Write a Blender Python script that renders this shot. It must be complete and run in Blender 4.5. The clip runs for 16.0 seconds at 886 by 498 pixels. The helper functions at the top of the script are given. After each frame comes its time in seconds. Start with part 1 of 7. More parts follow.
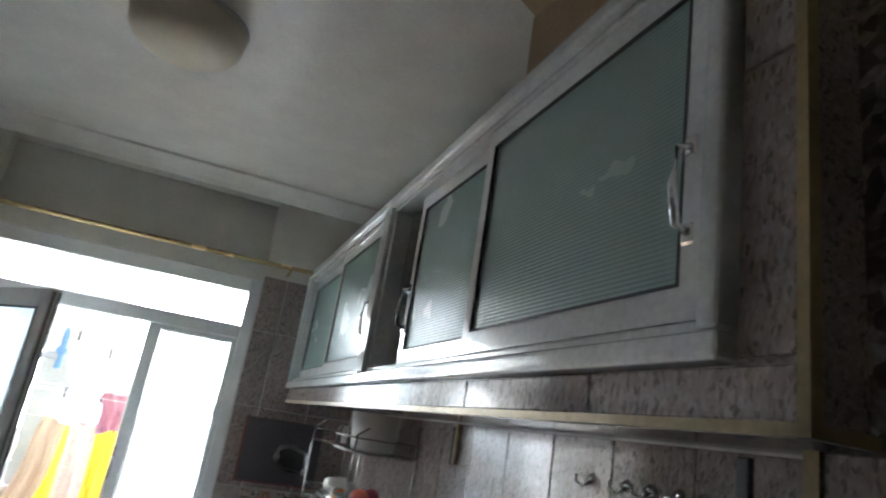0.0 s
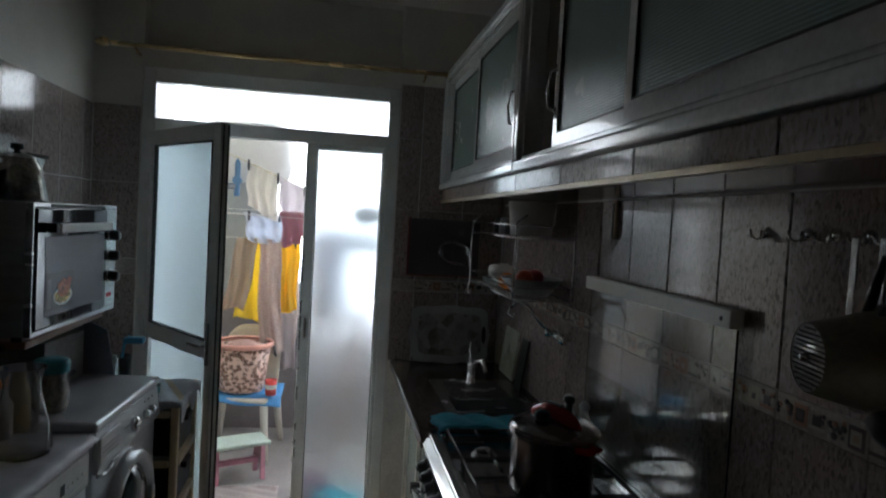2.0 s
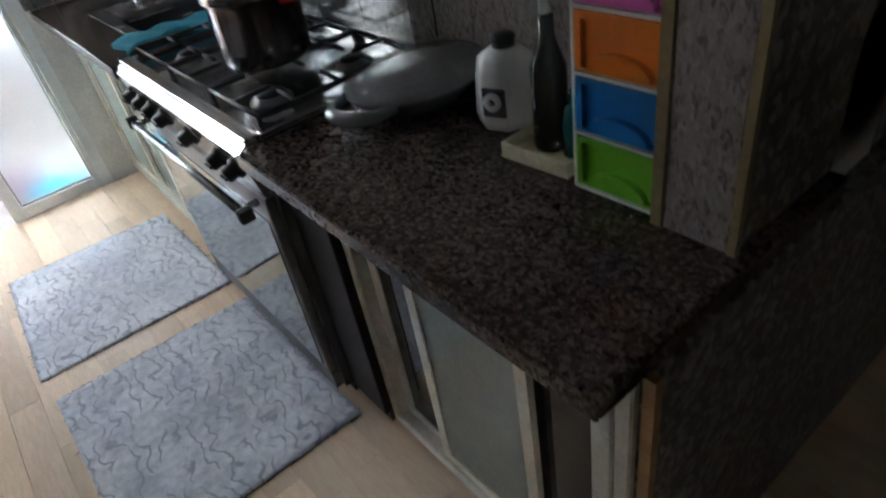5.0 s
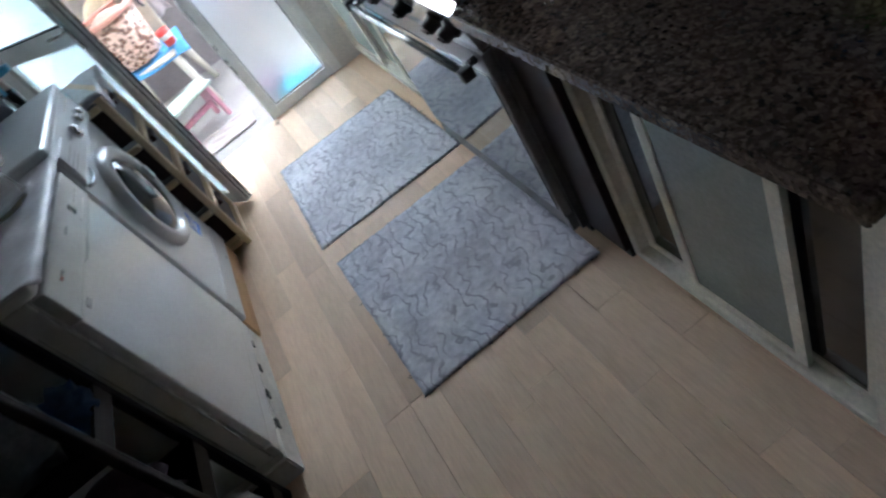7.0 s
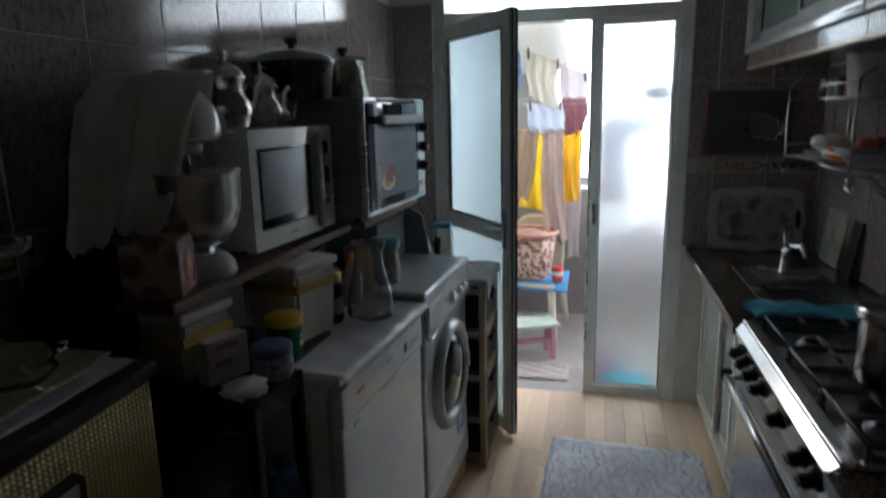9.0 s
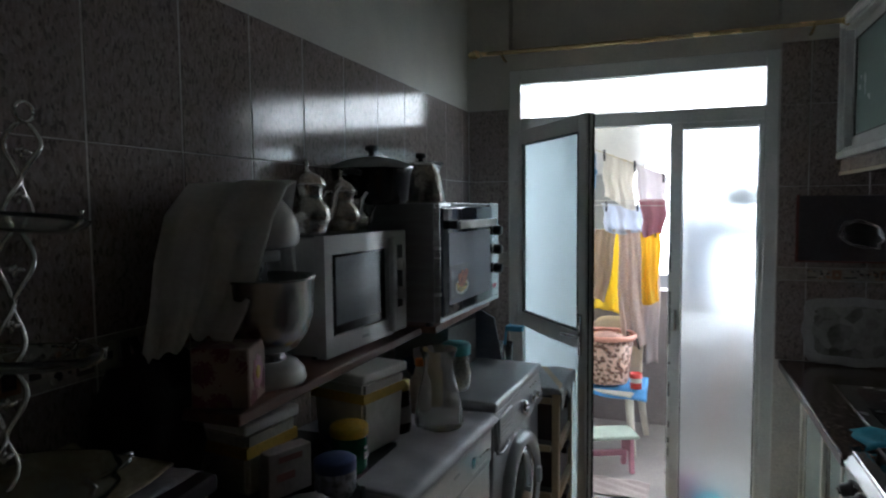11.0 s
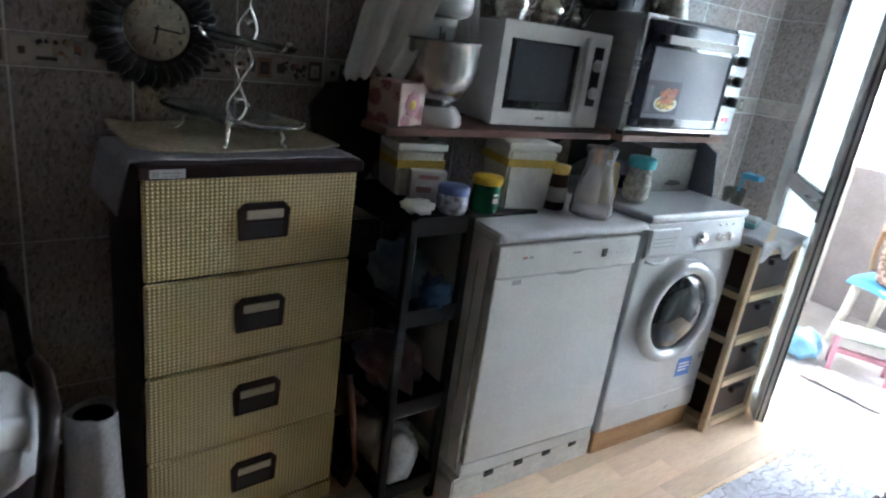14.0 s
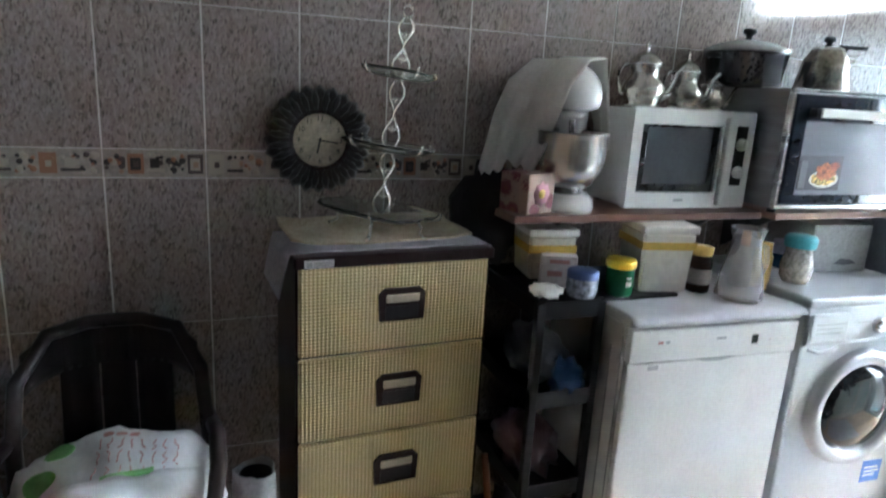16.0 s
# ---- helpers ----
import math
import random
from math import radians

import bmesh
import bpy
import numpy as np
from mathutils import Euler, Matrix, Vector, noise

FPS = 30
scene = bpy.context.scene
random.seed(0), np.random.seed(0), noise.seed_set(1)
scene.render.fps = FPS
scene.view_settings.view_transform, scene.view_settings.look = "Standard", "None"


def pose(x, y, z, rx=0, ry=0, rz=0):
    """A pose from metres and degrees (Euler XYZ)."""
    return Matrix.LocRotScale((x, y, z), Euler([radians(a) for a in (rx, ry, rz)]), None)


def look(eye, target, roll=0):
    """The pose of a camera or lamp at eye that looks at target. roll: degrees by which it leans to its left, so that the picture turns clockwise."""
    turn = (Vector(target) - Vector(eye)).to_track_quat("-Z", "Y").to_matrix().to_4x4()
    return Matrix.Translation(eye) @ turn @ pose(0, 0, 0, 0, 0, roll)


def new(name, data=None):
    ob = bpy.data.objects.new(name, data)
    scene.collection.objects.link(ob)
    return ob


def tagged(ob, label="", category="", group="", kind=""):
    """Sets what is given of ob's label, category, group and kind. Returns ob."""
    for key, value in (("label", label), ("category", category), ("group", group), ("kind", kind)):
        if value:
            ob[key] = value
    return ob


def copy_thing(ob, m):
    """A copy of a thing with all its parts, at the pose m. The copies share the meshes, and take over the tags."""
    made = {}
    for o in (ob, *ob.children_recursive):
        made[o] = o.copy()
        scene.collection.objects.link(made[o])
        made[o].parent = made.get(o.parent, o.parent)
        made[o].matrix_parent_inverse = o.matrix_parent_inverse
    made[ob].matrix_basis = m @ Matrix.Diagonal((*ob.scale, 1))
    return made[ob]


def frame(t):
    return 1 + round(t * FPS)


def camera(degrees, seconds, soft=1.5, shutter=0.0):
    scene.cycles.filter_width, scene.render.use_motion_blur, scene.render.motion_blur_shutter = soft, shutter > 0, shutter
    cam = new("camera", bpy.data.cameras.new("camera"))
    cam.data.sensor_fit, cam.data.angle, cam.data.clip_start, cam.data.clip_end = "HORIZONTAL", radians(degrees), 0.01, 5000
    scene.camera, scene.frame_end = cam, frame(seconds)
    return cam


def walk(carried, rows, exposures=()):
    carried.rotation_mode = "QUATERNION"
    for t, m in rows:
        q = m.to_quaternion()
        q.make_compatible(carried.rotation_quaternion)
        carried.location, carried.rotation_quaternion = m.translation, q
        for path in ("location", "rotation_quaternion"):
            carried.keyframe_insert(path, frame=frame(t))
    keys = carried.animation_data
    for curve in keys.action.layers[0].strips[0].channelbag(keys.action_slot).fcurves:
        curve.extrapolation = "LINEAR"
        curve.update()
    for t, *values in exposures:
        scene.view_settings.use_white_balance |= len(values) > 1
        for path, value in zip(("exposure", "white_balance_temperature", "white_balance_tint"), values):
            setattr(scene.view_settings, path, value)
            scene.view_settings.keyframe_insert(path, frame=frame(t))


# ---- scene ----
cam = camera(69.5, 16.0, 2.0, 0.4)
EXPO = [(0.0, 1.88, 5900, 10), (0.5, 0.88, 5900, 10), (1.0, 0.12, 5950, 10), (1.5, -0.35, 5950, 10), (2.5, -0.25, 5950, 10), (3.5, 0.60, 5900, 10), (4.2, 1.32, 5850, 10), (6.3, 1.87, 5750, 10), (7.0, 1.60, 5500, 10), (8.0, 1.09, 5700, 10), (8.5, 0.65, 5800, 10), (9.0, 0.15, 5900, 10), (11.3, 0.10, 5850, 10), (12.0, 1.08, 5750, 10), (12.5, 1.50, 5750, 10), (13.5, 2.16, 5600, 10), (14.5, 2.68, 5700, 10), (15.2, 2.98, 5700, 10), (16.0, 3.30, 5700, 10)]
PATH = [
    (0, (0.088, 0.474, 1.697), (0.734, 2.282, 2.258), 9.2),
    (0.5, (0.029, 0.44, 1.699), (0.511, 2.327, 2.153), 7.5),
    (1, (0.024, 0.446, 1.682), (0.354, 2.397, 1.969), 6.0),
    (1.5, (0.024, 0.456, 1.664), (0.319, 2.432, 1.749), 4.1),
    (2, (0.026, 0.465, 1.646), (0.368, 2.434, 1.56), 3.3),
    (2.5, (0.027, 0.469, 1.632), (0.42, 2.417, 1.408), 2.3),
    (3, (0.036, 0.482, 1.613), (0.493, 2.398, 1.265), 1.3),
    (3.5, (0.027, 0.489, 1.577), (0.631, 2.321, 1.048), -0.0),
    (4, (0.01, 0.498, 1.532), (0.704, 2.218, 0.785), -1.0),
    (4.2, (0.01, 0.516, 1.511), (0.782, 2.156, 0.666), -2.6),
    (6.3, (-0.001, 0.5, 1.447), (0.499, 1.757, -0.027), -32.2),
    (6.5, (-0.015, 0.499, 1.459), (0.369, 1.848, 0.033), -35.2),
    (6.7, (-0.016, 0.498, 1.474), (0.226, 1.921, 0.088), -37.2),
    (7, (-0.024, 0.489, 1.476), (0.067, 1.999, 0.167), -37.1),
    (7.5, (-0.09, 0.437, 1.52), (-0.14, 2.05, 0.339), -29.7),
    (8, (-0.083, 0.454, 1.521), (-0.28, 2.236, 0.634), -12.9),
    (8.5, (-0.07, 0.485, 1.537), (-0.393, 2.357, 0.91), -4.2),
    (9, (-0.085, 0.488, 1.583), (-0.548, 2.388, 1.163), -1.3),
    (9.2, (-0.09, 0.478, 1.58), (-0.582, 2.392, 1.272), -0.2),
    (11.3, (-0.103, 0.567, 1.624), (-0.888, 2.404, 1.515), -1.2),
    (11.5, (-0.028, 0.6, 1.584), (-0.975, 2.357, 1.46), -0.7),
    (12, (0.116, 0.721, 1.587), (-1.004, 2.367, 1.394), 1.1),
    (12.5, (0.274, 0.687, 1.565), (-0.987, 2.222, 1.336), 1.7),
    (13, (0.425, 0.6, 1.54), (-0.921, 2.018, 1.117), 5.0),
    (13.5, (0.516, 0.576, 1.525), (-0.88, 1.902, 0.985), 6.3),
    (14, (0.609, 0.613, 1.502), (-0.879, 1.779, 0.85), 8.0),
    (14.5, (0.717, 0.657, 1.495), (-0.911, 1.61, 0.829), 6.7),
    (15, (0.76, 0.677, 1.489), (-0.958, 1.463, 0.833), 5.1),
    (15.5, (0.758, 0.683, 1.521), (-1.016, 1.361, 0.894), 3.3),
    (16, (0.74, 0.69, 1.572), (-1.071, 1.384, 1.085), 3.2),
]
walk(cam, [(t, look(e, g, r)) for t, e, g, r in PATH], EXPO)

from mathutils.bvhtree import BVHTree

# ---- light ----
world = bpy.data.worlds.new("sky")
world.use_nodes = True
scene.world = world
sky = world.node_tree.nodes.new("ShaderNodeTexSky")
sky.sky_type = "NISHITA"
sky.sun_disc = False
sky.sun_elevation = radians(66)
sky.sun_rotation = radians(200)
world.node_tree.links.new(sky.outputs[0], world.node_tree.nodes["Background"].inputs[0])
world.node_tree.nodes["Background"].inputs[1].default_value = 0.1
sun = new("sun", bpy.data.lights.new("sun", "SUN"))
sun.data.energy, sun.data.angle, sun.data.color = 2.4, radians(20), (1, 0.96, 0.9)
sun.matrix_world = look((0, 0, 0), (0.2, -0.38, -1.0))

# ---- materials ----


def mat(name, col, rough=0.5, metal=0.0, var=0.12, scale=6.0, fine=90.0, bump=0.0, trans=0.0, ior=1.45, col2=None, coat=0.0, spec=0.5, stretch=(1, 1, 1), alpha=1.0, tone=0.0):
    """A worn surface: two scales of colour variation, roughness smears and a fine relief."""
    m = bpy.data.materials.new(name)
    m.use_nodes = True
    nt = m.node_tree
    b = nt.nodes["Principled BSDF"]
    tc = nt.nodes.new("ShaderNodeTexCoord")
    oi = nt.nodes.new("ShaderNodeObjectInfo")
    mp = nt.nodes.new("ShaderNodeMapping")
    mp.inputs["Scale"].default_value = stretch
    ad = nt.nodes.new("ShaderNodeVectorMath")
    ad.operation = "ADD"
    sc = nt.nodes.new("ShaderNodeMath")
    sc.operation = "MULTIPLY"
    sc.inputs[1].default_value = 37.0
    nt.links.new(oi.outputs["Random"], sc.inputs[0])
    nt.links.new(tc.outputs["Object"], ad.inputs[0])
    nt.links.new(sc.outputs[0], ad.inputs[1])
    nt.links.new(ad.outputs[0], mp.inputs["Vector"])
    big, small = nt.nodes.new("ShaderNodeTexNoise"), nt.nodes.new("ShaderNodeTexNoise")
    big.inputs["Scale"].default_value, small.inputs["Scale"].default_value = scale, fine
    big.inputs["Detail"].default_value, small.inputs["Detail"].default_value = 3, 2
    for n in (big, small):
        nt.links.new(mp.outputs[0], n.inputs["Vector"])
    mx = nt.nodes.new("ShaderNodeMix")
    mx.inputs[0].default_value = 0.45
    nt.links.new(big.outputs["Fac"], mx.inputs[2])
    nt.links.new(small.outputs["Fac"], mx.inputs[3])
    ramp = nt.nodes.new("ShaderNodeValToRGB")
    lo = col2 or tuple(c * (1 - 1.6 * var) for c in col)
    hi = col if col2 else tuple(min(1, c * (1 + var)) for c in col)
    ramp.color_ramp.elements[0].position, ramp.color_ramp.elements[1].position = 0.36, 0.62
    ramp.color_ramp.elements[0].color, ramp.color_ramp.elements[1].color = (*lo, 1), (*hi, 1)
    nt.links.new(mx.outputs[0], ramp.inputs[0])
    nt.links.new(ramp.outputs[0], b.inputs["Base Color"])
    if tone:
        hsv, tm = nt.nodes.new("ShaderNodeHueSaturation"), nt.nodes.new("ShaderNodeMapRange")
        tm.inputs["To Min"].default_value, tm.inputs["To Max"].default_value = 1 - tone, 1 + tone
        nt.links.new(oi.outputs["Random"], tm.inputs[0])
        nt.links.new(tm.outputs[0], hsv.inputs["Value"])
        nt.links.new(ramp.outputs[0], hsv.inputs["Color"])
        nt.links.new(hsv.outputs[0], b.inputs["Base Color"])
    mr = nt.nodes.new("ShaderNodeMapRange")
    mr.inputs["To Min"].default_value, mr.inputs["To Max"].default_value = max(0.02, rough * 0.8), min(1, rough * 1.2)
    nt.links.new(big.outputs["Fac"], mr.inputs[0])
    nt.links.new(mr.outputs[0], b.inputs["Roughness"])
    b.inputs["Metallic"].default_value, b.inputs["Transmission Weight"].default_value, b.inputs["IOR"].default_value = metal, trans, ior
    b.inputs["Coat Weight"].default_value, b.inputs["Specular IOR Level"].default_value, b.inputs["Alpha"].default_value = coat, spec, alpha
    if bump:
        bp = nt.nodes.new("ShaderNodeBump")
        bp.inputs["Strength"].default_value, bp.inputs["Distance"].default_value = bump, 0.004
        nt.links.new(mx.outputs[0], bp.inputs["Height"])
        nt.links.new(bp.outputs[0], b.inputs["Normal"])
    return m


def nodes_of(m):
    return m.node_tree, m.node_tree.nodes["Principled BSDF"]


def speckled(name, stops, scale, rough, bump=0.05, spread=(1, 1, 1)):
    """Stone-like grains: a cell texture through a colour ramp."""
    m = mat(name, stops[0], rough=rough)
    nt, b = nodes_of(m)
    mp = [n for n in nt.nodes if n.type == "MAPPING"][0]
    mp.inputs["Scale"].default_value = spread
    vo = nt.nodes.new("ShaderNodeTexVoronoi")
    vo.inputs["Scale"].default_value = scale
    ns = nt.nodes.new("ShaderNodeTexNoise")
    ns.inputs["Scale"].default_value, ns.inputs["Detail"].default_value, ns.inputs["Distortion"].default_value = scale * 0.55, 4, 1.2
    nt.links.new(mp.outputs[0], vo.inputs["Vector"])
    nt.links.new(mp.outputs[0], ns.inputs["Vector"])
    bw = nt.nodes.new("ShaderNodeRGBToBW")
    nt.links.new(vo.outputs["Color"], bw.inputs[0])
    mx = nt.nodes.new("ShaderNodeMix")
    mx.inputs[0].default_value = 0.55
    nt.links.new(bw.outputs[0], mx.inputs[2])
    nt.links.new(ns.outputs["Fac"], mx.inputs[3])
    rp = nt.nodes.new("ShaderNodeValToRGB")
    els = rp.color_ramp.elements
    els[0].position, els[0].color = 0.3, (*stops[0], 1)
    els[1].position, els[1].color = 0.68, (*stops[-1], 1)
    for i, c in enumerate(stops[1:-1]):
        e = els.new(0.3 + 0.38 * (i + 1) / (len(stops) - 1))
        e.color = (*c, 1)
    nt.links.new(mx.outputs[0], rp.inputs[0])
    nt.links.new(rp.outputs[0], b.inputs["Base Color"])
    if bump:
        bp = nt.nodes.new("ShaderNodeBump")
        bp.inputs["Strength"].default_value, bp.inputs["Distance"].default_value = bump, 0.003
        nt.links.new(mx.outputs[0], bp.inputs["Height"])
        nt.links.new(bp.outputs[0], b.inputs["Normal"])
    return m


def glow(name, col, strength):
    m = bpy.data.materials.new(name)
    m.use_nodes = True
    nt, b = nodes_of(m)
    b.inputs["Base Color"].default_value = (*col, 1)
    b.inputs["Emission Color"].default_value, b.inputs["Emission Strength"].default_value = (*col, 1), strength
    return m


def glass(name, col=(1, 1, 1), rough=0.0, ior=1.45):
    m = mat(name, col, rough=max(rough, 0.03), var=0.02, trans=1.0, ior=ior)
    nt, b = nodes_of(m)
    if rough == 0:
        for l in list(b.inputs["Roughness"].links):
            nt.links.remove(l)
        b.inputs["Roughness"].default_value = 0.0
    return m


def ribs(m, freq, strength, axis="Z"):
    """Fine parallel ribs pressed into a surface."""
    nt, b = nodes_of(m)
    tc = [n for n in nt.nodes if n.type == "TEX_COORD"][0]
    wv = nt.nodes.new("ShaderNodeTexWave")
    wv.bands_direction, wv.inputs["Scale"].default_value, wv.inputs["Distortion"].default_value = axis, freq, 0
    nt.links.new(tc.outputs["Object"], wv.inputs["Vector"])
    bp = nt.nodes.new("ShaderNodeBump")
    bp.inputs["Strength"].default_value, bp.inputs["Distance"].default_value = strength, 0.003
    nt.links.new(wv.outputs["Fac"], bp.inputs["Height"])
    nt.links.new(bp.outputs[0], b.inputs["Normal"])
    return m


def weave(m, sy, sz, strength, dark):
    """Two crossed waves: a plaited surface with darker gaps."""
    nt, b = nodes_of(m)
    tc = [n for n in nt.nodes if n.type == "TEX_COORD"][0]
    hs = []
    for d, s in (("Y", sy), ("Z", sz)):
        wv = nt.nodes.new("ShaderNodeTexWave")
        wv.bands_direction, wv.inputs["Scale"].default_value, wv.inputs["Distortion"].default_value = d, s, 0.6
        wv.inputs["Detail Scale"].default_value = 0.4
        nt.links.new(tc.outputs["Object"], wv.inputs["Vector"])
        hs.append(wv)
    mu = nt.nodes.new("ShaderNodeMath")
    mu.operation = "MULTIPLY"
    nt.links.new(hs[0].outputs["Fac"], mu.inputs[0])
    nt.links.new(hs[1].outputs["Fac"], mu.inputs[1])
    bp = nt.nodes.new("ShaderNodeBump")
    bp.inputs["Strength"].default_value, bp.inputs["Distance"].default_value = strength, 0.006
    nt.links.new(mu.outputs[0], bp.inputs["Height"])
    nt.links.new(bp.outputs[0], b.inputs["Normal"])
    old = b.inputs["Base Color"].links[0].from_socket
    mx = nt.nodes.new("ShaderNodeMix")
    mx.data_type = "RGBA"
    mx.inputs[6].default_value = (*dark, 1)
    rp = nt.nodes.new("ShaderNodeMapRange")
    rp.inputs["From Max"].default_value = 0.45
    nt.links.new(mu.outputs[0], rp.inputs[0])
    nt.links.new(rp.outputs[0], mx.inputs[0])
    nt.links.new(old, mx.inputs[7])
    nt.links.new(mx.outputs[2], b.inputs["Base Color"])
    return m


def spots(name, base, ring, scale):
    """Rounded dark blotches on a pale ground."""
    m = mat(name, base, rough=0.4)
    nt, b = nodes_of(m)
    tc = [n for n in nt.nodes if n.type == "TEX_COORD"][0]
    vo = nt.nodes.new("ShaderNodeTexVoronoi")
    vo.inputs["Scale"].default_value = scale
    ns = nt.nodes.new("ShaderNodeTexNoise")
    ns.inputs["Scale"].default_value = scale * 1.3
    av = nt.nodes.new("ShaderNodeVectorMath")
    av.operation = "MULTIPLY_ADD"
    av.inputs[1].default_value = (0.03, 0.03, 0.03)
    nt.links.new(ns.outputs["Color"], av.inputs[0])
    nt.links.new(tc.outputs["Object"], av.inputs[2])
    nt.links.new(av.outputs[0], vo.inputs["Vector"])
    rp = nt.nodes.new("ShaderNodeValToRGB")
    e = rp.color_ramp.elements
    e[0].position, e[0].color = 0.0, (base[0] * 0.55, base[1] * 0.4, base[2] * 0.3, 1)
    e[1].position, e[1].color = 0.52, (*base, 1)
    for p, c in ((0.24, (base[0] * 0.55, base[1] * 0.4, base[2] * 0.3)), (0.27, ring), (0.46, ring)):
        k = e.new(p)
        k.color = (*c, 1)
    nt.links.new(vo.outputs["Distance"], rp.inputs[0])
    nt.links.new(rp.outputs[0], b.inputs["Base Color"])
    return m


TILE = speckled("grey_tile", [(0.150, 0.126, 0.117), (0.294, 0.244, 0.221), (0.332, 0.278, 0.253), (0.397, 0.336, 0.308)], 175, 0.13, 0.012, (1, 0.5, 1))
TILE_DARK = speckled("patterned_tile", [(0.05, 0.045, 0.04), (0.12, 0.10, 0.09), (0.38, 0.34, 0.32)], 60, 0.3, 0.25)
GROUT = mat("grout", (0.72, 0.69, 0.64), 0.8)
PAINT = mat("cream_paint", (0.66, 0.64, 0.57), 0.5, var=0.05, bump=0.05)
PAINT_W = mat("ceiling_paint", (0.80, 0.78, 0.72), 0.38, var=0.05, bump=0.05)
PAINT_N = mat("beige_paint", (0.58, 0.54, 0.47), 0.6, var=0.06, bump=0.05)
TRIM = mat("gold_trim", (0.34, 0.26, 0.14), 0.35, metal=0.3)
ALU = mat("white_aluminium", (0.80, 0.81, 0.79), 0.3, var=0.06, coat=0.2)
# darker copy of ALU: the light falloff on the wall cupboards, in the colour
ALU_DIM = mat("dimmed_aluminium", (0.66, 0.67, 0.65), 0.22, var=0.08, coat=0.6)
ALU_B = mat("aged_cream_aluminium", (0.78, 0.75, 0.66), 0.35, var=0.1)
ALU_D = mat("grey_aluminium", (0.36, 0.38, 0.38), 0.35, var=0.08)
GASKET = mat("black_gasket", (0.02, 0.02, 0.02), 0.6)
FROST = glass("frosted_glass", (0.86, 0.93, 0.95), 0.52)
FROST_LEAF = mat("sanded_leaf_glass", (0.70, 0.77, 0.79), 0.45, var=0.04, scale=4)
SG_TREE, SG_B = nodes_of(FROST_LEAF)
SG_T = SG_TREE.nodes.new("ShaderNodeBsdfTranslucent")
SG_T.inputs[0].default_value = (0.78, 0.86, 0.88, 1)
SG_G = SG_TREE.nodes.new("ShaderNodeBsdfRefraction")
SG_G.inputs["Color"].default_value, SG_G.inputs["Roughness"].default_value, SG_G.inputs["IOR"].default_value = (0.75, 0.88, 0.92, 1), 0.55, 1.2
SG_M, SG_N = SG_TREE.nodes.new("ShaderNodeMixShader"), SG_TREE.nodes.new("ShaderNodeMixShader")
SG_M.inputs[0].default_value, SG_N.inputs[0].default_value = 0.30, 0.68
SG_TREE.links.new(SG_T.outputs[0], SG_M.inputs[1])
SG_TREE.links.new(SG_G.outputs[0], SG_M.inputs[2])
SG_TREE.links.new(SG_B.outputs[0], SG_N.inputs[1])
SG_TREE.links.new(SG_M.outputs[0], SG_N.inputs[2])
SG_TREE.links.new(SG_N.outputs[0], [n for n in SG_TREE.nodes if n.type == "OUTPUT_MATERIAL"][0].inputs[0])
REED = ribs(mat("reeded_glass", (0.25, 0.33, 0.30), 0.26, var=0.02, spec=0.6), 42, 0.16)
PALE = mat("mint_glass", (0.52, 0.61, 0.57), 0.12, var=0.08, coat=0.3)
GREYG = mat("grey_green_glass", (0.30, 0.345, 0.32), 0.14, var=0.08, coat=0.3)
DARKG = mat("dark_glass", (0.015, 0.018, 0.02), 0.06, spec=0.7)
CLEAR = glass("clear_glass", (0.95, 0.98, 0.97))
GRANITE = speckled("brown_granite", [(0.014, 0.011, 0.009), (0.05, 0.036, 0.028), (0.085, 0.062, 0.048), (0.135, 0.105, 0.082)], 140, 0.16, 0.0)
PLANK = mat("laminate_plank", (0.86, 0.665, 0.495), 0.46, spec=0.3, scale=3, fine=34, col2=(0.74, 0.55, 0.39), stretch=(4, 0.5, 4), bump=0.03, tone=0.14)
RUG = mat("grey_rug", (0.81, 0.82, 0.88), 0.95, scale=4, fine=38, col2=(0.48, 0.49, 0.56), bump=0.7)


def swirls(m, dark, scale):
    """Curling dark strokes laid over a fabric."""
    nt, b = nodes_of(m)
    tc = [n for n in nt.nodes if n.type == "TEX_COORD"][0]
    wv = nt.nodes.new("ShaderNodeTexWave")
    wv.wave_profile = "SIN"
    wv.inputs["Scale"].default_value, wv.inputs["Distortion"].default_value = scale, 11
    wv.inputs["Detail"].default_value, wv.inputs["Detail Scale"].default_value = 2.5, 1.6
    ns = nt.nodes.new("ShaderNodeTexNoise")
    ns.inputs["Scale"].default_value, ns.inputs["Detail"].default_value = 9, 2
    nt.links.new(tc.outputs["Object"], wv.inputs["Vector"])
    nt.links.new(tc.outputs["Object"], ns.inputs["Vector"])
    r1, r2 = nt.nodes.new("ShaderNodeMapRange"), nt.nodes.new("ShaderNodeMapRange")
    r1.inputs["From Min"].default_value, r1.inputs["From Max"].default_value = 0.78, 1.0
    r2.inputs["From Min"].default_value, r2.inputs["From Max"].default_value = 0.36, 0.52
    nt.links.new(wv.outputs["Fac"], r1.inputs[0])
    nt.links.new(ns.outputs["Fac"], r2.inputs[0])
    mu = nt.nodes.new("ShaderNodeMath")
    mu.operation = "MULTIPLY"
    nt.links.new(r1.outputs[0], mu.inputs[0])
    nt.links.new(r2.outputs[0], mu.inputs[1])
    old = b.inputs["Base Color"].links[0].from_socket
    mx = nt.nodes.new("ShaderNodeMix")
    mx.data_type = "RGBA"
    mx.inputs[7].default_value = (*dark, 1)
    nt.links.new(mu.outputs[0], mx.inputs[0])
    nt.links.new(old, mx.inputs[6])
    nt.links.new(mx.outputs[2], b.inputs["Base Color"])
    return m


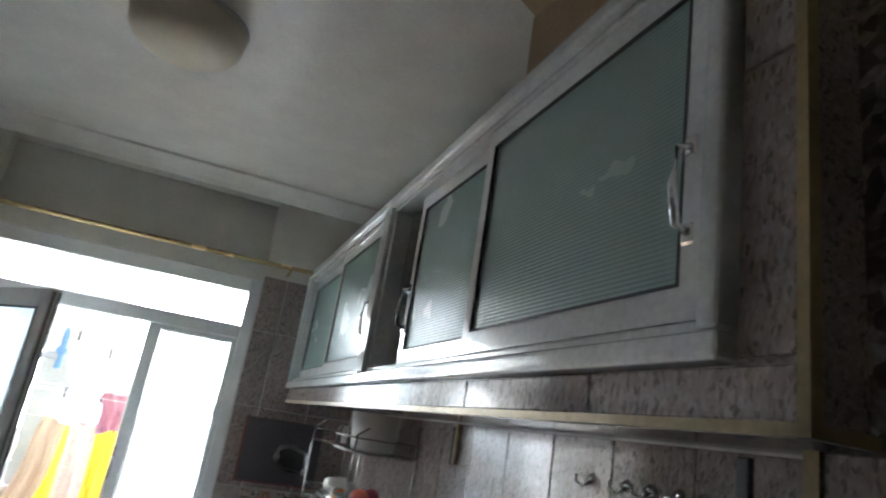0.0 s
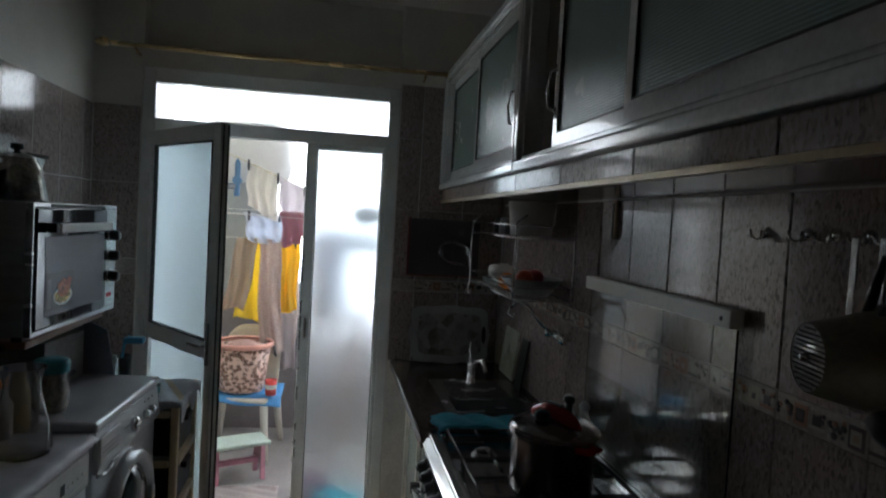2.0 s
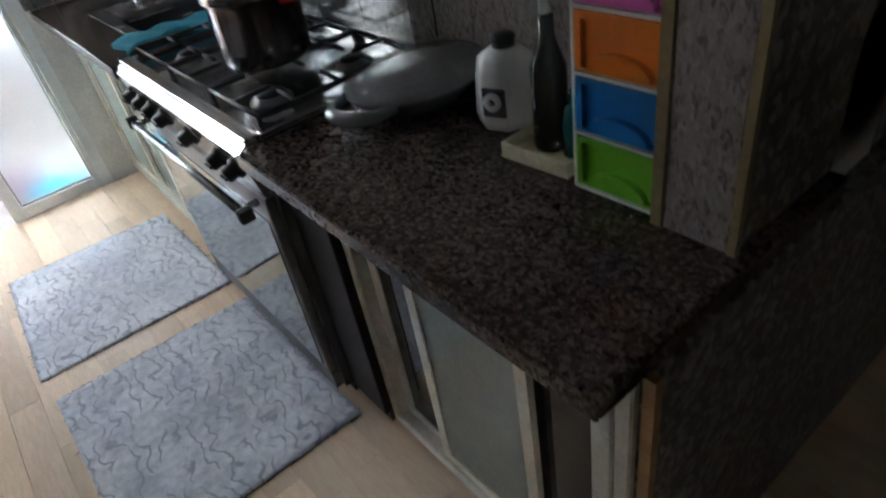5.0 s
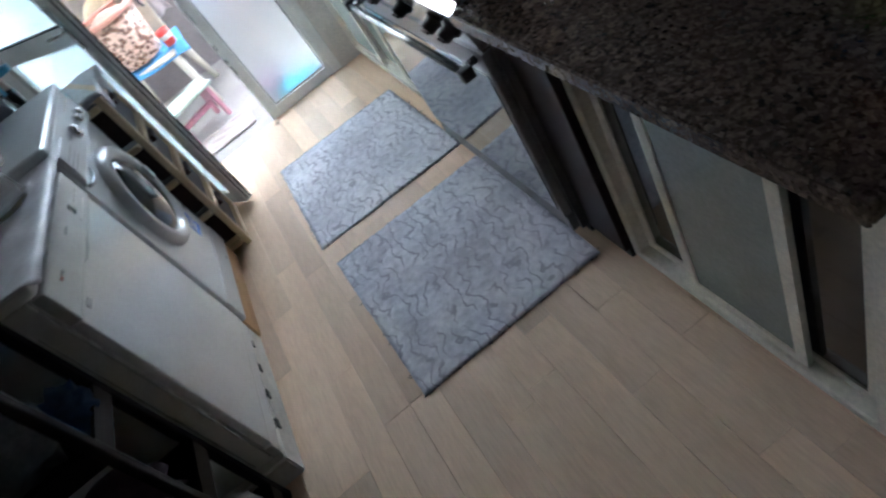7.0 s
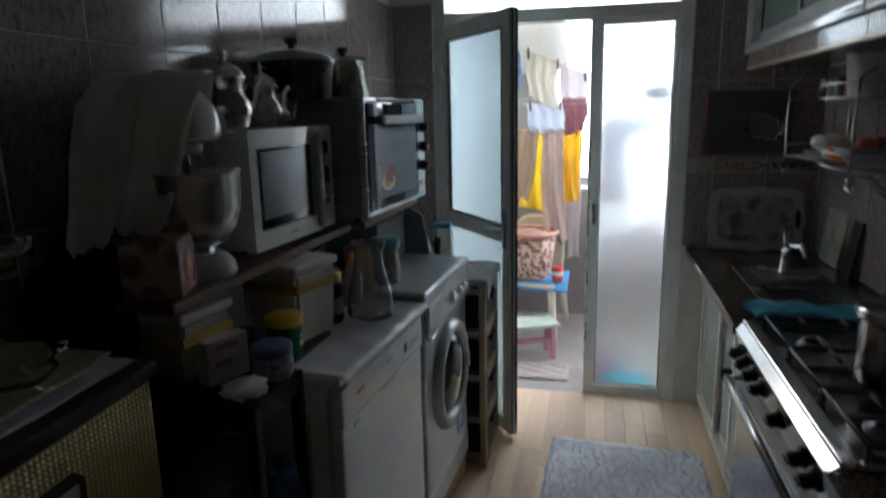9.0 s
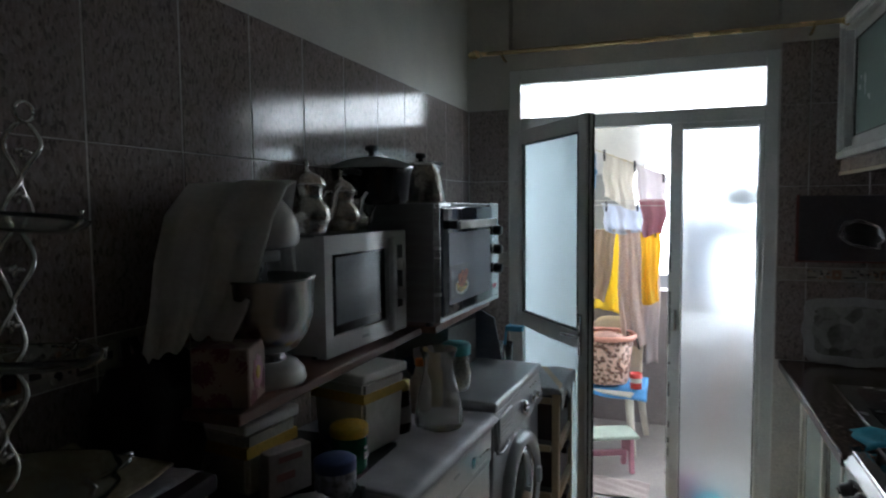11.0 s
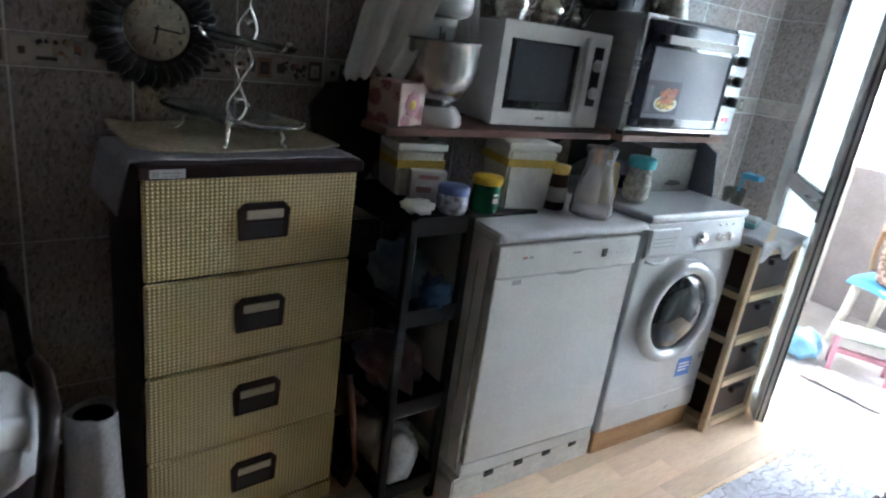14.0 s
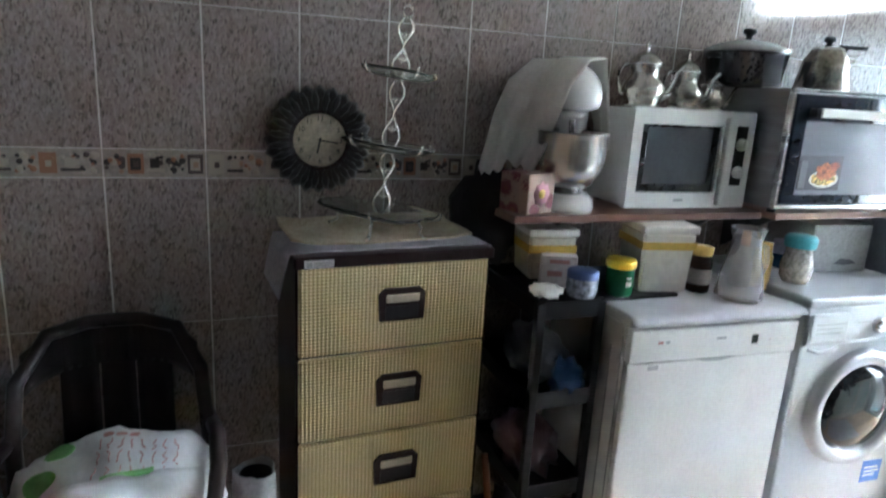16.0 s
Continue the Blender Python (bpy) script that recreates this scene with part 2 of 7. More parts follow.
RUG = swirls(RUG, (0.38, 0.38, 0.46), 7.0)
WHITE = mat("white_enamel", (0.78, 0.78, 0.76), 0.22, var=0.04, coat=0.3)
SILVER = mat("silver_enamel", (0.55, 0.57, 0.59), 0.3, metal=0.35, var=0.05)
WHITEP = mat("white_plastic", (0.75, 0.74, 0.70), 0.4, var=0.06)
CHROME = mat("chrome", (0.75, 0.75, 0.76), 0.08, metal=1.0, var=0.03)
STEEL = mat("brushed_steel", (0.52, 0.52, 0.52), 0.26, metal=1.0, var=0.08, stretch=(1, 1, 12))
DSTEEL = mat("dull_steel", (0.22, 0.22, 0.225), 0.38, metal=0.8, var=0.1)
IRON = mat("black_iron", (0.02, 0.02, 0.02), 0.45)
BLACKP = mat("black_plastic", (0.018, 0.017, 0.018), 0.38, var=0.2)
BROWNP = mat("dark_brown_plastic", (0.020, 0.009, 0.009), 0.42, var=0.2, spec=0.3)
WICK = weave(mat("cream_wicker", (0.84, 0.71, 0.40), 0.42, var=0.08), 28, 32, 0.9, (0.54, 0.42, 0.19))
BEIGE = mat("beige_plastic", (0.56, 0.43, 0.27), 0.4, var=0.08)
WOOD = mat("raw_wood", (0.55, 0.34, 0.17), 0.6, scale=4, fine=40, col2=(0.38, 0.21, 0.1), stretch=(8, 1, 8))
SHELFM = mat("brown_board", (0.20, 0.10, 0.07), 0.4, col2=(0.12, 0.06, 0.045), stretch=(8, 1, 8))
PALLET = mat("stained_polystyrene", (0.74, 0.72, 0.67), 0.8, var=0.08, scale=9, fine=40, bump=0.08)
CLOTHG = mat("lilac_cloth", (0.40, 0.39, 0.43), 0.9, var=0.15, bump=0.4)
CLOTHB = mat("beige_cloth", (0.56, 0.49, 0.36), 0.9, scale=12, col2=(0.36, 0.28, 0.18), bump=0.4)
WHITEC = mat("white_cloth", (0.76, 0.75, 0.71), 0.9, var=0.06, bump=0.2)
BAGW = mat("white_bag", (0.72, 0.74, 0.76), 0.45, var=0.06, bump=0.1)
GREENP = mat("green_print", (0.17, 0.42, 0.13), 0.45)
REDP = mat("faded_red_print", (0.52, 0.26, 0.24), 0.5)
BLUEC = mat("blue_cloth", (0.04, 0.30, 0.42), 0.9, var=0.2, bump=0.5)
CARD = mat("cardboard", (0.40, 0.29, 0.18), 0.8, var=0.1)
GOLD = mat("gold_rod", (0.86, 0.64, 0.32), 0.26, metal=0.6)


# ---- mesh helpers ----
def bm_box(bm, x0, x1, y0, y1, z0, z1, bev=0.0, seg=2):
    vs = [bm.verts.new((x, y, z)) for x in (x0, x1) for y in (y0, y1) for z in (z0, z1)]
    fs = [bm.faces.new([vs[i] for i in q]) for q in ((0, 1, 3, 2), (4, 6, 7, 5), (0, 4, 5, 1), (2, 3, 7, 6), (0, 2, 6, 4), (1, 5, 7, 3))]
    if bev:
        es = list({e for f in fs for e in f.edges})
        bmesh.ops.bevel(bm, geom=es, offset=bev, segments=seg, affect="EDGES", profile=0.6)
    return bm


def box(x0, x1, y0, y1, z0, z1, bev=0.0, seg=2):
    return bm_box(bmesh.new(), x0, x1, y0, y1, z0, z1, bev, seg)


def bm_lathe(bm, profile, seg=24, cx=0.0, cy=0.0, wave=None):
    """A turned body; profile: (radius, height) from below. wave(angle) scales the radius."""
    rings = []
    for r, z in profile:
        if r < 1e-5:
            rings.append([bm.verts.new((cx, cy, z))])
        else:
            ring = []
            for i in range(seg):
                a = 2 * math.pi * i / seg
                k = r * (wave(a) if wave else 1)
                ring.append(bm.verts.new((cx + k * math.cos(a), cy + k * math.sin(a), z)))
            rings.append(ring)
    for a, b in zip(rings, rings[1:]):
        for i in range(seg):
            j = (i + 1) % seg
            if len(a) == 1 and len(b) == 1:
                continue
            q = [a[0], b[j], b[i]] if len(a) == 1 else [a[i], a[j], b[0]] if len(b) == 1 else [a[i], a[j], b[j], b[i]]
            f = bm.faces.new(q)
            f.smooth = True
    return bm


def ring(x0, x1, y0, y1, z0, z1, w, h=None):
    """A rectangular frame in one piece, standing in the y-z plane; w: its side width, h: top and bottom."""
    h = h or w
    bm = bmesh.new()
    o, i = [(y0, z0), (y1, z0), (y1, z1), (y0, z1)], [(y0 + w, z0 + h), (y1 - w, z0 + h), (y1 - w, z1 - h), (y0 + w, z1 - h)]
    vs = [[bm.verts.new((x, *p)) for p in q] for x in (x0, x1) for q in (o, i)]
    for k in range(4):
        j = (k + 1) % 4
        for a, b in ((0, 1), (1, 3), (3, 2), (2, 0)):
            bm.faces.new([vs[a][k], vs[a][j], vs[b][j], vs[b][k]])
    return bm


def lathe(profile, seg=24, cx=0.0, cy=0.0, wave=None):
    return bm_lathe(bmesh.new(), profile, seg, cx, cy, wave)


def bm_tube(bm, pts, r, seg=8, closed=False):
    """A round bar along points."""
    pts = [Vector(p) for p in pts]
    rings = []
    n = len(pts)
    up = Vector((0, 0, 1))
    for i, p in enumerate(pts):
        a = pts[(i - 1) % n] if closed or i else pts[0]
        b = pts[(i + 1) % n] if closed or i < n - 1 else pts[-1]
        d = (b - a).normalized()
        s = d.cross(up)
        if s.length < 1e-3:
            s = d.cross(Vector((1, 0, 0)))
        s.normalize()
        t = s.cross(d)
        rr = r[i] if isinstance(r, (list, tuple)) else r
        rings.append([bm.verts.new(p + rr * (math.cos(2 * math.pi * k / seg) * s + math.sin(2 * math.pi * k / seg) * t)) for k in range(seg)])
    pairs = list(zip(rings, rings[1:])) + ([(rings[-1], rings[0])] if closed else [])
    for a, b in pairs:
        for k in range(seg):
            f = bm.faces.new([a[k], a[(k + 1) % seg], b[(k + 1) % seg], b[k]])
            f.smooth = True
    if not closed:
        bm.faces.new(rings[0][::-1])
        bm.faces.new(rings[-1])
    return bm


def tube(pts, r, seg=8, closed=False):
    return bm_tube(bmesh.new(), pts, r, seg, closed)


def sheet(nx, ny, f, thick=0.003):
    """A cloth-like sheet: f(u, v) gives its points; it has a real thickness."""
    bm = bmesh.new()
    g = [[bm.verts.new(f(i / nx, j / ny)) for j in range(ny + 1)] for i in range(nx + 1)]
    for i in range(nx):
        for j in range(ny):
            fc = bm.faces.new([g[i][j], g[i + 1][j], g[i + 1][j + 1], g[i][j + 1]])
            fc.smooth = True
    bm.normal_update()
    r = bmesh.ops.solidify(bm, geom=list(bm.faces), thickness=thick)
    for fc in bm.faces:
        fc.smooth = True
    return bm


def prism(poly, axis, a, b, bev=0.0):
    """A flat outline pushed from a to b along an axis. poly: pairs in the other two axes."""
    bm = bmesh.new()
    def put(p, v):
        return (v, p[0], p[1]) if axis == "x" else (p[0], v, p[1]) if axis == "y" else (p[0], p[1], v)
    lo, hi = [bm.verts.new(put(p, a)) for p in poly], [bm.verts.new(put(p, b)) for p in poly]
    bm.faces.new(lo), bm.faces.new(hi[::-1])
    for i in range(len(poly)):
        j = (i + 1) % len(poly)
        bm.faces.new([lo[i], hi[i], hi[j], lo[j]])
    if bev:
        bmesh.ops.bevel(bm, geom=list(bm.edges), offset=bev, segments=2, affect="EDGES")
    return bm


def lump(rx, ry, rz, amp=0.15, freq=3.0, seed=0, sub=3, flat=0.0):
    """A crumpled rounded body, as of a stuffed bag, sitting on z = 0."""
    bm = bmesh.new()
    bmesh.ops.create_icosphere(bm, subdivisions=sub, radius=1.0)
    for v in bm.verts:
        n = noise.noise(v.co * freq + Vector((seed * 7.3, seed * 3.1, 0))) + 0.5 * noise.noise(v.co * freq * 2.7 + Vector((seed, 0, seed * 5)))
        v.co *= 1 + amp * n
        z = max(v.co.z, -1 + flat)
        v.co = Vector((v.co.x * rx, v.co.y * ry, (z + 1 - flat) * rz))
    for f in bm.faces:
        f.smooth = True
    return bm


def mesh_of(name, bm, material):
    bmesh.ops.recalc_face_normals(bm, faces=list(bm.faces))
    me = bpy.data.meshes.new(name)
    bm.to_mesh(me)
    bm.free()
    if isinstance(material, (list, tuple)):
        for q in material:
            me.materials.append(q)
    else:
        me.materials.append(material)
    return me


def part(name, bm, material, parent, label="", at=None):
    ob = new(name, mesh_of(name, bm, material))
    ob.parent = parent
    if at is not None:
        ob.matrix_basis = at
    return tagged(ob, label)


def thing(name, m, label, category, group=""):
    e = new(name)
    e.empty_display_size = 0.05
    e.matrix_basis = m
    return tagged(e, label, category, group)


def solid(name, bm, material, m, label, category, group=""):
    ob = new(name, mesh_of(name, bm, material))
    ob.matrix_basis = m
    return tagged(ob, label, category, group)


def setting(name, bm, material, label="", category=""):
    return tagged(new(name, mesh_of(name, bm, material)), label or name.replace("_", " "), category or name.split("_")[0], kind="structure")


# ---- the room ----
XL, XR, YF, YN = -1.19, 0.97, 3.94, 0.84
CEIL = 2.86

floor = setting("floor", bm_box(box(-1.4, 1.12, -1.6, 3.96, -0.2, -0.006), 1.12, 2.3, -1.6, YN + 0.2, -0.2, -0.006), PLANK, "pale wood laminate floor of long planks", "floor")
wall_left = setting("wall_left", box(XL - 0.15, XL, -1.6, 5.6, -0.2, CEIL + 0.1), PAINT, "cream painted wall tiled in grey to above head height", "wall")
wall_far = setting("wall_far", bm_box(bm_box(box(XL, -0.955, YF, YF + 0.2, -0.2, CEIL), 0.352, XR, YF, YF + 0.2, -0.2, CEIL), -0.955, 0.352, YF, YF + 0.2, 2.345, 2.45), PAINT, "cream end wall round a glazed balcony door", "wall")
setting("wall_lintel", bm_box(box(-0.955, 0.352, YF + 0.09, YF + 0.2, 2.45, 2.79), -0.955, 0.352, YF, YF + 0.2, 2.79, CEIL), PAINT, "recessed cream wall panel over the door", "wall")
wall_right = setting("wall_right", bm_box(box(XR, XR + 0.15, YN, YF + 0.2, -0.2, CEIL + 0.1), XR, XR + 0.15, YF + 0.2, 5.6, -0.2, 0.99), PAINT, "tiled kitchen wall behind the worktop", "wall")
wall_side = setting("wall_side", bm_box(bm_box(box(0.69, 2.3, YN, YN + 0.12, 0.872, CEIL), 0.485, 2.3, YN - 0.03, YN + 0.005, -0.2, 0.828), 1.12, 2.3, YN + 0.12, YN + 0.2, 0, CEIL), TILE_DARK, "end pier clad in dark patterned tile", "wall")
setting("wall_east", box(2.3, 2.45, -1.75, YN + 0.2, -0.2, CEIL + 0.1), PAINT_N, "plain beige painted wall", "wall")
setting("wall_near", box(-1.4, 2.3, -1.75, -1.6, -0.2, CEIL + 0.1), PAINT_N, "plain beige painted wall", "wall")
setting("ceiling", box(-1.4, 2.5, -1.75, YF + 0.2, CEIL, CEIL + 0.15), PAINT_W, "plain off-white ceiling", "ceiling")

# soffit over the worktop that holds the wall cupboards
SX, SZ0, SZ1 = 0.612, 1.755, 2.44
CZ0 = 1.818
soffit = setting("wall_soffit", bm_box(box(SX, XR, 0.9, YF, SZ0, CZ0 - 0.002), SX, XR, 0.9, 0.985, CZ0 - 0.002, SZ1), TILE, "tiled box over the worktop holding the wall cupboards", "wall")
setting("trim_soffit", bm_box(box(SX - 0.012, SX + 0.004, 0.892, YF, SZ0 - 0.009, SZ0 + 0.004), SX - 0.012, SX + 0.004, 0.89, 0.904, SZ0 - 0.009, SZ1), TRIM, "brass-coloured corner trim", "trim")
setting("trim_soffit_end", box(SX + 0.004, XR, 0.89, 0.904, SZ0 - 0.009, SZ0 + 0.004), TRIM, "brass-coloured corner trim", "trim")
setting("trim_pier", bm_box(box(0.682, 0.694, 0.832, 0.844, 0.875, 1.742), 0.682, 0.692, 0.948, 0.966, 0.875, 1.742), TRIM, "brass-coloured corner trim", "trim")
setting("trim_end", box(0.468, 0.484, 0.80, 0.818, 0, 0.828), WOOD, "wooden edge strip", "trim")

# balcony
setting("ground", box(-40, 40, 5.6, 80, -3.2, -3.0), mat("far_ground", (0.35, 0.34, 0.32), 0.9), "pale ground beyond the balcony", "ground")
setting("balcony_floor", box(-1.2, 1.2, 3.96, 5.6, -0.2, -0.012), mat("balcony_tile", (0.36, 0.335, 0.32), 0.5, var=0.12, scale=4, bump=0.1), "pale grey tiled balcony floor", "floor")
# unseen slab, added to keep steep sky light off the floor by the door
setting("ceiling_balcony", box(-1.34, 1.12, YF + 0.2, 5.65, 2.80, 2.95), PAINT_W, "assumed off-white slab, out of view, shading the balcony", "ceiling")
PARA = mat("parapet_tile", (0.30, 0.27, 0.28), 0.4, var=0.1)
setting("wall_balcony", bm_box(box(XL, 0.97, 5.45, 5.6, -0.2, 0.96), XL, 0.97, 5.43, 5.62, 0.96, 0.99), PARA, "low grey tiled balcony wall with a ledge", "wall")
sky_arc = [(0.0 + r_ * math.cos(a_), 4.2 + r_ * math.sin(a_)) for r_, s_ in ((9.0, 1), (9.05, -1)) for a_ in [math.pi * (k if s_ > 0 else 24 - k) / 24 for k in range(25)]]
setting("backdrop", prism(sky_arc, "z", 0.3, 15), glow("bright_sky", (1.0, 1.0, 1.0), 5.5), "bright white overcast sky", "sky")


# ---- balcony door and glazing ----
def bar(bm, x0, x1, z0, z1, y0=3.945, y1=4.005):
    return bm_box(bm, x0, x1, y0, y1, z0, z1, 0.004, 1)


win = tagged(new("window_1"), "white aluminium balcony glazing with transom and frosted fixed pane", "window", kind="structure")
fr = bmesh.new()
for q in ((-0.955, -0.893, 0, 2.345), (0.294, 0.352, 0, 2.345), (-0.893, 0.294, 2.27, 2.345), (-0.893, 0.294, 2.02, 2.09)):
    bar(fr, *q)
part("window_frame", fr, ALU, win)
fx = bmesh.new()
for q in ((-0.132, -0.072, 0.0, 2.03), (0.272, 0.294, 0.0, 2.03), (-0.072, 0.272, 0.0, 0.062), (-0.072, 0.272, 1.995, 2.03)):
    bar(fx, *q, 3.952, 3.998)
part("fixed_sash", fx, ALU, win, "scuffed white aluminium sash")
gk = bmesh.new()
for q in ((-0.074, -0.068, 0.06, 1.997), (0.268, 0.274, 0.06, 1.997), (-0.068, 0.268, 0.06, 0.066), (-0.068, 0.268, 1.99, 1.997)):
    bar(gk, *q, 3.966, 3.986)
part("gasket", gk, GASKET, win)
sc = bmesh.new()
random.seed(5)
for i in range(16):
    z = random.uniform(0.15, 1.3)
    bm_box(sc, -0.135, -0.1315 + 0.0005, 3.955 + random.uniform(0, 0.02), 3.975 + random.uniform(0, 0.02), z, z + random.uniform(0.015, 0.09))
    bm_box(sc, -0.128, -0.121, 3.9505, 3.954, z + 0.1, z + 0.1 + random.uniform(0.015, 0.07))
part("scuff", sc, GASKET, win, "black scuffs on the edge")
p_ = part("pane", box(-0.07, 0.27, 3.972, 3.978, 0.064, 1.993), FROST, win, "frosted glass pane")
p_.visible_shadow = False
p_ = part("pane", box(-0.893, 0.294, 3.972, 3.977, 2.09, 2.27), CLEAR, win, "clear transom glass")
p_.visible_shadow = False
part("lock", bm_box(box(-0.108, -0.092, 3.93, 3.952, 0.98, 1.09, 0.004), -0.106, -0.094, 3.915, 3.932, 1.02, 1.05, 0.003), CHROME, win)

# open leaf: hinge on the left jamb, swung into the room
leaf_dir = Vector((0.435, -0.572, 0)).normalized()
leaf = thing("door_leaf", pose(-0.888, 3.944, 0.02, 0, 0, math.degrees(math.atan2(leaf_dir.y, leaf_dir.x))), "white aluminium balcony door leaf standing open, frosted upper pane", "door")
LW = 0.722
for n_, q in (("stile", (0, 0.055, 0, 2.0)), ("stile", (LW - 0.07, LW, 0, 2.0)), ("rail", (0.055, LW - 0.07, 1.925, 2.0)), ("rail", (0.055, LW - 0.07, 0.955, 1.035)), ("rail", (0.055, LW - 0.07, 0, 0.07))):
    part(n_, box(q[0], q[1], -0.022, 0.022, q[2], q[3], 0.005), ALU, leaf)
part("edge_seal", bm_box(box(LW, LW + 0.003, -0.012, -0.006, 0.01, 1.99), LW, LW + 0.004, 0.010, 0.018, 0.01, 1.99), GASKET, leaf, "black rubber seal")
p_ = part("pane", box(0.055, LW - 0.07, -0.003, 0.003, 1.035, 1.925), FROST_LEAF, leaf, "frosted glass")
p_.visible_shadow = False
p_ = part("lower_panel", box(0.055, LW - 0.07, -0.003, 0.003, 0.07, 0.955), FROST_LEAF, leaf, "frosted lower pane")
p_.visible_shadow = False
gk = bmesh.new()
for z in (1.035, 1.919):
    bm_box(gk, 0.055, LW - 0.07, -0.0235, -0.004, z, z + 0.006)
for x in (0.055, LW - 0.076):
    bm_box(gk, x, x + 0.006, -0.0235, -0.004, 1.035, 1.925)
part("gasket", gk, GASKET, leaf)
h = part("handle_plate", box(LW - 0.05, LW - 0.025, -0.032, -0.022, 0.93, 1.12, 0.004), CHROME, leaf)
part("handle", tube([(LW - 0.037, -0.03, 1.02), (LW - 0.037, -0.06, 1.02), (LW - 0.06, -0.066, 1.02), (LW - 0.14, -0.066, 1.015)], 0.008), CHROME, h)
for z in (0.25, 1.0, 1.75):
    part("hinge", lathe([(0, z - 0.04), (0.011, z - 0.04), (0.011, z + 0.04), (0, z + 0.04)], 10, -0.006, -0.028), ALU, leaf)

# curtain rod
rod = thing("curtain_rod", pose(0, 3.85, 2.425), "thin brass-coloured curtain rod over the balcony door", "curtain rod")
part("pole", tube([(-1.09, 0, -0.002), (-0.3, 0, -0.006), (0.58, 0, 0.0)], 0.012), GOLD, rod)
for x, s in ((-1.09, -1), (0.58, 1)):
    f = lathe([(0, -0.045), (0.012, -0.043), (0.02, -0.025), (0.024, -0.005), (0.018, 0.014), (0.008, 0.022), (0.014, 0.03), (0.0, 0.034)], 14)
    part("finial", f, GOLD, rod, at=pose(x + 0.02 * s, 0, 0, 0, -90 * s, 0))
for x in (-0.97, 0.47):
    part("bracket", bm_tube(tube([(x, 0, -0.02), (x, 0.05, -0.03), (x, 0.088, -0.03)], 0.007), [(x, -0.012, -0.0), (x, -0.006, -0.014), (x, 0.006, -0.014), (x, 0.012, 0)], 0.005), GOLD, rod)

# ceiling cornice
setting("trim_cornice", prism([(YF, CEIL), (YF - 0.13, CEIL), (YF - 0.125, CEIL - 0.012), (YF - 0.07, CEIL - 0.03), (YF - 0.03, CEIL - 0.05), (YF - 0.012, CEIL - 0.068), (YF, CEIL - 0.07)], "x", XL, XR), PAINT_W, "plain moulded ceiling cornice", "trim")
setting("trim_cornice_left", prism([(XL, CEIL), (XL + 0.13, CEIL), (XL + 0.125, CEIL - 0.012), (XL + 0.07, CEIL - 0.03), (XL + 0.03, CEIL - 0.05), (XL + 0.012, CEIL - 0.068), (XL, CEIL - 0.07)], "y", -1.6, YF - 0.13), PAINT_W, "plain moulded ceiling cornice", "trim")

# ceiling lamp
lamp = thing("ceiling_lamp", pose(-0.17, 2.5, CEIL), "round cream glass ceiling lamp, switched off", "ceiling lamp")
part("shade", lathe([(0, -0.128), (0.05, -0.127), (0.11, -0.119), (0.155, -0.10), (0.175, -0.07), (0.182, -0.03), (0.176, 0.0)], 36), mat("cream_lamp_glass", (0.80, 0.73, 0.58), 0.35, var=0.04), lamp)
part("ring", lathe([(0.176, 0.0), (0.186, -0.004), (0.186, -0.014), (0.176, -0.016)], 36), WHITEP, lamp)


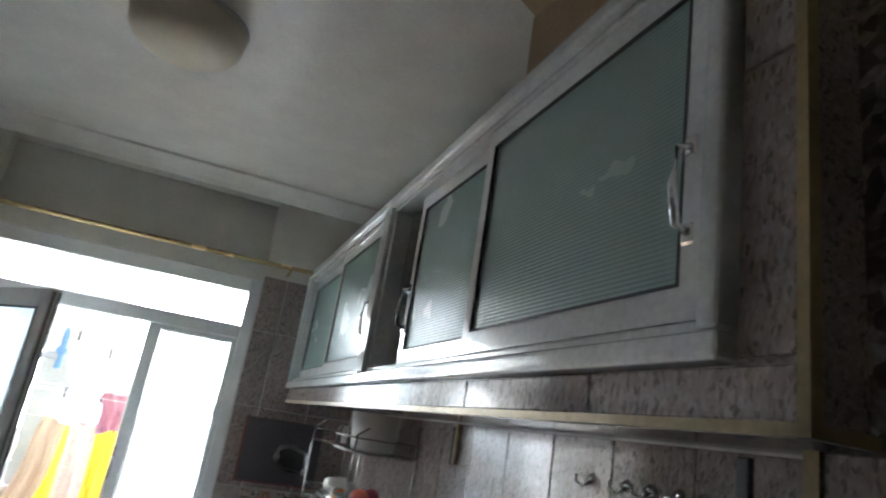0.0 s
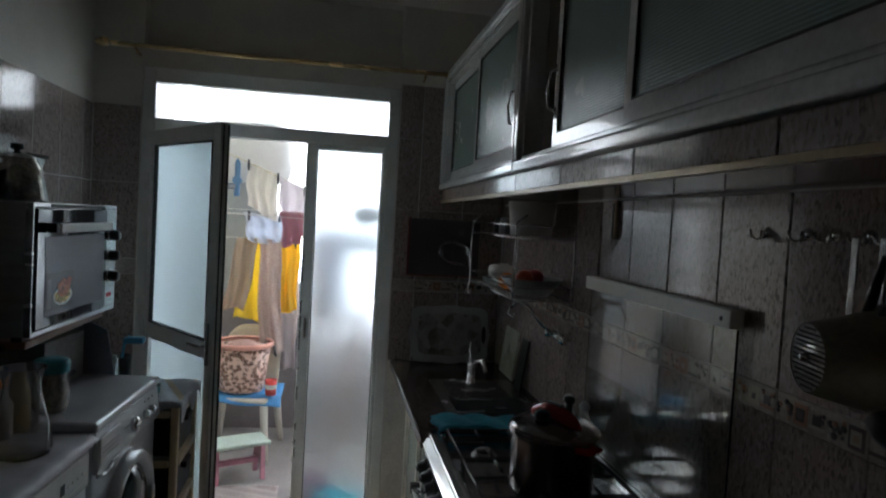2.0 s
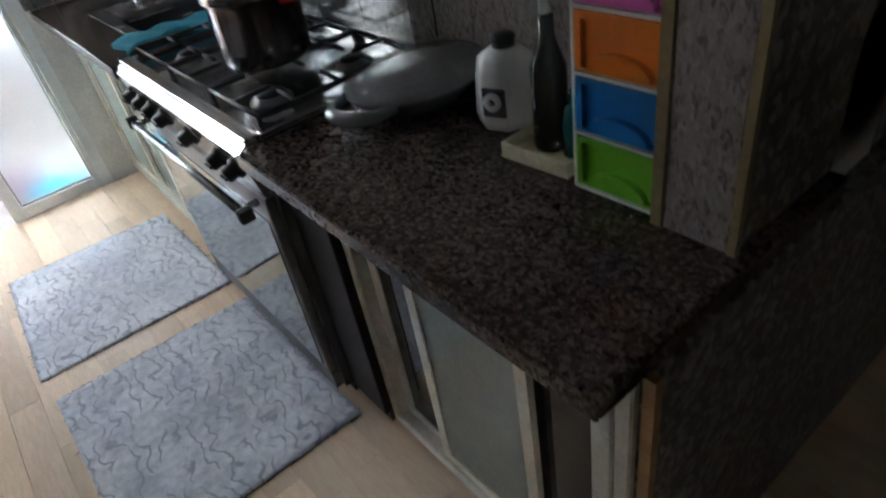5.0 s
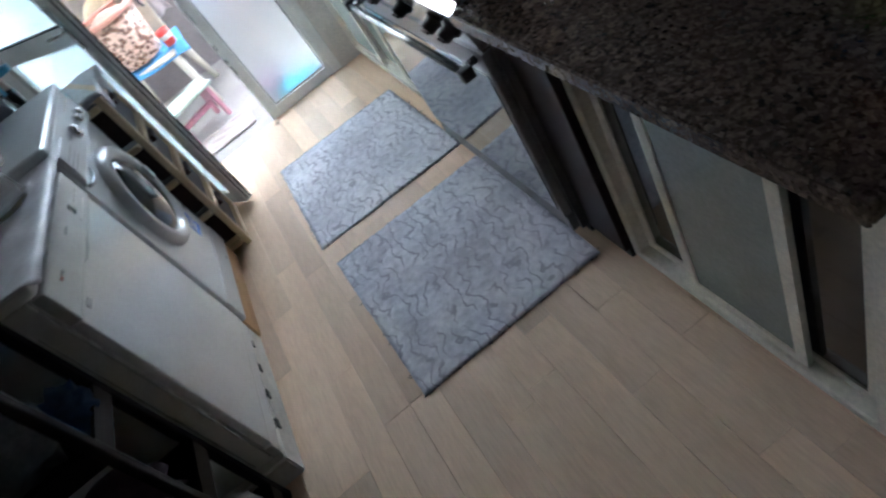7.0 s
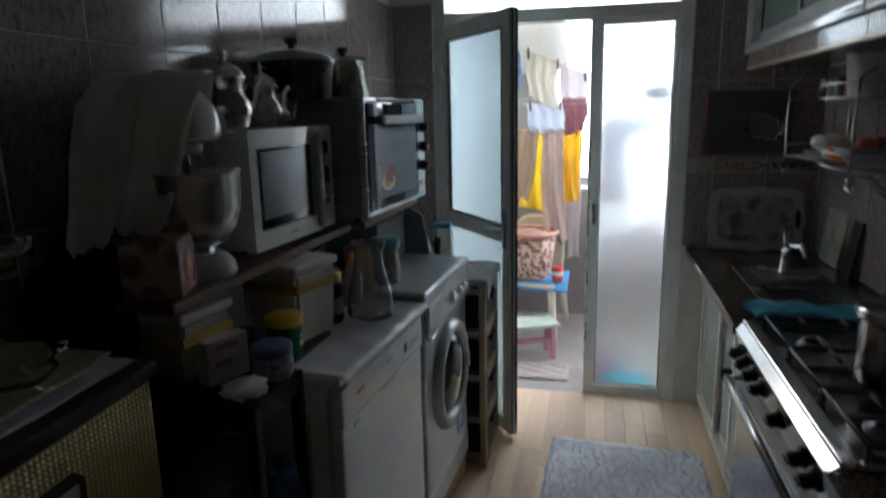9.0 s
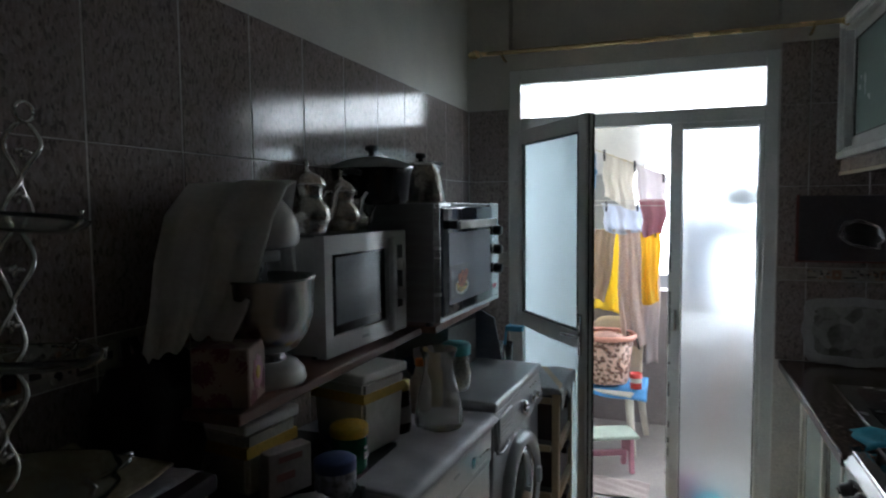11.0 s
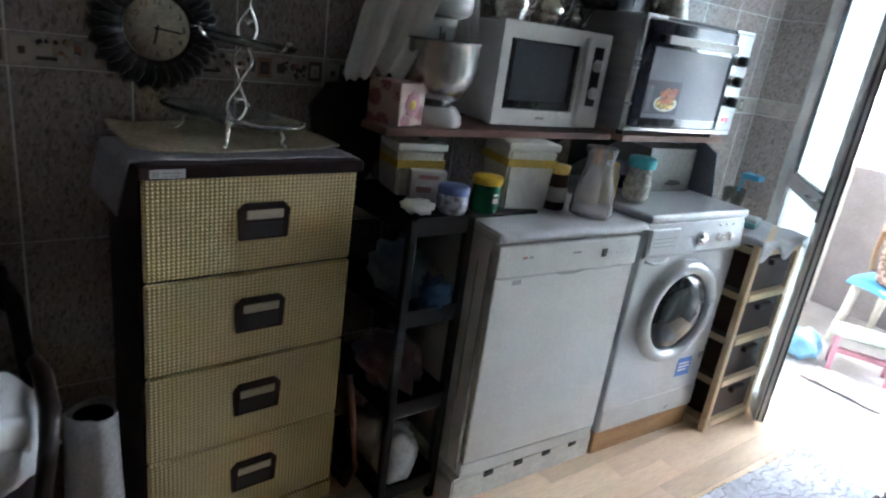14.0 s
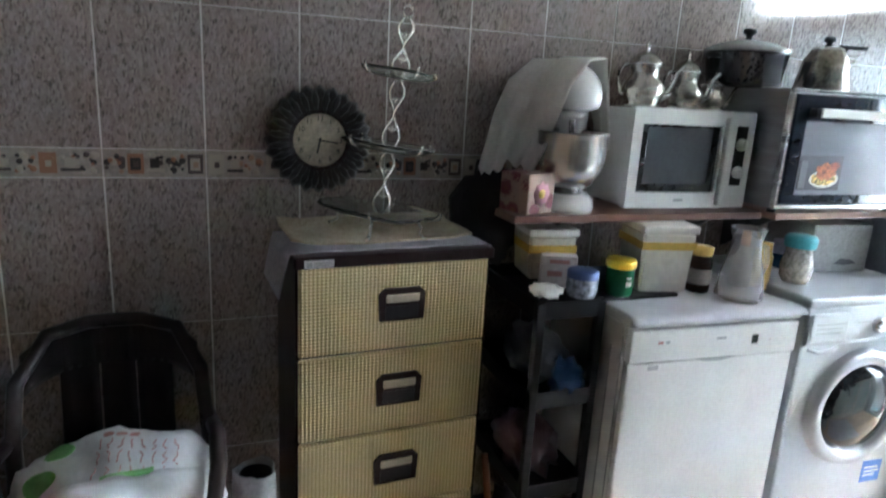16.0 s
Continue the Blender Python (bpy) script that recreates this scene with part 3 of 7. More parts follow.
# ---- wall cupboards ----
def cupboard(y0, y1, label, panes):
    """A wall cupboard set in the soffit; panes: (y0, y1, depth, material, handle y or None, glass margins)."""
    z0, z1, x = CZ0, 2.44, 0.618
    c = thing("wall_cupboard", pose(0, y0, z0), label, "cupboard", "wall cupboards")
    w, h = y1 - y0, z1 - z0
    part("carcass", bm_box(bm_box(bm_box(box(x + 0.05, XR - 0.002, 0, 0.016, 0, h), x + 0.05, XR - 0.002, w - 0.016, w, 0, h), x + 0.05, XR - 0.002, 0.016, w - 0.016, 0, 0.016), x + 0.05, XR - 0.002, 0.016, w - 0.016, h - 0.016, h), WHITEP, c)
    # near-black back stands in for the shade inside the white carcass
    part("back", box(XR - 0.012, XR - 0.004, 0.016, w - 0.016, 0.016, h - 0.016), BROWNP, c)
    for n_, q in (("frame_rail", (0, w, 0, 0.034)), ("frame_rail", (0, w, h - 0.034, h)), ("frame_post", (0, 0.034, 0.034, h - 0.034)), ("frame_post", (w - 0.034, w, 0.034, h - 0.034))):
        part(n_, box(x - 0.032, x + 0.05, *q, 0.009, 3), ALU_DIM, c)
    for n_, q in (("inner_rail", (0.034, w - 0.034, 0.034, 0.05)), ("inner_rail", (0.034, w - 0.034, h - 0.05, h - 0.034)), ("inner_post", (0.034, 0.05, 0.05, h - 0.05)), ("inner_post", (w - 0.05, w - 0.034, 0.05, h - 0.05))):
        part(n_, box(x - 0.014, x + 0.05, *q, 0.005, 2), ALU_DIM, c)
    for a, b, d, hy in panes:
        a, b = a - y0, b - y0
        dr = part("door", ring(x + d, x + d + 0.018, a, b, 0.052, h - 0.052, 0.036, 0.046), ALU_DIM, c)
        part("gasket", ring(x + d - 0.0012, x + d + 0.004, a + 0.034, b - 0.034, 0.096, h - 0.096, 0.005), GASKET, dr)
        part("glass", box(x + d + 0.006, x + d + 0.011, a + 0.036, b - 0.036, 0.098, h - 0.098), REED, dr, "greenish reeded glass")
        if hy is not None:
            hb = bmesh.new()
            yy = hy - y0
            bm_tube(hb, [(x + d, yy, 0.16), (x + d - 0.022, yy, 0.168), (x + d - 0.03, yy, 0.22), (x + d - 0.022, yy, 0.272), (x + d, yy, 0.28)], 0.0055)
            for z in (0.16, 0.28):
                bm_box(hb, x + d - 0.006, x + d, yy - 0.011, yy + 0.011, z - 0.014, z + 0.014, 0.003, 1)
            part("handle", hb, CHROME, dr, "curved chrome handle")
    return c


cupboard(0.99, 2.475, "white aluminium wall cupboard with reeded sliding glass, one door slid open", [(1.042, 1.728, -0.008, 1.062), (1.745, 2.245, 0.018, 2.228)])
cupboard(2.479, 3.936, "white aluminium wall cupboard with reeded glass sliding doors, shut", [(2.531, 3.185, -0.008, 2.55), (3.15, 3.885, 0.018, None)])
setting("trim_cupboard", box(0.60, XR, 0.9, YF, 2.442, 2.458, 0.004), PAINT, "plaster ledge over the cupboards", "trim")
bx = thing("cardboard_box", pose(0.78, 1.5, 2.459, 0, 0, 8), "worn brown cardboard box on the wall cupboard", "box")
part("carton", box(-0.13, 0.13, -0.15, 0.15, 0, 0.2, 0.004), CARD, bx)
part("flap", prism([(-0.13, 0.2), (-0.2, 0.235), (-0.202, 0.231), (-0.13, 0.196)], "y", -0.14, 0.14), CARD, bx)
solid("cloth_bundle", lump(0.1, 0.11, 0.07, 0.25, 3, 3), WHITEC, pose(0.74, 1.12, 2.459), "crumpled pale cloth lying on the wall cupboard", "cloth")


# ---- worktop side ----
def worktop(y0, y1, label, hole=None):
    w = thing("worktop", pose(0, 0, 0.832), label, "worktop", "worktops")
    if hole is None:
        part("slab", box(0.378, XR - 0.001, y0, y1, 0, 0.038, 0.006), GRANITE, w)
    else:
        hx0, hx1, hy0, hy1 = hole
        b = bmesh.new()
        for q in ((0.378, hx0, y0, y1), (hx1, XR - 0.001, y0, y1), (hx0, hx1, y0, hy0), (hx0, hx1, hy1, y1)):
            bm_box(b, *q, 0, 0.038)
        part("slab", b, GRANITE, w)
    part("front_edge", box(0.371, 0.3785, y0, y1, 0.001, 0.036, 0.003, 1), GRANITE, w, "polished rounded front edge")
    return w


worktop(0.812, 1.783, "brown speckled granite worktop with an end edge")
worktop(2.688, YF - 0.001, "brown speckled granite worktop round the sink", (0.53, 0.91, 2.86, 3.50))


def base_unit(y0, y1, label, doors, posts):
    """A floor cupboard with sliding glass doors in aluminium tracks. doors: (y0, y1, depth, material)."""
    x, z0, z1 = 0.472, 0.03, 0.83
    c = thing("floor_cupboard", pose(0, y0, z0), label, "cupboard", "floor cupboards")
    w, h = y1 - y0, z1 - z0
    cb = bmesh.new()
    for q in ((x + 0.06, XR - 0.005, 0, 0.016, 0, h), (x + 0.06, XR - 0.005, w - 0.016, w, 0, h), (x + 0.06, XR - 0.005, 0.016, w - 0.016, 0, 0.016), (XR - 0.02, XR - 0.005, 0.016, w - 0.016, 0.016, h), (x + 0.08, XR - 0.02, 0.016, w - 0.016, 0.4, 0.412)):
        bm_box(cb, *q)
    part("carcass", cb, BROWNP, c)
    part("plinth", box(x + 0.02, x + 0.06, 0, w, -0.03, 0.0), ALU_D, c)
    for n_, q in (("track", (0, w, 0.0, 0.03)), ("track", (0, w, h - 0.03, h)), ("frame_post", (0, 0.03, 0.03, h - 0.03)), ("frame_post", (w - 0.03, w, 0.03, h - 0.03))):
        part(n_, box(x, x + 0.06, *q, 0.004, 1), ALU_B, c)
    for p in posts:
        part("frame_post", box(x + 0.002, x + 0.02, p - y0 - 0.012, p - y0 + 0.012, 0.03, h - 0.03, 0.003, 1), ALU_B, c)
    for a, b, d, m_ in doors:
        a, b = a - y0, b - y0
        dr = part("door", ring(x + d, x + d + 0.016, a, b, 0.032, h - 0.032, 0.03, 0.028), ALU_B, c)
        part("glass", box(x + d + 0.005, x + d + 0.01, a + 0.03, b - 0.03, 0.06, h - 0.06), m_, dr)
        part("screw", lathe([(0, 0.0), (0.005, 0.0), (0.004, 0.003), (0, 0.0035)], 8), GASKET, dr, at=Matrix.Translation((x + d, a + 0.015, h * 0.9)) @ pose(0, 0, 0, 0, -90, 0))
    return c


# the dark pane at 0.905-1.1 stands in for a shaded gap by the end post
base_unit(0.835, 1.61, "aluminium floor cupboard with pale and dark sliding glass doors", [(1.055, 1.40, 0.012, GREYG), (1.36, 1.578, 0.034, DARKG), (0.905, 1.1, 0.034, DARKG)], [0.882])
base_unit(2.70, 3.935, "white aluminium floor cupboard with mint glass sliding doors", [(2.73, 3.2, 0.012, PALE), (3.1, 3.52, 0.034, PALE), (3.5, 3.9, 0.012, PALE)], [])
sp = thing("side_panel", pose(0, 0, 0), "dark brown filler panel beside the cooker", "panel")
part("board", box(0.45, XR - 0.005, 1.612, 1.782, 0.06, 0.83, 0.003, 1), BROWNP, sp)
part("foot", box(0.47, 0.52, 1.63, 1.77, 0, 0.06), BLACKP, sp)

# cooker
ck = thing("gas_cooker", pose(0, 1.787, 0), "wide steel gas cooker with black knobs and mirrored oven door", "cooker")
CW = 0.897
MIRR = mat("mirror_glass", (0.30, 0.33, 0.33), 0.05, metal=0.85, var=0.05)
part("body", box(0.43, XR - 0.02, 0.0, CW, 0.06, 0.86), DSTEEL, ck)
part("plinth", box(0.46, XR - 0.05, 0.02, CW - 0.02, 0.0, 0.06), BLACKP, ck)
hob = part("hob_plate", box(0.40, XR - 0.02, 0, CW, 0.86, 0.872), STEEL, ck, "steel hob with raised rim")
for q in ((0.40, 0.44, 0, CW, 0.872, 0.888), (XR - 0.06, XR - 0.02, 0, CW, 0.872, 0.893), (0.44, XR - 0.06, 0, 0.02, 0.872, 0.885), (0.44, XR - 0.06, CW - 0.02, CW, 0.872, 0.885)):
    part("rim", box(*q, 0.003, 1), mat("polished_steel", (0.82, 0.82, 0.81), 0.2, metal=0.9, var=0.04), hob)
part("front_strip", prism([(0.374, 0.8555), (0.382, 0.862), (0.414, 0.8865), (0.43, 0.89), (0.43, 0.8555)], "y", 0.0, CW, 0.002), mat("polished_strip", (0.92, 0.92, 0.91), 0.16, metal=0.9, var=0.03), ck, "bright steel front edge")
part("control_panel", prism([(0.376, 0.854), (0.43, 0.854), (0.43, 0.735), (0.405, 0.735)], "y", 0.004, CW - 0.004), STEEL, ck)
kn = [(0, 0.0), (0.027, 0.0), (0.027, 0.006), (0.021, 0.009), (0.019, 0.03), (0.016, 0.034), (0, 0.034)]
for y in (0.08, 0.17, 0.36, 0.55, 0.65, 0.74, 0.83):
    k = part("knob", lathe(kn, 16), BLACKP, ck, at=Matrix.Translation((0.389, y, 0.797)) @ pose(0, 0, 0, 0, -104, 0))
    part("grip", box(-0.004, 0.004, -0.017, 0.017, 0.034, 0.041, 0.002, 1), BLACKP, k)
od = part("oven_door", box(0.40, 0.428, 0.012, CW - 0.012, 0.13, 0.728, 0.005), DSTEEL, ck)
part("oven_glass", box(0.396, 0.4, 0.03, CW - 0.03, 0.16, 0.66), MIRR, od, "mirrored oven glass")
part("handle", bm_tube(bm_tube(tube([(0.352, 0.04, 0.705), (0.352, CW - 0.04, 0.705)], 0.012, 10), [(0.352, 0.06, 0.705), (0.4, 0.06, 0.705)], 0.01), [(0.352, CW - 0.06, 0.705), (0.4, CW - 0.06, 0.705)], 0.01), STEEL, od)
for y in (0.03, CW - 0.03):
    part("handle_end", box(0.336, 0.372, y - 0.013, y + 0.013, 0.688, 0.722, 0.006), BLACKP, od)
part("drawer_front", box(0.404, 0.43, 0.012, CW - 0.012, 0.062, 0.122, 0.004), DSTEEL, ck)
BX = ((0.56, 0.18, 0.042), (0.56, 0.72, 0.034), (0.80, 0.18, 0.034), (0.80, 0.72, 0.042), (0.68, 0.45, 0.055))
for x, y, r in BX:
    bu = part("burner", lathe([(0, 0.872), (r * 1.3, 0.872), (r * 1.3, 0.876), (r, 0.878), (r, 0.888), (0, 0.888)], 20, x, y), DSTEEL, ck)
    part("cap", lathe([(0, 0.888), (r * 0.85, 0.888), (r * 0.8, 0.894), (0, 0.896)], 20, x, y), IRON, bu)
for y0, y1 in ((0.03, 0.30), (0.315, 0.585), (0.60, 0.87)):
    g = bmesh.new()
    z = 0.908
    bm_tube(g, [(0.46, y0, z), (0.90, y0, z), (0.90, y1, z), (0.46, y1, z)], 0.0065, 6, True)
    m_ = (y0 + y1) / 2
    for x in (0.56, 0.68, 0.80):
        bm_tube(g, [(x, y0, z), (x, m_ - 0.045, z + 0.002)], 0.006, 6)
        bm_tube(g, [(x, y1, z), (x, m_ + 0.045, z + 0.002)], 0.006, 6)
    bm_tube(g, [(0.46, m_, z), (0.56, m_, z + 0.002)], 0.006, 6)
    bm_tube(g, [(0.90, m_, z), (0.80, m_, z + 0.002)], 0.006, 6)
    for x in (0.46, 0.90):
        for y in (y0, y1):
            bm_tube(g, [(x, y, z), (x, y, 0.873)], 0.006, 6)
    part("pan_support", g, IRON, ck, "black cast iron grate")

# glass splash panel
gp = thing("glass_splashback", pose(XR - 0.03, 0, 0.895), "clear glass splash panel with a white top bar behind the cooker", "splash panel")
part("sheet", box(0, 0.006, 1.77, 2.60, 0.0, 0.545), glass("smoky_glass", (0.9, 0.93, 0.92), 0.05), gp)
part("top_bar", box(-0.022, 0.014, 1.765, 2.605, 0.545, 0.588, 0.004), WHITEP, gp, "white plastic top bar")
part("screw", lathe([(0, 0), (0.006, 0), (0.004, 0.003), (0, 0.003)], 8), DSTEEL, gp, at=Matrix.Translation((-0.022, 1.80, 0.565)) @ pose(0, 0, 0, 0, -90, 0))

# pressure cooker
pc = thing("pressure_cooker", pose(0.66, 2.14, 0.912, 0, 0, 25) @ Matrix.Diagonal((0.98, 0.98, 1.12, 1)), "shiny steel pressure cooker with a dark red lid handle", "pot")
POT = mat("tarnished_steel", (0.17, 0.145, 0.14), 0.16, metal=1.0, var=0.15)
RED = mat("dark_red_enamel", (0.30, 0.018, 0.022), 0.16, coat=0.5)
part("pot", lathe([(0, 0), (0.104, 0), (0.116, 0.01), (0.119, 0.04), (0.121, 0.142), (0.128, 0.15), (0.13, 0.156), (0.122, 0.158), (0.116, 0.06), (0, 0.03)], 36), POT, pc)
part("lid", lathe([(0.126, 0.157), (0.127, 0.164), (0.115, 0.172), (0.08, 0.182), (0.03, 0.188), (0, 0.189)], 36), mat("lid_steel", (0.28, 0.25, 0.25), 0.14, metal=1.0, var=0.1), pc, "steel lid")
lh = part("lid_handle", tube([(0.0, -0.085, 0.172), (0.0, -0.07, 0.184), (0.0, -0.035, 0.193), (0.0, 0.0, 0.195), (0.0, 0.035, 0.193), (0.0, 0.07, 0.184), (0.0, 0.085, 0.172)], [0.016, 0.021, 0.024, 0.026, 0.024, 0.021, 0.016], 14), RED, pc, "dark red bow handle")
part("grip_inlay", box(-0.010, 0.010, -0.03, 0.03, 0.216, 0.222, 0.003, 1), BLACKP, lh)
part("valve", lathe([(0, 0.188), (0.010, 0.188), (0.010, 0.215), (0.016, 0.218), (0.016, 0.23), (0, 0.234)], 12, 0.055, 0.0), BLACKP, pc)
part("clamp_knob", lathe([(0, 0.186), (0.02, 0.186), (0.022, 0.2), (0.012, 0.208), (0, 0.21)], 14, -0.05, 0.0), BLACKP, pc)
for s_ in (-1, 1):
    part("side_handle", tube([(-0.03, s_ * 0.118, 0.138), (-0.022, s_ * 0.15, 0.142), (0.022, s_ * 0.15, 0.142), (0.03, s_ * 0.118, 0.138)], 0.009, 8), RED if s_ < 0 else BLACKP, pc)

solid("dish_towel", sheet(26, 12, lambda u, v: (0.425 + 0.42 * u + 0.01 * math.sin(9 * v), 2.66 + 0.2 * v + 0.015 * math.sin(7 * u), 0.895 + 0.012 * abs(math.sin(11 * u + 3 * v)) + 0.02 * math.exp(-((v - 0.1) / 0.1) ** 2) * (0.5 + 0.5 * math.sin(5 * u)))), BLUEC, pose(0, 0, 0), "folded turquoise cloth lying beside the hob", "cloth")

# sink
sk = thing("sink", pose(0, 0, 0.871), "steel sink with a drainer set in the granite worktop", "sink")
sb = bmesh.new()
for q in ((0.52, 0.56, 2.85, 3.51), (0.87, 0.92, 2.85, 3.51), (0.56, 0.87, 2.85, 2.88), (0.56, 0.87, 3.2, 3.51)):
    bm_box(sb, *q, 0, 0.005)
part("rim", sb, STEEL, sk)
bb = bmesh.new()
for q in ((0.556, 0.56, 2.876, 3.204, -0.15, 0), (0.87, 0.874, 2.876, 3.204, -0.15, 0), (0.56, 0.87, 2.876, 2.88, -0.15, 0), (0.56, 0.87, 3.2, 3.204, -0.15, 0), (0.556, 0.874, 2.876, 3.204, -0.154, -0.15)):
    bm_box(bb, *q)
part("basin", bb, STEEL, sk)
for i in range(9):
    part("drainer_rib", box(0.58, 0.85, 3.235 + i * 0.028, 3.243 + i * 0.028, 0.005, 0.009, 0.002, 1), STEEL, sk)
tp = thing("tap", pose(0.71, 3.42, 0.876, 0, 0, 190), "chrome mixer tap on the sink", "tap")
part("base", lathe([(0, 0), (0.026, 0), (0.026, 0.01), (0.02, 0.02), (0.018, 0.09), (0.022, 0.1), (0, 0.115)], 18), CHROME, tp)
part("spout", tube([(0, 0, 0.07), (0.0, 0.06, 0.13), (0.0, 0.13, 0.14), (0.0, 0.17, 0.10)], [0.014, 0.012, 0.011, 0.011], 10), CHROME, tp)
part("lever", tube([(0, 0, 0.11), (0, -0.03, 0.16), (0, -0.02, 0.2)], [0.01, 0.007, 0.006]), CHROME, tp)

# ornate tray against the end wall
def tray_outline(w, h):
    pts = []
    for i in range(48):
        a = 2 * math.pi * i / 48
        k = (abs(math.cos(a)) ** 5 + abs(math.sin(a)) ** 5) ** (-1 / 5)
        k *= 1 + 0.03 * math.cos(8 * a)
        pts.append((w / 2 * k * math.cos(a), h / 2 * k * math.sin(a)))
    return pts
tr = thing("serving_tray", Matrix.Translation((0.685, 3.885, 1.03)) @ pose(0, 0, 0, -9, 0, 0), "ornate white tray with a faded picture leaning on the wall", "tray")
part("rim", prism(tray_outline(0.44, 0.31), "y", 0, 0.012), mat("tray_white", (0.48, 0.48, 0.47), 0.3, var=0.1), tr)
part("picture", prism(tray_outline(0.36, 0.23), "y", -0.003, 0.0), speckled("faded_picture", [(0.10, 0.10, 0.08), (0.30, 0.30, 0.27), (0.42, 0.41, 0.38)], 22, 0.3, 0), tr, "faded printed picture")
part("handle_hole", prism([(0.19 + 0.012 * math.cos(a * 0.7), 0.05 * math.sin(a * 0.7)) for a in range(9)], "y", -0.004, 0.0), BLACKP, tr)
hb = thing("hanging_board", pose(0, YF - 0.012, 0), "dark grey board with a crumpled plastic bag on the end wall", "board")
part("board", box(0.44, 0.83, -0.01, 0.0, 1.35, 1.655, 0.003, 1), mat("dark_grey_board", (0.09, 0.085, 0.09), 0.35), hb)
part("edge", bm_box(box(0.43, 0.44, -0.014, 0.0, 1.345, 1.66), 0.44, 0.83, -0.014, -0.01, 1.345, 1.352), mat("red_edge", (0.2, 0.06, 0.05), 0.5), hb)
part("bag", lump(0.09, 0.02, 0.06, 0.3, 3, 8), glass("thin_plastic", (0.9, 0.9, 0.92), 0.25), hb, "crumpled clear plastic bag", at=pose(0.67, -0.03, 1.42, 0, 20, 0))
cbd = thing("cutting_board", Matrix.Translation((0.945, 3.62, 0.872)) @ pose(0, 0, 0, 0, 7, 0), "pale patterned cutting board leaning on the tiles", "board")
part("board", box(-0.012, 0, -0.12, 0.12, 0, 0.32, 0.004), speckled("green_pattern", [(0.14, 0.16, 0.10), (0.30, 0.32, 0.24), (0.40, 0.40, 0.33)], 14, 0.4, 0), cbd)
cbd = thing("cutting_board", Matrix.Translation((0.93, 3.36, 0.872)) @ pose(0, 0, 0, 0, 8, 0), "black plastic board leaning on the tiles", "board")
part("board", box(-0.01, 0, -0.05, 0.05, 0, 0.24, 0.004), BLACKP, cbd)

# wire rack
rk = thing("wall_rack", pose(0, 0, 0), "two-tier chrome wire rack on the wall, loaded with kitchen things", "rack")
for z in (1.36, 1.60):
    part("rim", tube([(0.72, 2.82, z), (0.955, 2.82, z), (0.955, 3.62, z), (0.72, 3.62, z)], 0.005, 6, True), CHROME, rk)
    part("guard_rail", tube([(0.72, 2.82, z + 0.05), (0.955, 2.82, z + 0.05), (0.955, 3.62, z + 0.05), (0.72, 3.62, z + 0.05)], 0.004, 6, True), CHROME, rk)
    for i in range(15):
        part("wire", tube([(0.72, 2.87 + i * 0.05, z), (0.955, 2.87 + i * 0.05, z)], 0.0025, 5), CHROME, rk)
for y in (2.83, 3.61):
    part("upright", tube([(0.72, y, 1.36), (0.715, y, 1.5), (0.72, y, 1.66), (0.76, y, 1.69)], 0.005, 6), CHROME, rk)
    part("back_upright", tube([(0.958, y, 1.34), (0.958, y, 1.72)], 0.005, 6), CHROME, rk)
    part("drop_hook", tube([(0.72, y, 1.36), (0.70, y - 0.02, 1.31), (0.71, y - 0.05, 1.30), (0.72, y - 0.05, 1.32)], 0.004, 6), CHROME, rk)
solid("plastic_box", lathe([(0, 0), (0.085, 0), (0.1, 0.14), (0.096, 0.14), (0.08, 0.006), (0, 0.006)], 20), WHITEP, pose(0.84, 3.03, 1.606), "white plastic tub standing on the wire rack", "tub")
solid("bowl", lathe([(0, 0), (0.07, 0), (0.13, 0.07), (0.126, 0.07), (0.066, 0.006), (0, 0.006)], 28), mat("grey_enamel", (0.35, 0.35, 0.36), 0.3), pose(0.835, 2.97, 1.366), "grey bowl with fruit on the wire rack", "bowl")
for i, (x, y, r, c_, l_) in enumerate(((0.80, 2.95, 0.035, (0.75, 0.18, 0.12), "red tomato in the bowl on the rack"), (0.86, 3.0, 0.036, (0.5, 0.1, 0.12), "dark red tomato in the bowl on the rack"))):
    solid("tomato", lump(r, r, r * 0.9, 0.04, 2, i), mat("tomato_skin", c_, 0.3), pose(x, y, 1.405), l_, "tomato", "fruit on the rack")
solid("orange", lump(0.038, 0.038, 0.036, 0.03, 3, 4), mat("orange_peel", (0.85, 0.28, 0.06), 0.5, bump=0.2), pose(0.79, 3.17, 1.366), "orange lying on the wire rack", "orange", "fruit on the rack")
solid("onion", lump(0.036, 0.036, 0.034, 0.05, 3, 6), mat("onion_skin", (0.62, 0.52, 0.42), 0.4), pose(0.80, 3.27, 1.366), "pale onion lying on the wire rack", "onion", "fruit on the rack")
solid("plate", lathe([(0, 0), (0.06, 0.004), (0.1, 0.016), (0.1, 0.02), (0.06, 0.009), (0, 0.006)], 28), WHITE, pose(0.84, 3.42, 1.366, 8, 0, 0), "white plate lying on the wire rack", "plate")
solid("bag", lump(0.07, 0.09, 0.035, 0.25, 3, 9), WHITEC, pose(0.83, 3.4, 1.392), "small crumpled white bag on a plate on the rack", "bag")
for i, (y, c_) in enumerate(((3.22, (0.25, 0.02, 0.02)), (3.32, (0.02, 0.02, 0.02)), (3.42, (0.3, 0.3, 0.32)), (3.52, (0.05, 0.05, 0.06)))):
    solid("jar", lathe([(0, 0), (0.035, 0), (0.036, 0.05), (0.03, 0.06), (0.03, 0.075), (0, 0.078)], 14), mat("jar_colour", c_, 0.3), pose(0.84, y, 1.606), "small dark jar on the upper tier of the rack", "jar", "jars on the rack")
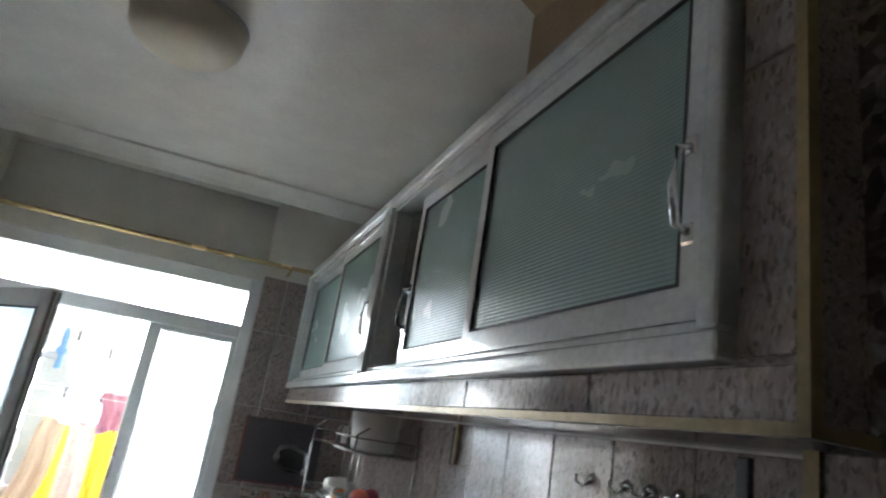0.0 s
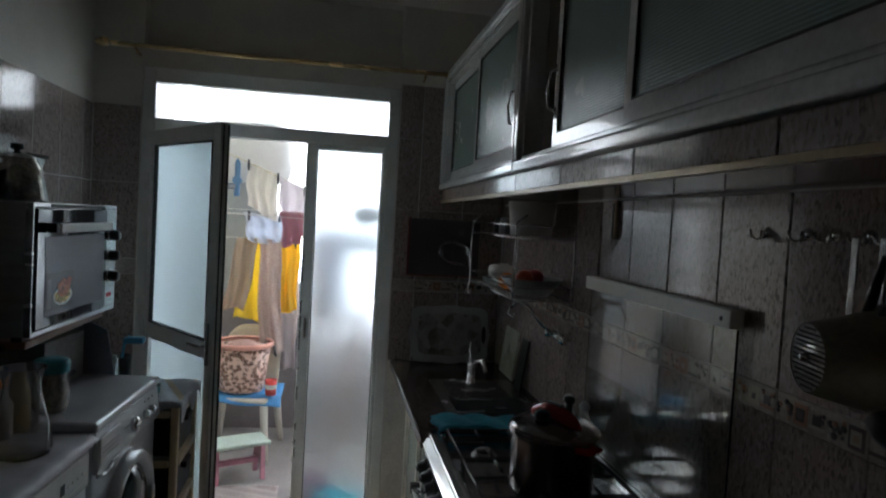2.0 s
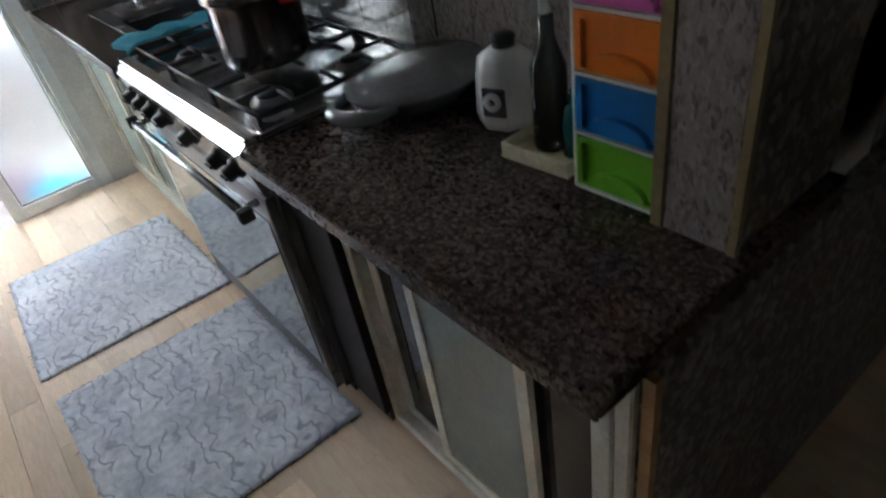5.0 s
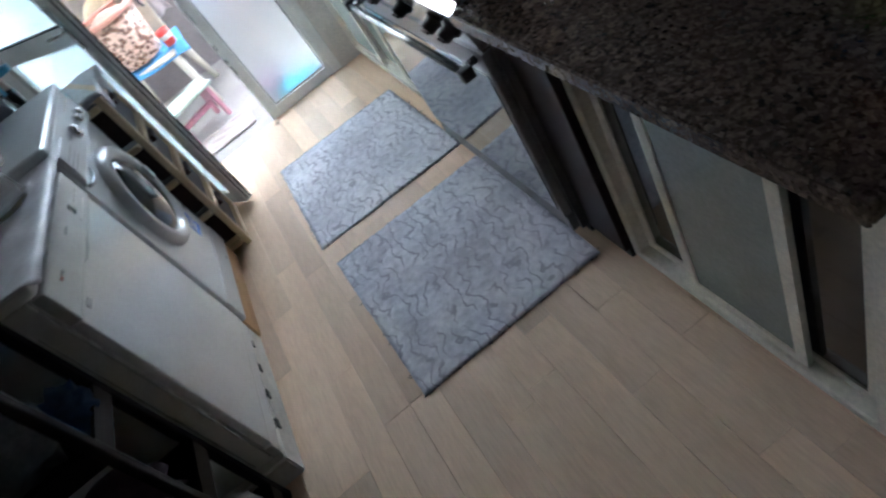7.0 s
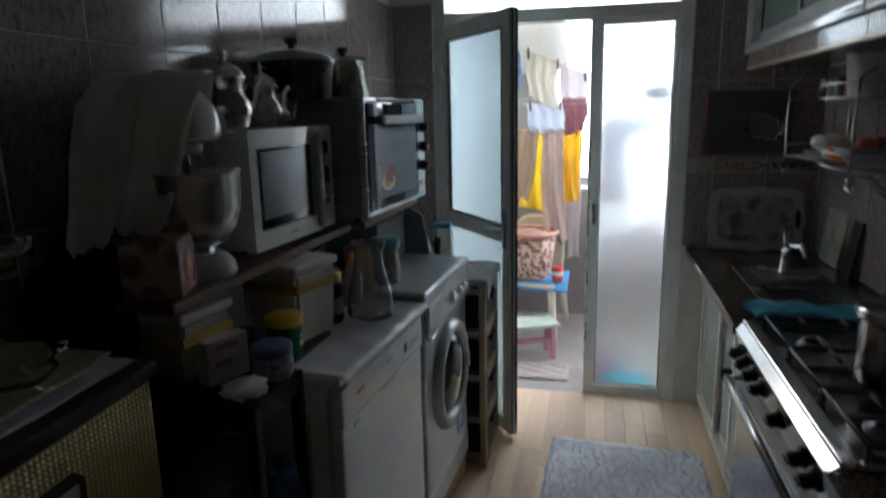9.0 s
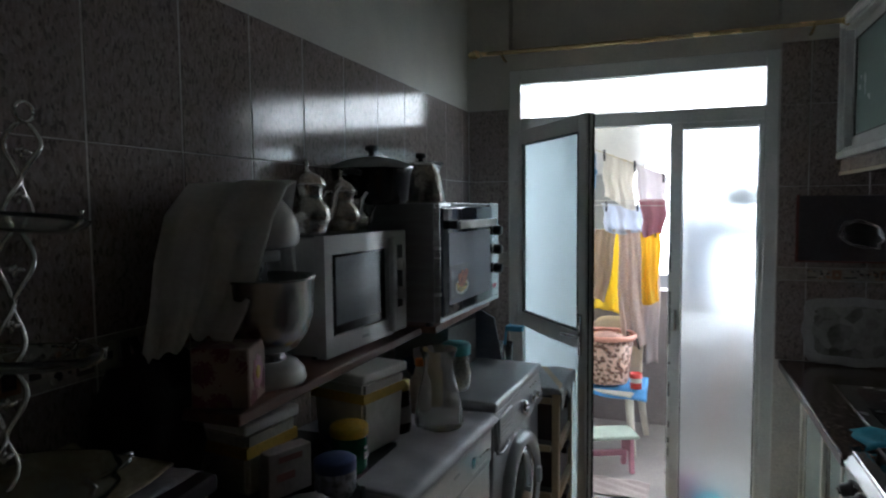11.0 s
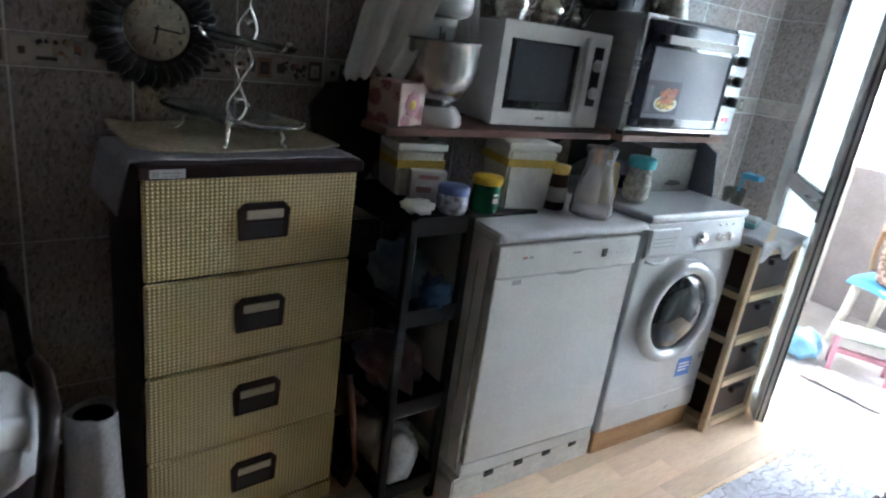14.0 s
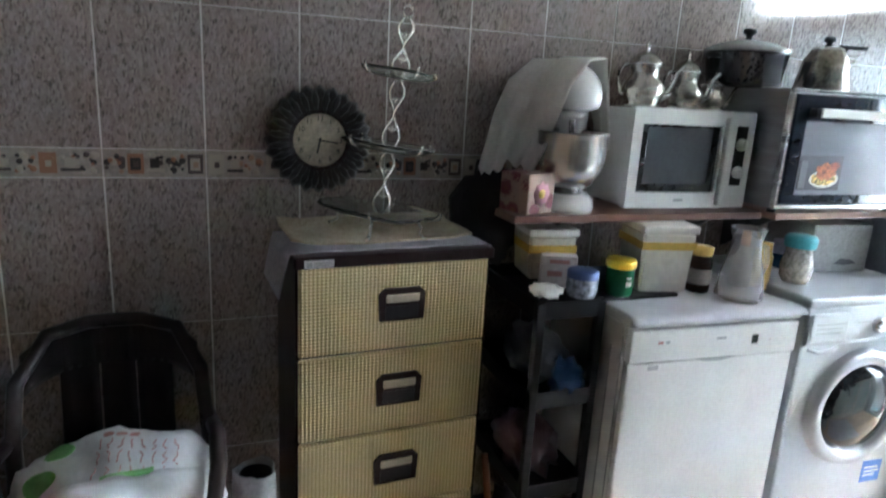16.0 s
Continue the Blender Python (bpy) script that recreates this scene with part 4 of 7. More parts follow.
wa = thing("wall_tap", pose(XR - 0.01, 2.86, 1.22), "chrome swivel wall tap over the worktop", "tap")
for y in (-0.04, 0.04):
    part("rose", tube([(0.0, y, 0), (-0.04, y, 0)], 0.018, 12), CHROME, wa)
part("body", bm_tube(tube([(-0.04, -0.06, 0), (-0.04, 0.06, 0)], 0.016, 12), [(-0.04, 0, 0), (-0.1, 0, 0.04), (-0.16, 0.02, 0.11), (-0.2, 0.05, 0.13), (-0.22, 0.06, 0.1)], 0.009), CHROME, wa)
for y in (-0.075, 0.075):
    part("handwheel", lathe([(0, 0), (0.02, 0.0), (0.022, 0.012), (0, 0.02)], 12), CHROME, wa, at=Matrix.Translation((-0.045, y, 0)) @ pose(0, 0, 0, 90 if y < 0 else -90, 0, 0))

# bottles behind the pot
for i, (x, y, l_) in enumerate(((0.85, 2.52, "white ornamental oil bottle behind the pressure cooker"), (0.87, 2.43, "white ornamental vinegar bottle behind the pressure cooker"))):
    c = thing("oil_bottle", pose(x, y, 0.90), l_, "bottle", "white bottles")
    part("bottle", lathe([(0, 0), (0.034, 0), (0.04, 0.03), (0.036, 0.08), (0.018, 0.12), (0.014, 0.15), (0.02, 0.165), (0.012, 0.18), (0, 0.185)], 18), WHITE, c)
    part("handle", tube([(0.0, -0.016, 0.15), (0.0, -0.05, 0.13), (0, -0.05, 0.08), (0, -0.036, 0.06)], 0.005), WHITE, c)


def hook(y, z, label):
    k = thing("wall_hook", pose(XR - 0.007, y, z), label, "hook", "hooks on the tiles")
    part("plate", lathe([(0, 0), (0.014, 0), (0.012, 0.004), (0, 0.006)], 14), CHROME, k, at=pose(0, 0, 0, 0, -90, 0))
    g = bmesh.new()
    for s in (-1, 1):
        bm_tube(g, [(-0.004, 0, -0.004), (-0.022, s * 0.008, -0.016), (-0.03, s * 0.016, -0.01), (-0.03, s * 0.019, 0.006)], 0.0035, 6)
    part("prong", g, CHROME, k)


for y in (1.72, 1.6, 1.53, 1.45, 1.39, 1.32):
    hook(y, 1.662, "small two-pronged chrome hook stuck on the tiles")
gr = thing("colander", Matrix.Translation((0.80, 1.385, 1.458)) @ pose(0, 0, 0, 0, 0, -13) @ Matrix(((0, 0, 1, 0), (1, 0, 0, 0), (0, 1, 0, 0), (0, 0, 0, 1))) @ Matrix.Diagonal((0.84, 0.84, 1.0, 1)), "dull metal strainer pot with a perforated base hung from a hook", "colander")
# local z points at the wall; the perforated base faces the room
part("pot", lathe([(0.066, 0.0), (0.07, 0.004), (0.078, 0.03), (0.1, 0.105), (0.108, 0.112), (0.112, 0.12), (0.104, 0.118), (0.094, 0.1), (0.07, 0.02)], 36), mat("brown_aluminium", (0.36, 0.32, 0.26), 0.42, metal=0.15, var=0.15), gr)
part("base", lathe([(0, 0.003), (0.068, 0.003), (0.068, 0.006), (0, 0.006)], 32), mat("bright_aluminium", (0.82, 0.81, 0.78), 0.3, metal=0.5), gr)
g = bmesh.new()
for i in range(-6, 7):
    for j in range(-6, 7):
        u, v = i * 0.0095, j * 0.0095
        if u * u + v * v < 0.0038:
            bm_lathe(g, [(0, 0.0012), (0.0028, 0.0012), (0.0028, 0.0028), (0, 0.0028)], 6, u, v)
tagged(part("perforation", g, BLACKP, gr), kind="stuff")
part("boss", lathe([(0, -0.012), (0.008, -0.012), (0.008, 0.003)], 10), CHROME, gr)
part("handle", tube([(0.02, 0.09, 0.1), (0.03, 0.15, 0.115), (0.035, 0.205, 0.13)], [0.011, 0.009, 0.007]), BLACKP, gr)
for i, (y, ln, m_) in enumerate(((1.45, 0.2, STEEL), (1.39, 0.26, STEEL), (1.32, 0.3, BLACKP))):
    l = thing("ladle", pose(XR - 0.035, y, 1.66), "long-handled kitchen ladle hung from a hook", "ladle", "hung utensils")
    part("handle", box(-0.004, 0.0, -0.009, 0.009, -ln, 0.0, 0.002, 1), m_, l)
    part("cup", lathe([(0, -0.03), (0.03, -0.018), (0.04, 0.0), (0.037, 0.0), (0, -0.026)], 16), m_, l, at=pose(-0.03, 0, -ln, 0, 60, 0))
fp = thing("frying_pan", Matrix.Translation((XR - 0.05, 1.24, 1.47)) @ pose(0, 0, 0, 0, -90, 0), "black frying pan hanging on the tiles", "pan")
part("pan", lathe([(0, 0), (0.1, 0), (0.125, 0.035), (0.121, 0.036), (0.098, 0.005), (0, 0.005)], 30), BLACKP, fp)
part("handle", box(0.11, 0.27, -0.012, 0.012, 0.02, 0.032, 0.004), BLACKP, fp)
bo = thing("bottle_opener", pose(XR - 0.012, 2.48, 1.62), "wooden utensil hanging under the soffit", "utensil")
part("plate", box(-0.01, 0.0, -0.018, 0.018, 0.0, 0.13, 0.006), BEIGE, bo)
part("strap", box(-0.014, -0.01, -0.006, 0.006, 0.0, 0.12, 0.002, 1), BLACKP, bo)
so = thing("wall_socket", pose(XR - 0.006, 1.26, 1.325), "cream double wall socket on the tiles", "socket")
part("plate", box(-0.012, 0, -0.045, 0.045, -0.045, 0.045, 0.004), BEIGE, so)
for y in (-0.018, 0.018):
    part("hole", lathe([(0, 0), (0.006, 0), (0.006, 0.002), (0, 0.002)], 10), BLACKP, so, at=Matrix.Translation((-0.012, y, 0)) @ pose(0, 0, 0, 0, -90, 0))
so2 = copy_thing(so, pose(XR - 0.006, 1.14, 1.325))

# near worktop
ld = thing("griddle", pose(0.79, 1.655, 0.872, 0, 0, 12), "large grey oval griddle pan with loop handles on the worktop", "pan")
def oval(a):
    return 1 / math.sqrt((math.cos(a) / 1.0) ** 2 + (math.sin(a) / 0.82) ** 2)
GENAM = mat("grey_cast_enamel", (0.27, 0.28, 0.28), 0.22, metal=0.2, var=0.1, coat=0.3)
part("pan", lathe([(0, 0.0), (0.12, 0.0), (0.15, 0.012), (0.176, 0.042), (0.186, 0.05), (0.186, 0.056), (0.178, 0.057)], 40, wave=oval), GENAM, ld)
part("lid", lathe([(0.179, 0.055), (0.172, 0.061), (0.15, 0.062), (0.13, 0.068), (0.07, 0.078), (0, 0.081)], 40, wave=oval), GENAM, ld)
for s_ in (-1, 1):
    part("handle", tube([(s_ * 0.165, -0.075, 0.05), (s_ * 0.215, -0.062, 0.052), (s_ * 0.242, -0.03, 0.053), (s_ * 0.246, 0.0, 0.053), (s_ * 0.242, 0.03, 0.053), (s_ * 0.215, 0.062, 0.052), (s_ * 0.165, 0.075, 0.05)], [0.012, 0.014, 0.016, 0.017, 0.016, 0.014, 0.012], 10), GENAM, ld)
ju = thing("juicer", pose(0.815, 1.395, 0.872, 0, 0, 20), "small white electric chopper with a grey dial on the worktop", "chopper")
part("body", lathe([(0, 0), (0.062, 0), (0.066, 0.02), (0.06, 0.1), (0.052, 0.135), (0.03, 0.15), (0, 0.152)], 8), WHITE, ju, at=pose(0, 0, 0, 0, 0, 22.5))
part("collar", lathe([(0, 0.15), (0.022, 0.15), (0.024, 0.17), (0.018, 0.175), (0, 0.175)], 16), BLACKP, ju)
dl = part("dial_plate", box(-0.064, -0.057, -0.025, 0.025, 0.03, 0.09, 0.003, 1), mat("dark_label", (0.1, 0.09, 0.1), 0.4), ju)
part("dial", lathe([(0.008, 0), (0.018, 0.0), (0.018, 0.008), (0.008, 0.008)], 18), WHITEP, dl, at=Matrix.Translation((-0.064, 0, 0.065)) @ pose(0, 0, 0, 0, -90, 0))
ty = thing("soap_tray", pose(0.755, 1.225, 0.872, 0, 0, 4), "cream plastic tray with dark bottles on the worktop", "tray")
part("tray", bm_box(bm_box(bm_box(bm_box(box(-0.055, 0.055, -0.075, 0.075, 0, 0.006), -0.055, -0.049, -0.075, 0.075, 0.006, 0.03, 0.002, 1), 0.049, 0.055, -0.075, 0.075, 0.006, 0.03, 0.002, 1), -0.049, 0.049, -0.075, -0.069, 0.006, 0.03, 0.002, 1), -0.049, 0.049, 0.069, 0.075, 0.006, 0.03, 0.002, 1), mat("cream_plastic", (0.66, 0.6, 0.42), 0.4), ty)
bt = thing("oil_bottle", pose(0.77, 1.24, 0.879), "tall dark glass bottle with a pale pourer in a tray", "bottle")
part("bottle", lathe([(0, 0), (0.03, 0), (0.032, 0.01), (0.032, 0.15), (0.014, 0.2), (0.012, 0.24), (0, 0.24)], 18), mat("dark_bottle_glass", (0.02, 0.024, 0.018), 0.08), bt)
part("pourer", tube([(0, 0, 0.24), (0, 0.005, 0.26), (-0.01, 0.01, 0.3)], [0.011, 0.007, 0.004]), WHITEP, bt)
bt = thing("soap_bottle", pose(0.775, 1.185, 0.879), "short dark green bottle in a cream tray", "bottle")
part("bottle", lathe([(0, 0), (0.024, 0), (0.026, 0.06), (0.02, 0.09), (0.01, 0.1), (0.01, 0.12), (0, 0.12)], 16), mat("green_bottle", (0.01, 0.09, 0.08), 0.12), bt)

# rainbow drawer tower
dt = thing("drawer_tower", pose(0.705, 0.962, 0.872, 0, 0, 1.5), "small four-drawer tower in pink, orange, blue and green plastic", "drawers")
DW, DH = 0.165, 0.098
part("frame", bm_box(bm_box(bm_box(box(0, 0.22, 0, 0.005, 0, 4 * DH + 0.012), 0, 0.22, DW - 0.005, DW, 0, 4 * DH + 0.012), 0.21, 0.22, 0.005, DW - 0.005, 0, 4 * DH + 0.012), -0.006, 0.22, -0.004, DW + 0.004, 4 * DH + 0.012, 4 * DH + 0.022, 0.003, 1), WHITEP, dt)
for i, (c_, l_) in enumerate((((0.22, 0.55, 0.03), "lime green drawer"), ((0.02, 0.2, 0.52), "blue drawer"), ((0.85, 0.24, 0.02), "orange drawer"), ((0.62, 0.12, 0.42), "pink drawer"))):
    z = i * DH
    part("shelf_strip", box(-0.002, 0.21, 0.005, DW - 0.005, z, z + 0.006), WHITEP, dt)
    b = bm_box(bmesh.new(), 0.008, 0.012, 0.007, DW - 0.007, z + 0.008, z + DH - 0.003)
    for q in ((0, 0.012, 0.007, 0.018, z + 0.008, z + DH - 0.003), (0, 0.012, DW - 0.018, DW - 0.007, z + 0.008, z + DH - 0.003), (0, 0.012, 0.018, DW - 0.018, z + DH - 0.014, z + DH - 0.003), (0, 0.012, 0.018, DW - 0.018, z + 0.008, z + 0.014)):
        bm_box(b, *q)
    m_ = mat("drawer_colour", c_, 0.3, var=0.04)
    d_ = part("drawer", b, m_, dt, l_)
    part("pull", prism([(DW / 2 + 0.055 * math.cos(math.pi * k / 10), z + 0.012 + 0.03 * math.sin(math.pi * k / 10)) for k in range(11)], "x", -0.004, 0.008), m_, d_)
cp = solid("cup", lathe([(0, 0), (0.036, 0), (0.042, 0.078), (0.039, 0.078), (0.033, 0.005), (0, 0.005)], 32, wave=lambda a: (abs(math.cos(a)) ** 8 + abs(math.sin(a)) ** 8) ** -0.125), mat("green_cup", (0.25, 0.52, 0.22), 0.35), pose(0.76, 1.01, 0.872 + 4 * DH + 0.0225), "pale green plastic cup on the drawer tower", "cup")
sp_ = solid("spoon", bm_tube(tube([(0.0, 0, 0.0), (0.0, 0.08, 0.006)], 0.004, 6), [(0, 0.08, 0.006), (0, 0.095, 0.006), (0, 0.11, 0.005)], [0.005, 0.016, 0.004], 8), BLACKP, pose(0.76, 1.07, 0.872 + 4 * DH + 0.026), "dark spoon lying on the drawer tower", "spoon")


# ---- appliance side ----
# dishwasher on a polystyrene base
pl = thing("appliance_base", pose(0, 0, 0), "stained pale polystyrene packing base under the dishwasher", "base")
part("slab", prism([(-1.17, 1.80), (-0.678, 1.80), (-0.66, 2.462), (-1.17, 2.462)], "z", 0, 0.1, 0.006), PALLET, pl)
for i in range(4):
    part("slot", box(-0.02, 0.004, -0.02, 0.02, -0.008, 0.008), BLACKP, pl, at=pose(-0.674 + i * 0.0035, 1.95 + i * 0.135, 0.086, 0, 0, 1.6))

dw = thing("dishwasher", Matrix.Translation((-1.165, 1.855, 0.1)) @ pose(0, 0, 0, 0, 0, -3.5), "white freestanding dishwasher, slightly worn, on a packing base", "dishwasher")
# local x is depth towards the room, y along the wall
D, Wd, H = 0.487, 0.612, 0.862
part("cabinet", box(0, D - 0.03, 0, Wd, 0, H - 0.03, 0.006), WHITE, dw)
part("worktop_lid", box(0, D + 0.004, -0.004, Wd + 0.004, H - 0.032, H, 0.012, 3), WHITE, dw)
part("door_panel", box(D - 0.028, D, 0.006, Wd - 0.006, 0.055, 0.72, 0.008), WHITE, dw, "plain white door")
cpn = part("control_panel", box(D - 0.028, D + 0.006, 0.004, Wd - 0.004, 0.722, 0.825, 0.008), WHITE, dw)
part("display", box(D + 0.006, D + 0.008, 0.432, 0.454, 0.762, 0.79), DARKG, cpn)
# grey piece on the white front paints the shade of a grip recess
part("grip", prism([(0.24, 0.722), (0.27, 0.712), (0.33, 0.71), (0.39, 0.722)], "x", D - 0.01, D + 0.002), ALU_D, cpn, "grey piece for the shade of a grip recess")
part("logo_bar", bm_box(box(D + 0.006, D + 0.0075, 0.30, 0.335, 0.783, 0.790), D + 0.006, D + 0.0075, 0.12, 0.135, 0.78, 0.788), ALU_D, cpn, "plain grey mark")
part("red_mark", box(D + 0.006, D + 0.0075, 0.095, 0.112, 0.78, 0.788), REDP, cpn)
part("button_row", bm_box(bm_box(bm_box(bm_box(box(D + 0.006, D + 0.009, 0.470, 0.482, 0.77, 0.776), D + 0.006, D + 0.009, 0.500, 0.512, 0.77, 0.776), D + 0.006, D + 0.009, 0.530, 0.542, 0.77, 0.776), D + 0.006, D + 0.009, 0.560, 0.572, 0.77, 0.776), D + 0.006, D + 0.0075, 0.43, 0.56, 0.742, 0.748), WHITEP, cpn)
part("sticker", box(D, D + 0.0015, 0.075, 0.11, 0.695, 0.71), mat("grey_sticker", (0.45, 0.45, 0.46), 0.5), dw)
part("kick_plate", box(D - 0.045, D - 0.006, 0.004, Wd - 0.004, 0.0, 0.05, 0.006), WHITE, dw)
part("side_seam", bm_box(box(D - 0.034, D - 0.03, -0.002, 0.001, 0.02, 0.8), D - 0.09, D - 0.085, -0.002, 0.001, 0.02, 0.75), ALU_D, dw)
solid("plastic_cover", sheet(24, 30, lambda u, v: (-1.16 + 0.512 * u + 0.035 * v, 1.815 + 0.625 * v, 0.9655 + 0.004 * math.sin(15 * v + 6 * u) ** 2 - 0.016 * max(0, (u - 0.955) / 0.045)), 0.002), mat("grey_plastic_cover", (0.60, 0.59, 0.62), 0.35, var=0.07, scale=9, fine=25), pose(0, 0, 0.001), "crinkled clear-grey plastic cover on the dishwasher", "cover")

# washing machine on a board
bd = thing("wood_board", pose(0, 0, 0), "raw wooden board under the washing machine", "board")
part("board", prism([(-1.16, 2.47), (-0.655, 2.47), (-0.625, 3.05), (-1.16, 3.05)], "z", 0, 0.11, 0.004), WOOD, bd)
wm = thing("washing_machine", Matrix.Translation((-1.17, 2.485, 0.11)) @ pose(0, 0, 0, 0, 0, -2.8), "silver front-loading washing machine with a round dark door", "washing machine")
D, Wd, H = 0.532, 0.572, 0.885
part("cabinet", box(0, D, 0, Wd, 0.0, H - 0.03, 0.01), SILVER, wm)
part("top_plate", box(0, D + 0.012, -0.003, Wd + 0.003, H - 0.032, H, 0.012, 3), SILVER, wm)
pn = part("control_panel", prism([(D, 0.725), (D + 0.008, 0.725), (D + 0.018, 0.74), (D + 0.005, 0.85), (D, 0.85)], "y", 0.004, Wd - 0.004, 0.002), SILVER, wm)
part("soap_drawer", box(D + 0.008, D + 0.019, 0.012, 0.165, 0.738, 0.835, 0.006), SILVER, pn)
part("print_lines", bm_box(bm_box(bm_box(box(D + 0.0185, D + 0.020, 0.03, 0.15, 0.80, 0.803), D + 0.0185, D + 0.020, 0.03, 0.14, 0.785, 0.788), D + 0.0185, D + 0.020, 0.03, 0.15, 0.77, 0.773), D + 0.0185, D + 0.020, 0.20, 0.26, 0.80, 0.803), ALU_D, pn, "small grey print")
for y, r in ((0.30, 0.027), (0.41, 0.017), (0.47, 0.017)):
    k = part("knob", lathe([(0, 0), (r, 0), (r * 0.9, 0.016), (r * 0.6, 0.02), (0, 0.02)], 18), CHROME, pn, at=Matrix.Translation((D + 0.012, y, 0.785)) @ pose(0, 0, 0, 0, 84, 0))
    part("pointer", box(-0.003, 0.003, -r * 0.9, r * 0.9, 0.02, 0.026), SILVER, k)
part("lamp_dots", bm_box(bm_box(box(D + 0.012, D + 0.017, 0.40, 0.408, 0.83, 0.836), D + 0.012, D + 0.017, 0.44, 0.448, 0.83, 0.836), D + 0.012, D + 0.017, 0.48, 0.488, 0.83, 0.836), WHITEP, pn)
dr = part("door_ring", lathe([(0.16, 0.012), (0.164, 0.026), (0.178, 0.036), (0.20, 0.034), (0.213, 0.014), (0.215, 0.0)], 48), SILVER, wm, at=Matrix.Translation((D - 0.002, 0.287, 0.485)) @ pose(0, 0, 0, 0, 90, 0))
part("door_glass", lathe([(0, 0.05), (0.085, 0.046), (0.13, 0.034), (0.16, 0.018), (0.163, 0.008)], 40), DARKG, dr, "dark bulging glass")
part("door_catch", box(-0.03, 0.03, 0.142, 0.172, 0.03, 0.048, 0.008), SILVER, dr)
part("lip", tube([(D + 0.001, 0.03, 0.712), (D + 0.006, 0.07, 0.70), (D + 0.006, 0.12, 0.70), (D + 0.001, 0.155, 0.712)], 0.006), SILVER, wm)
part("kick_plate", box(D - 0.01, D + 0.004, 0.004, Wd - 0.004, 0.01, 0.105, 0.004), SILVER, wm)
st = part("energy_sticker", box(D, D + 0.0015, 0.40, 0.49, 0.17, 0.255), mat("blue_sticker", (0.10, 0.22, 0.62), 0.4), wm, "blue sticker")
part("sticker_lines", bm_box(bm_box(box(D + 0.0015, D + 0.003, 0.41, 0.475, 0.225, 0.231), D + 0.0015, D + 0.003, 0.41, 0.48, 0.21, 0.216), D + 0.0015, D + 0.003, 0.41, 0.465, 0.195, 0.201), WHITEP, st)

# beige drawer tower with cloth
tw = thing("storage_tower", pose(-0.938, 3.065, 0, 0, 0, 0), "tall beige plastic tower with four dark drawers", "drawers")
TD, TW, TH = 0.405, 0.36, 0.865
for x in (0, TD - 0.03):
    for y in (0, TW - 0.03):
        part("post", box(x, x + 0.03, y, y + 0.03, 0, TH, 0.007), BEIGE, tw)
for i in range(5):
    z = 0.02 + i * 0.199
    b = bmesh.new()
    bm_box(b, TD - 0.034, TD + 0.004, 0.03, TW - 0.03, z, z + 0.03, 0.006, 2)
    bm_box(b, 0.03, TD - 0.034, 0.002, 0.022, z, z + 0.024, 0.003, 1)
    bm_box(b, 0.03, TD - 0.034, TW - 0.022, TW - 0.002, z, z + 0.024, 0.003, 1)
    part("shelf_frame", b, BEIGE, tw)
for i in range(4):
    z = 0.056 + i * 0.199
    d_ = part("drawer", box(0.04, TD - 0.012, 0.036, TW - 0.036, z, z + 0.152, 0.008), BROWNP, tw, "dark translucent drawer")
    part("pull", box(TD - 0.014, TD + 0.010, 0.13, 0.23, z + 0.115, z + 0.14, 0.006), BROWNP, d_)
part("top", box(-0.005, TD + 0.005, -0.005, TW + 0.005, TH - 0.01, TH + 0.015, 0.008), BEIGE, tw)
def tower_cloth(u, v):
    x, y = -0.03 + 0.50 * u, -0.03 + 0.42 * v
    ex, ey = max(0, x - 0.415), max(0, -y - 0.004) + max(0, y - 0.365)
    z = TH + 0.017 + 0.003 * math.sin(25 * u + 9 * v)
    return (min(x, 0.418), min(max(y, -0.008), 0.372), z - ex * (1.1 + 0.5 * math.sin(14 * v)) - ey * (1 + 0.3 * math.sin(12 * u)))
part_cloth = solid("cover_cloth", sheet(28, 28, tower_cloth), mat("grey_oilcloth", (0.42, 0.43, 0.45), 0.4, var=0.2), pose(-0.938, 3.065, 0), "grey oilcloth draped over the storage tower", "cloth")
sd = thing("soap_dish", pose(-0.70, 3.2, 0.886, 0, 0, 15), "pale turquoise soap dish on the storage tower", "dish")
part("dish", box(-0.06, 0.06, -0.045, 0.045, 0, 0.025, 0.01, 3), mat("turquoise_plastic", (0.25, 0.55, 0.58), 0.35), sd)
part("lid", box(-0.062, 0.062, -0.047, 0.047, 0.026, 0.045, 0.012, 3), mat("pale_plastic", (0.6, 0.72, 0.72), 0.35), sd)
brush = thing("dish_brush", pose(-0.83, 3.31, 0.886), "clear cup with a blue brush on the storage tower", "cup")
part("cup", lathe([(0, 0), (0.04, 0), (0.048, 0.12), (0.045, 0.12), (0.037, 0.005), (0, 0.005)], 18), CLEAR, brush)
part("brush", bm_box(tube([(0, 0, 0.01), (0.01, 0.02, 0.16), (0.03, 0.03, 0.2)], 0.006), 0.01, 0.09, 0.0, 0.05, 0.17, 0.195, 0.006), mat("blue_plastic", (0.08, 0.35, 0.55), 0.4), brush)

# brown shelf boards on brackets
sh = thing("wall_shelf", pose(0, 0, 1.2), "brown wooden wall shelf holding kitchen machines", "shelf")
part("board", box(XL + 0.006, -0.885, 1.53, 2.47, 0, 0.024, 0.003, 1), SHELFM, sh)
part("board", box(XL + 0.006, -0.835, 2.475, 3.11, 0.004, 0.028, 0.003, 1), mat("lighter_board", (0.34, 0.20, 0.15), 0.45, stretch=(8, 1, 8)), sh, "lighter brown board")
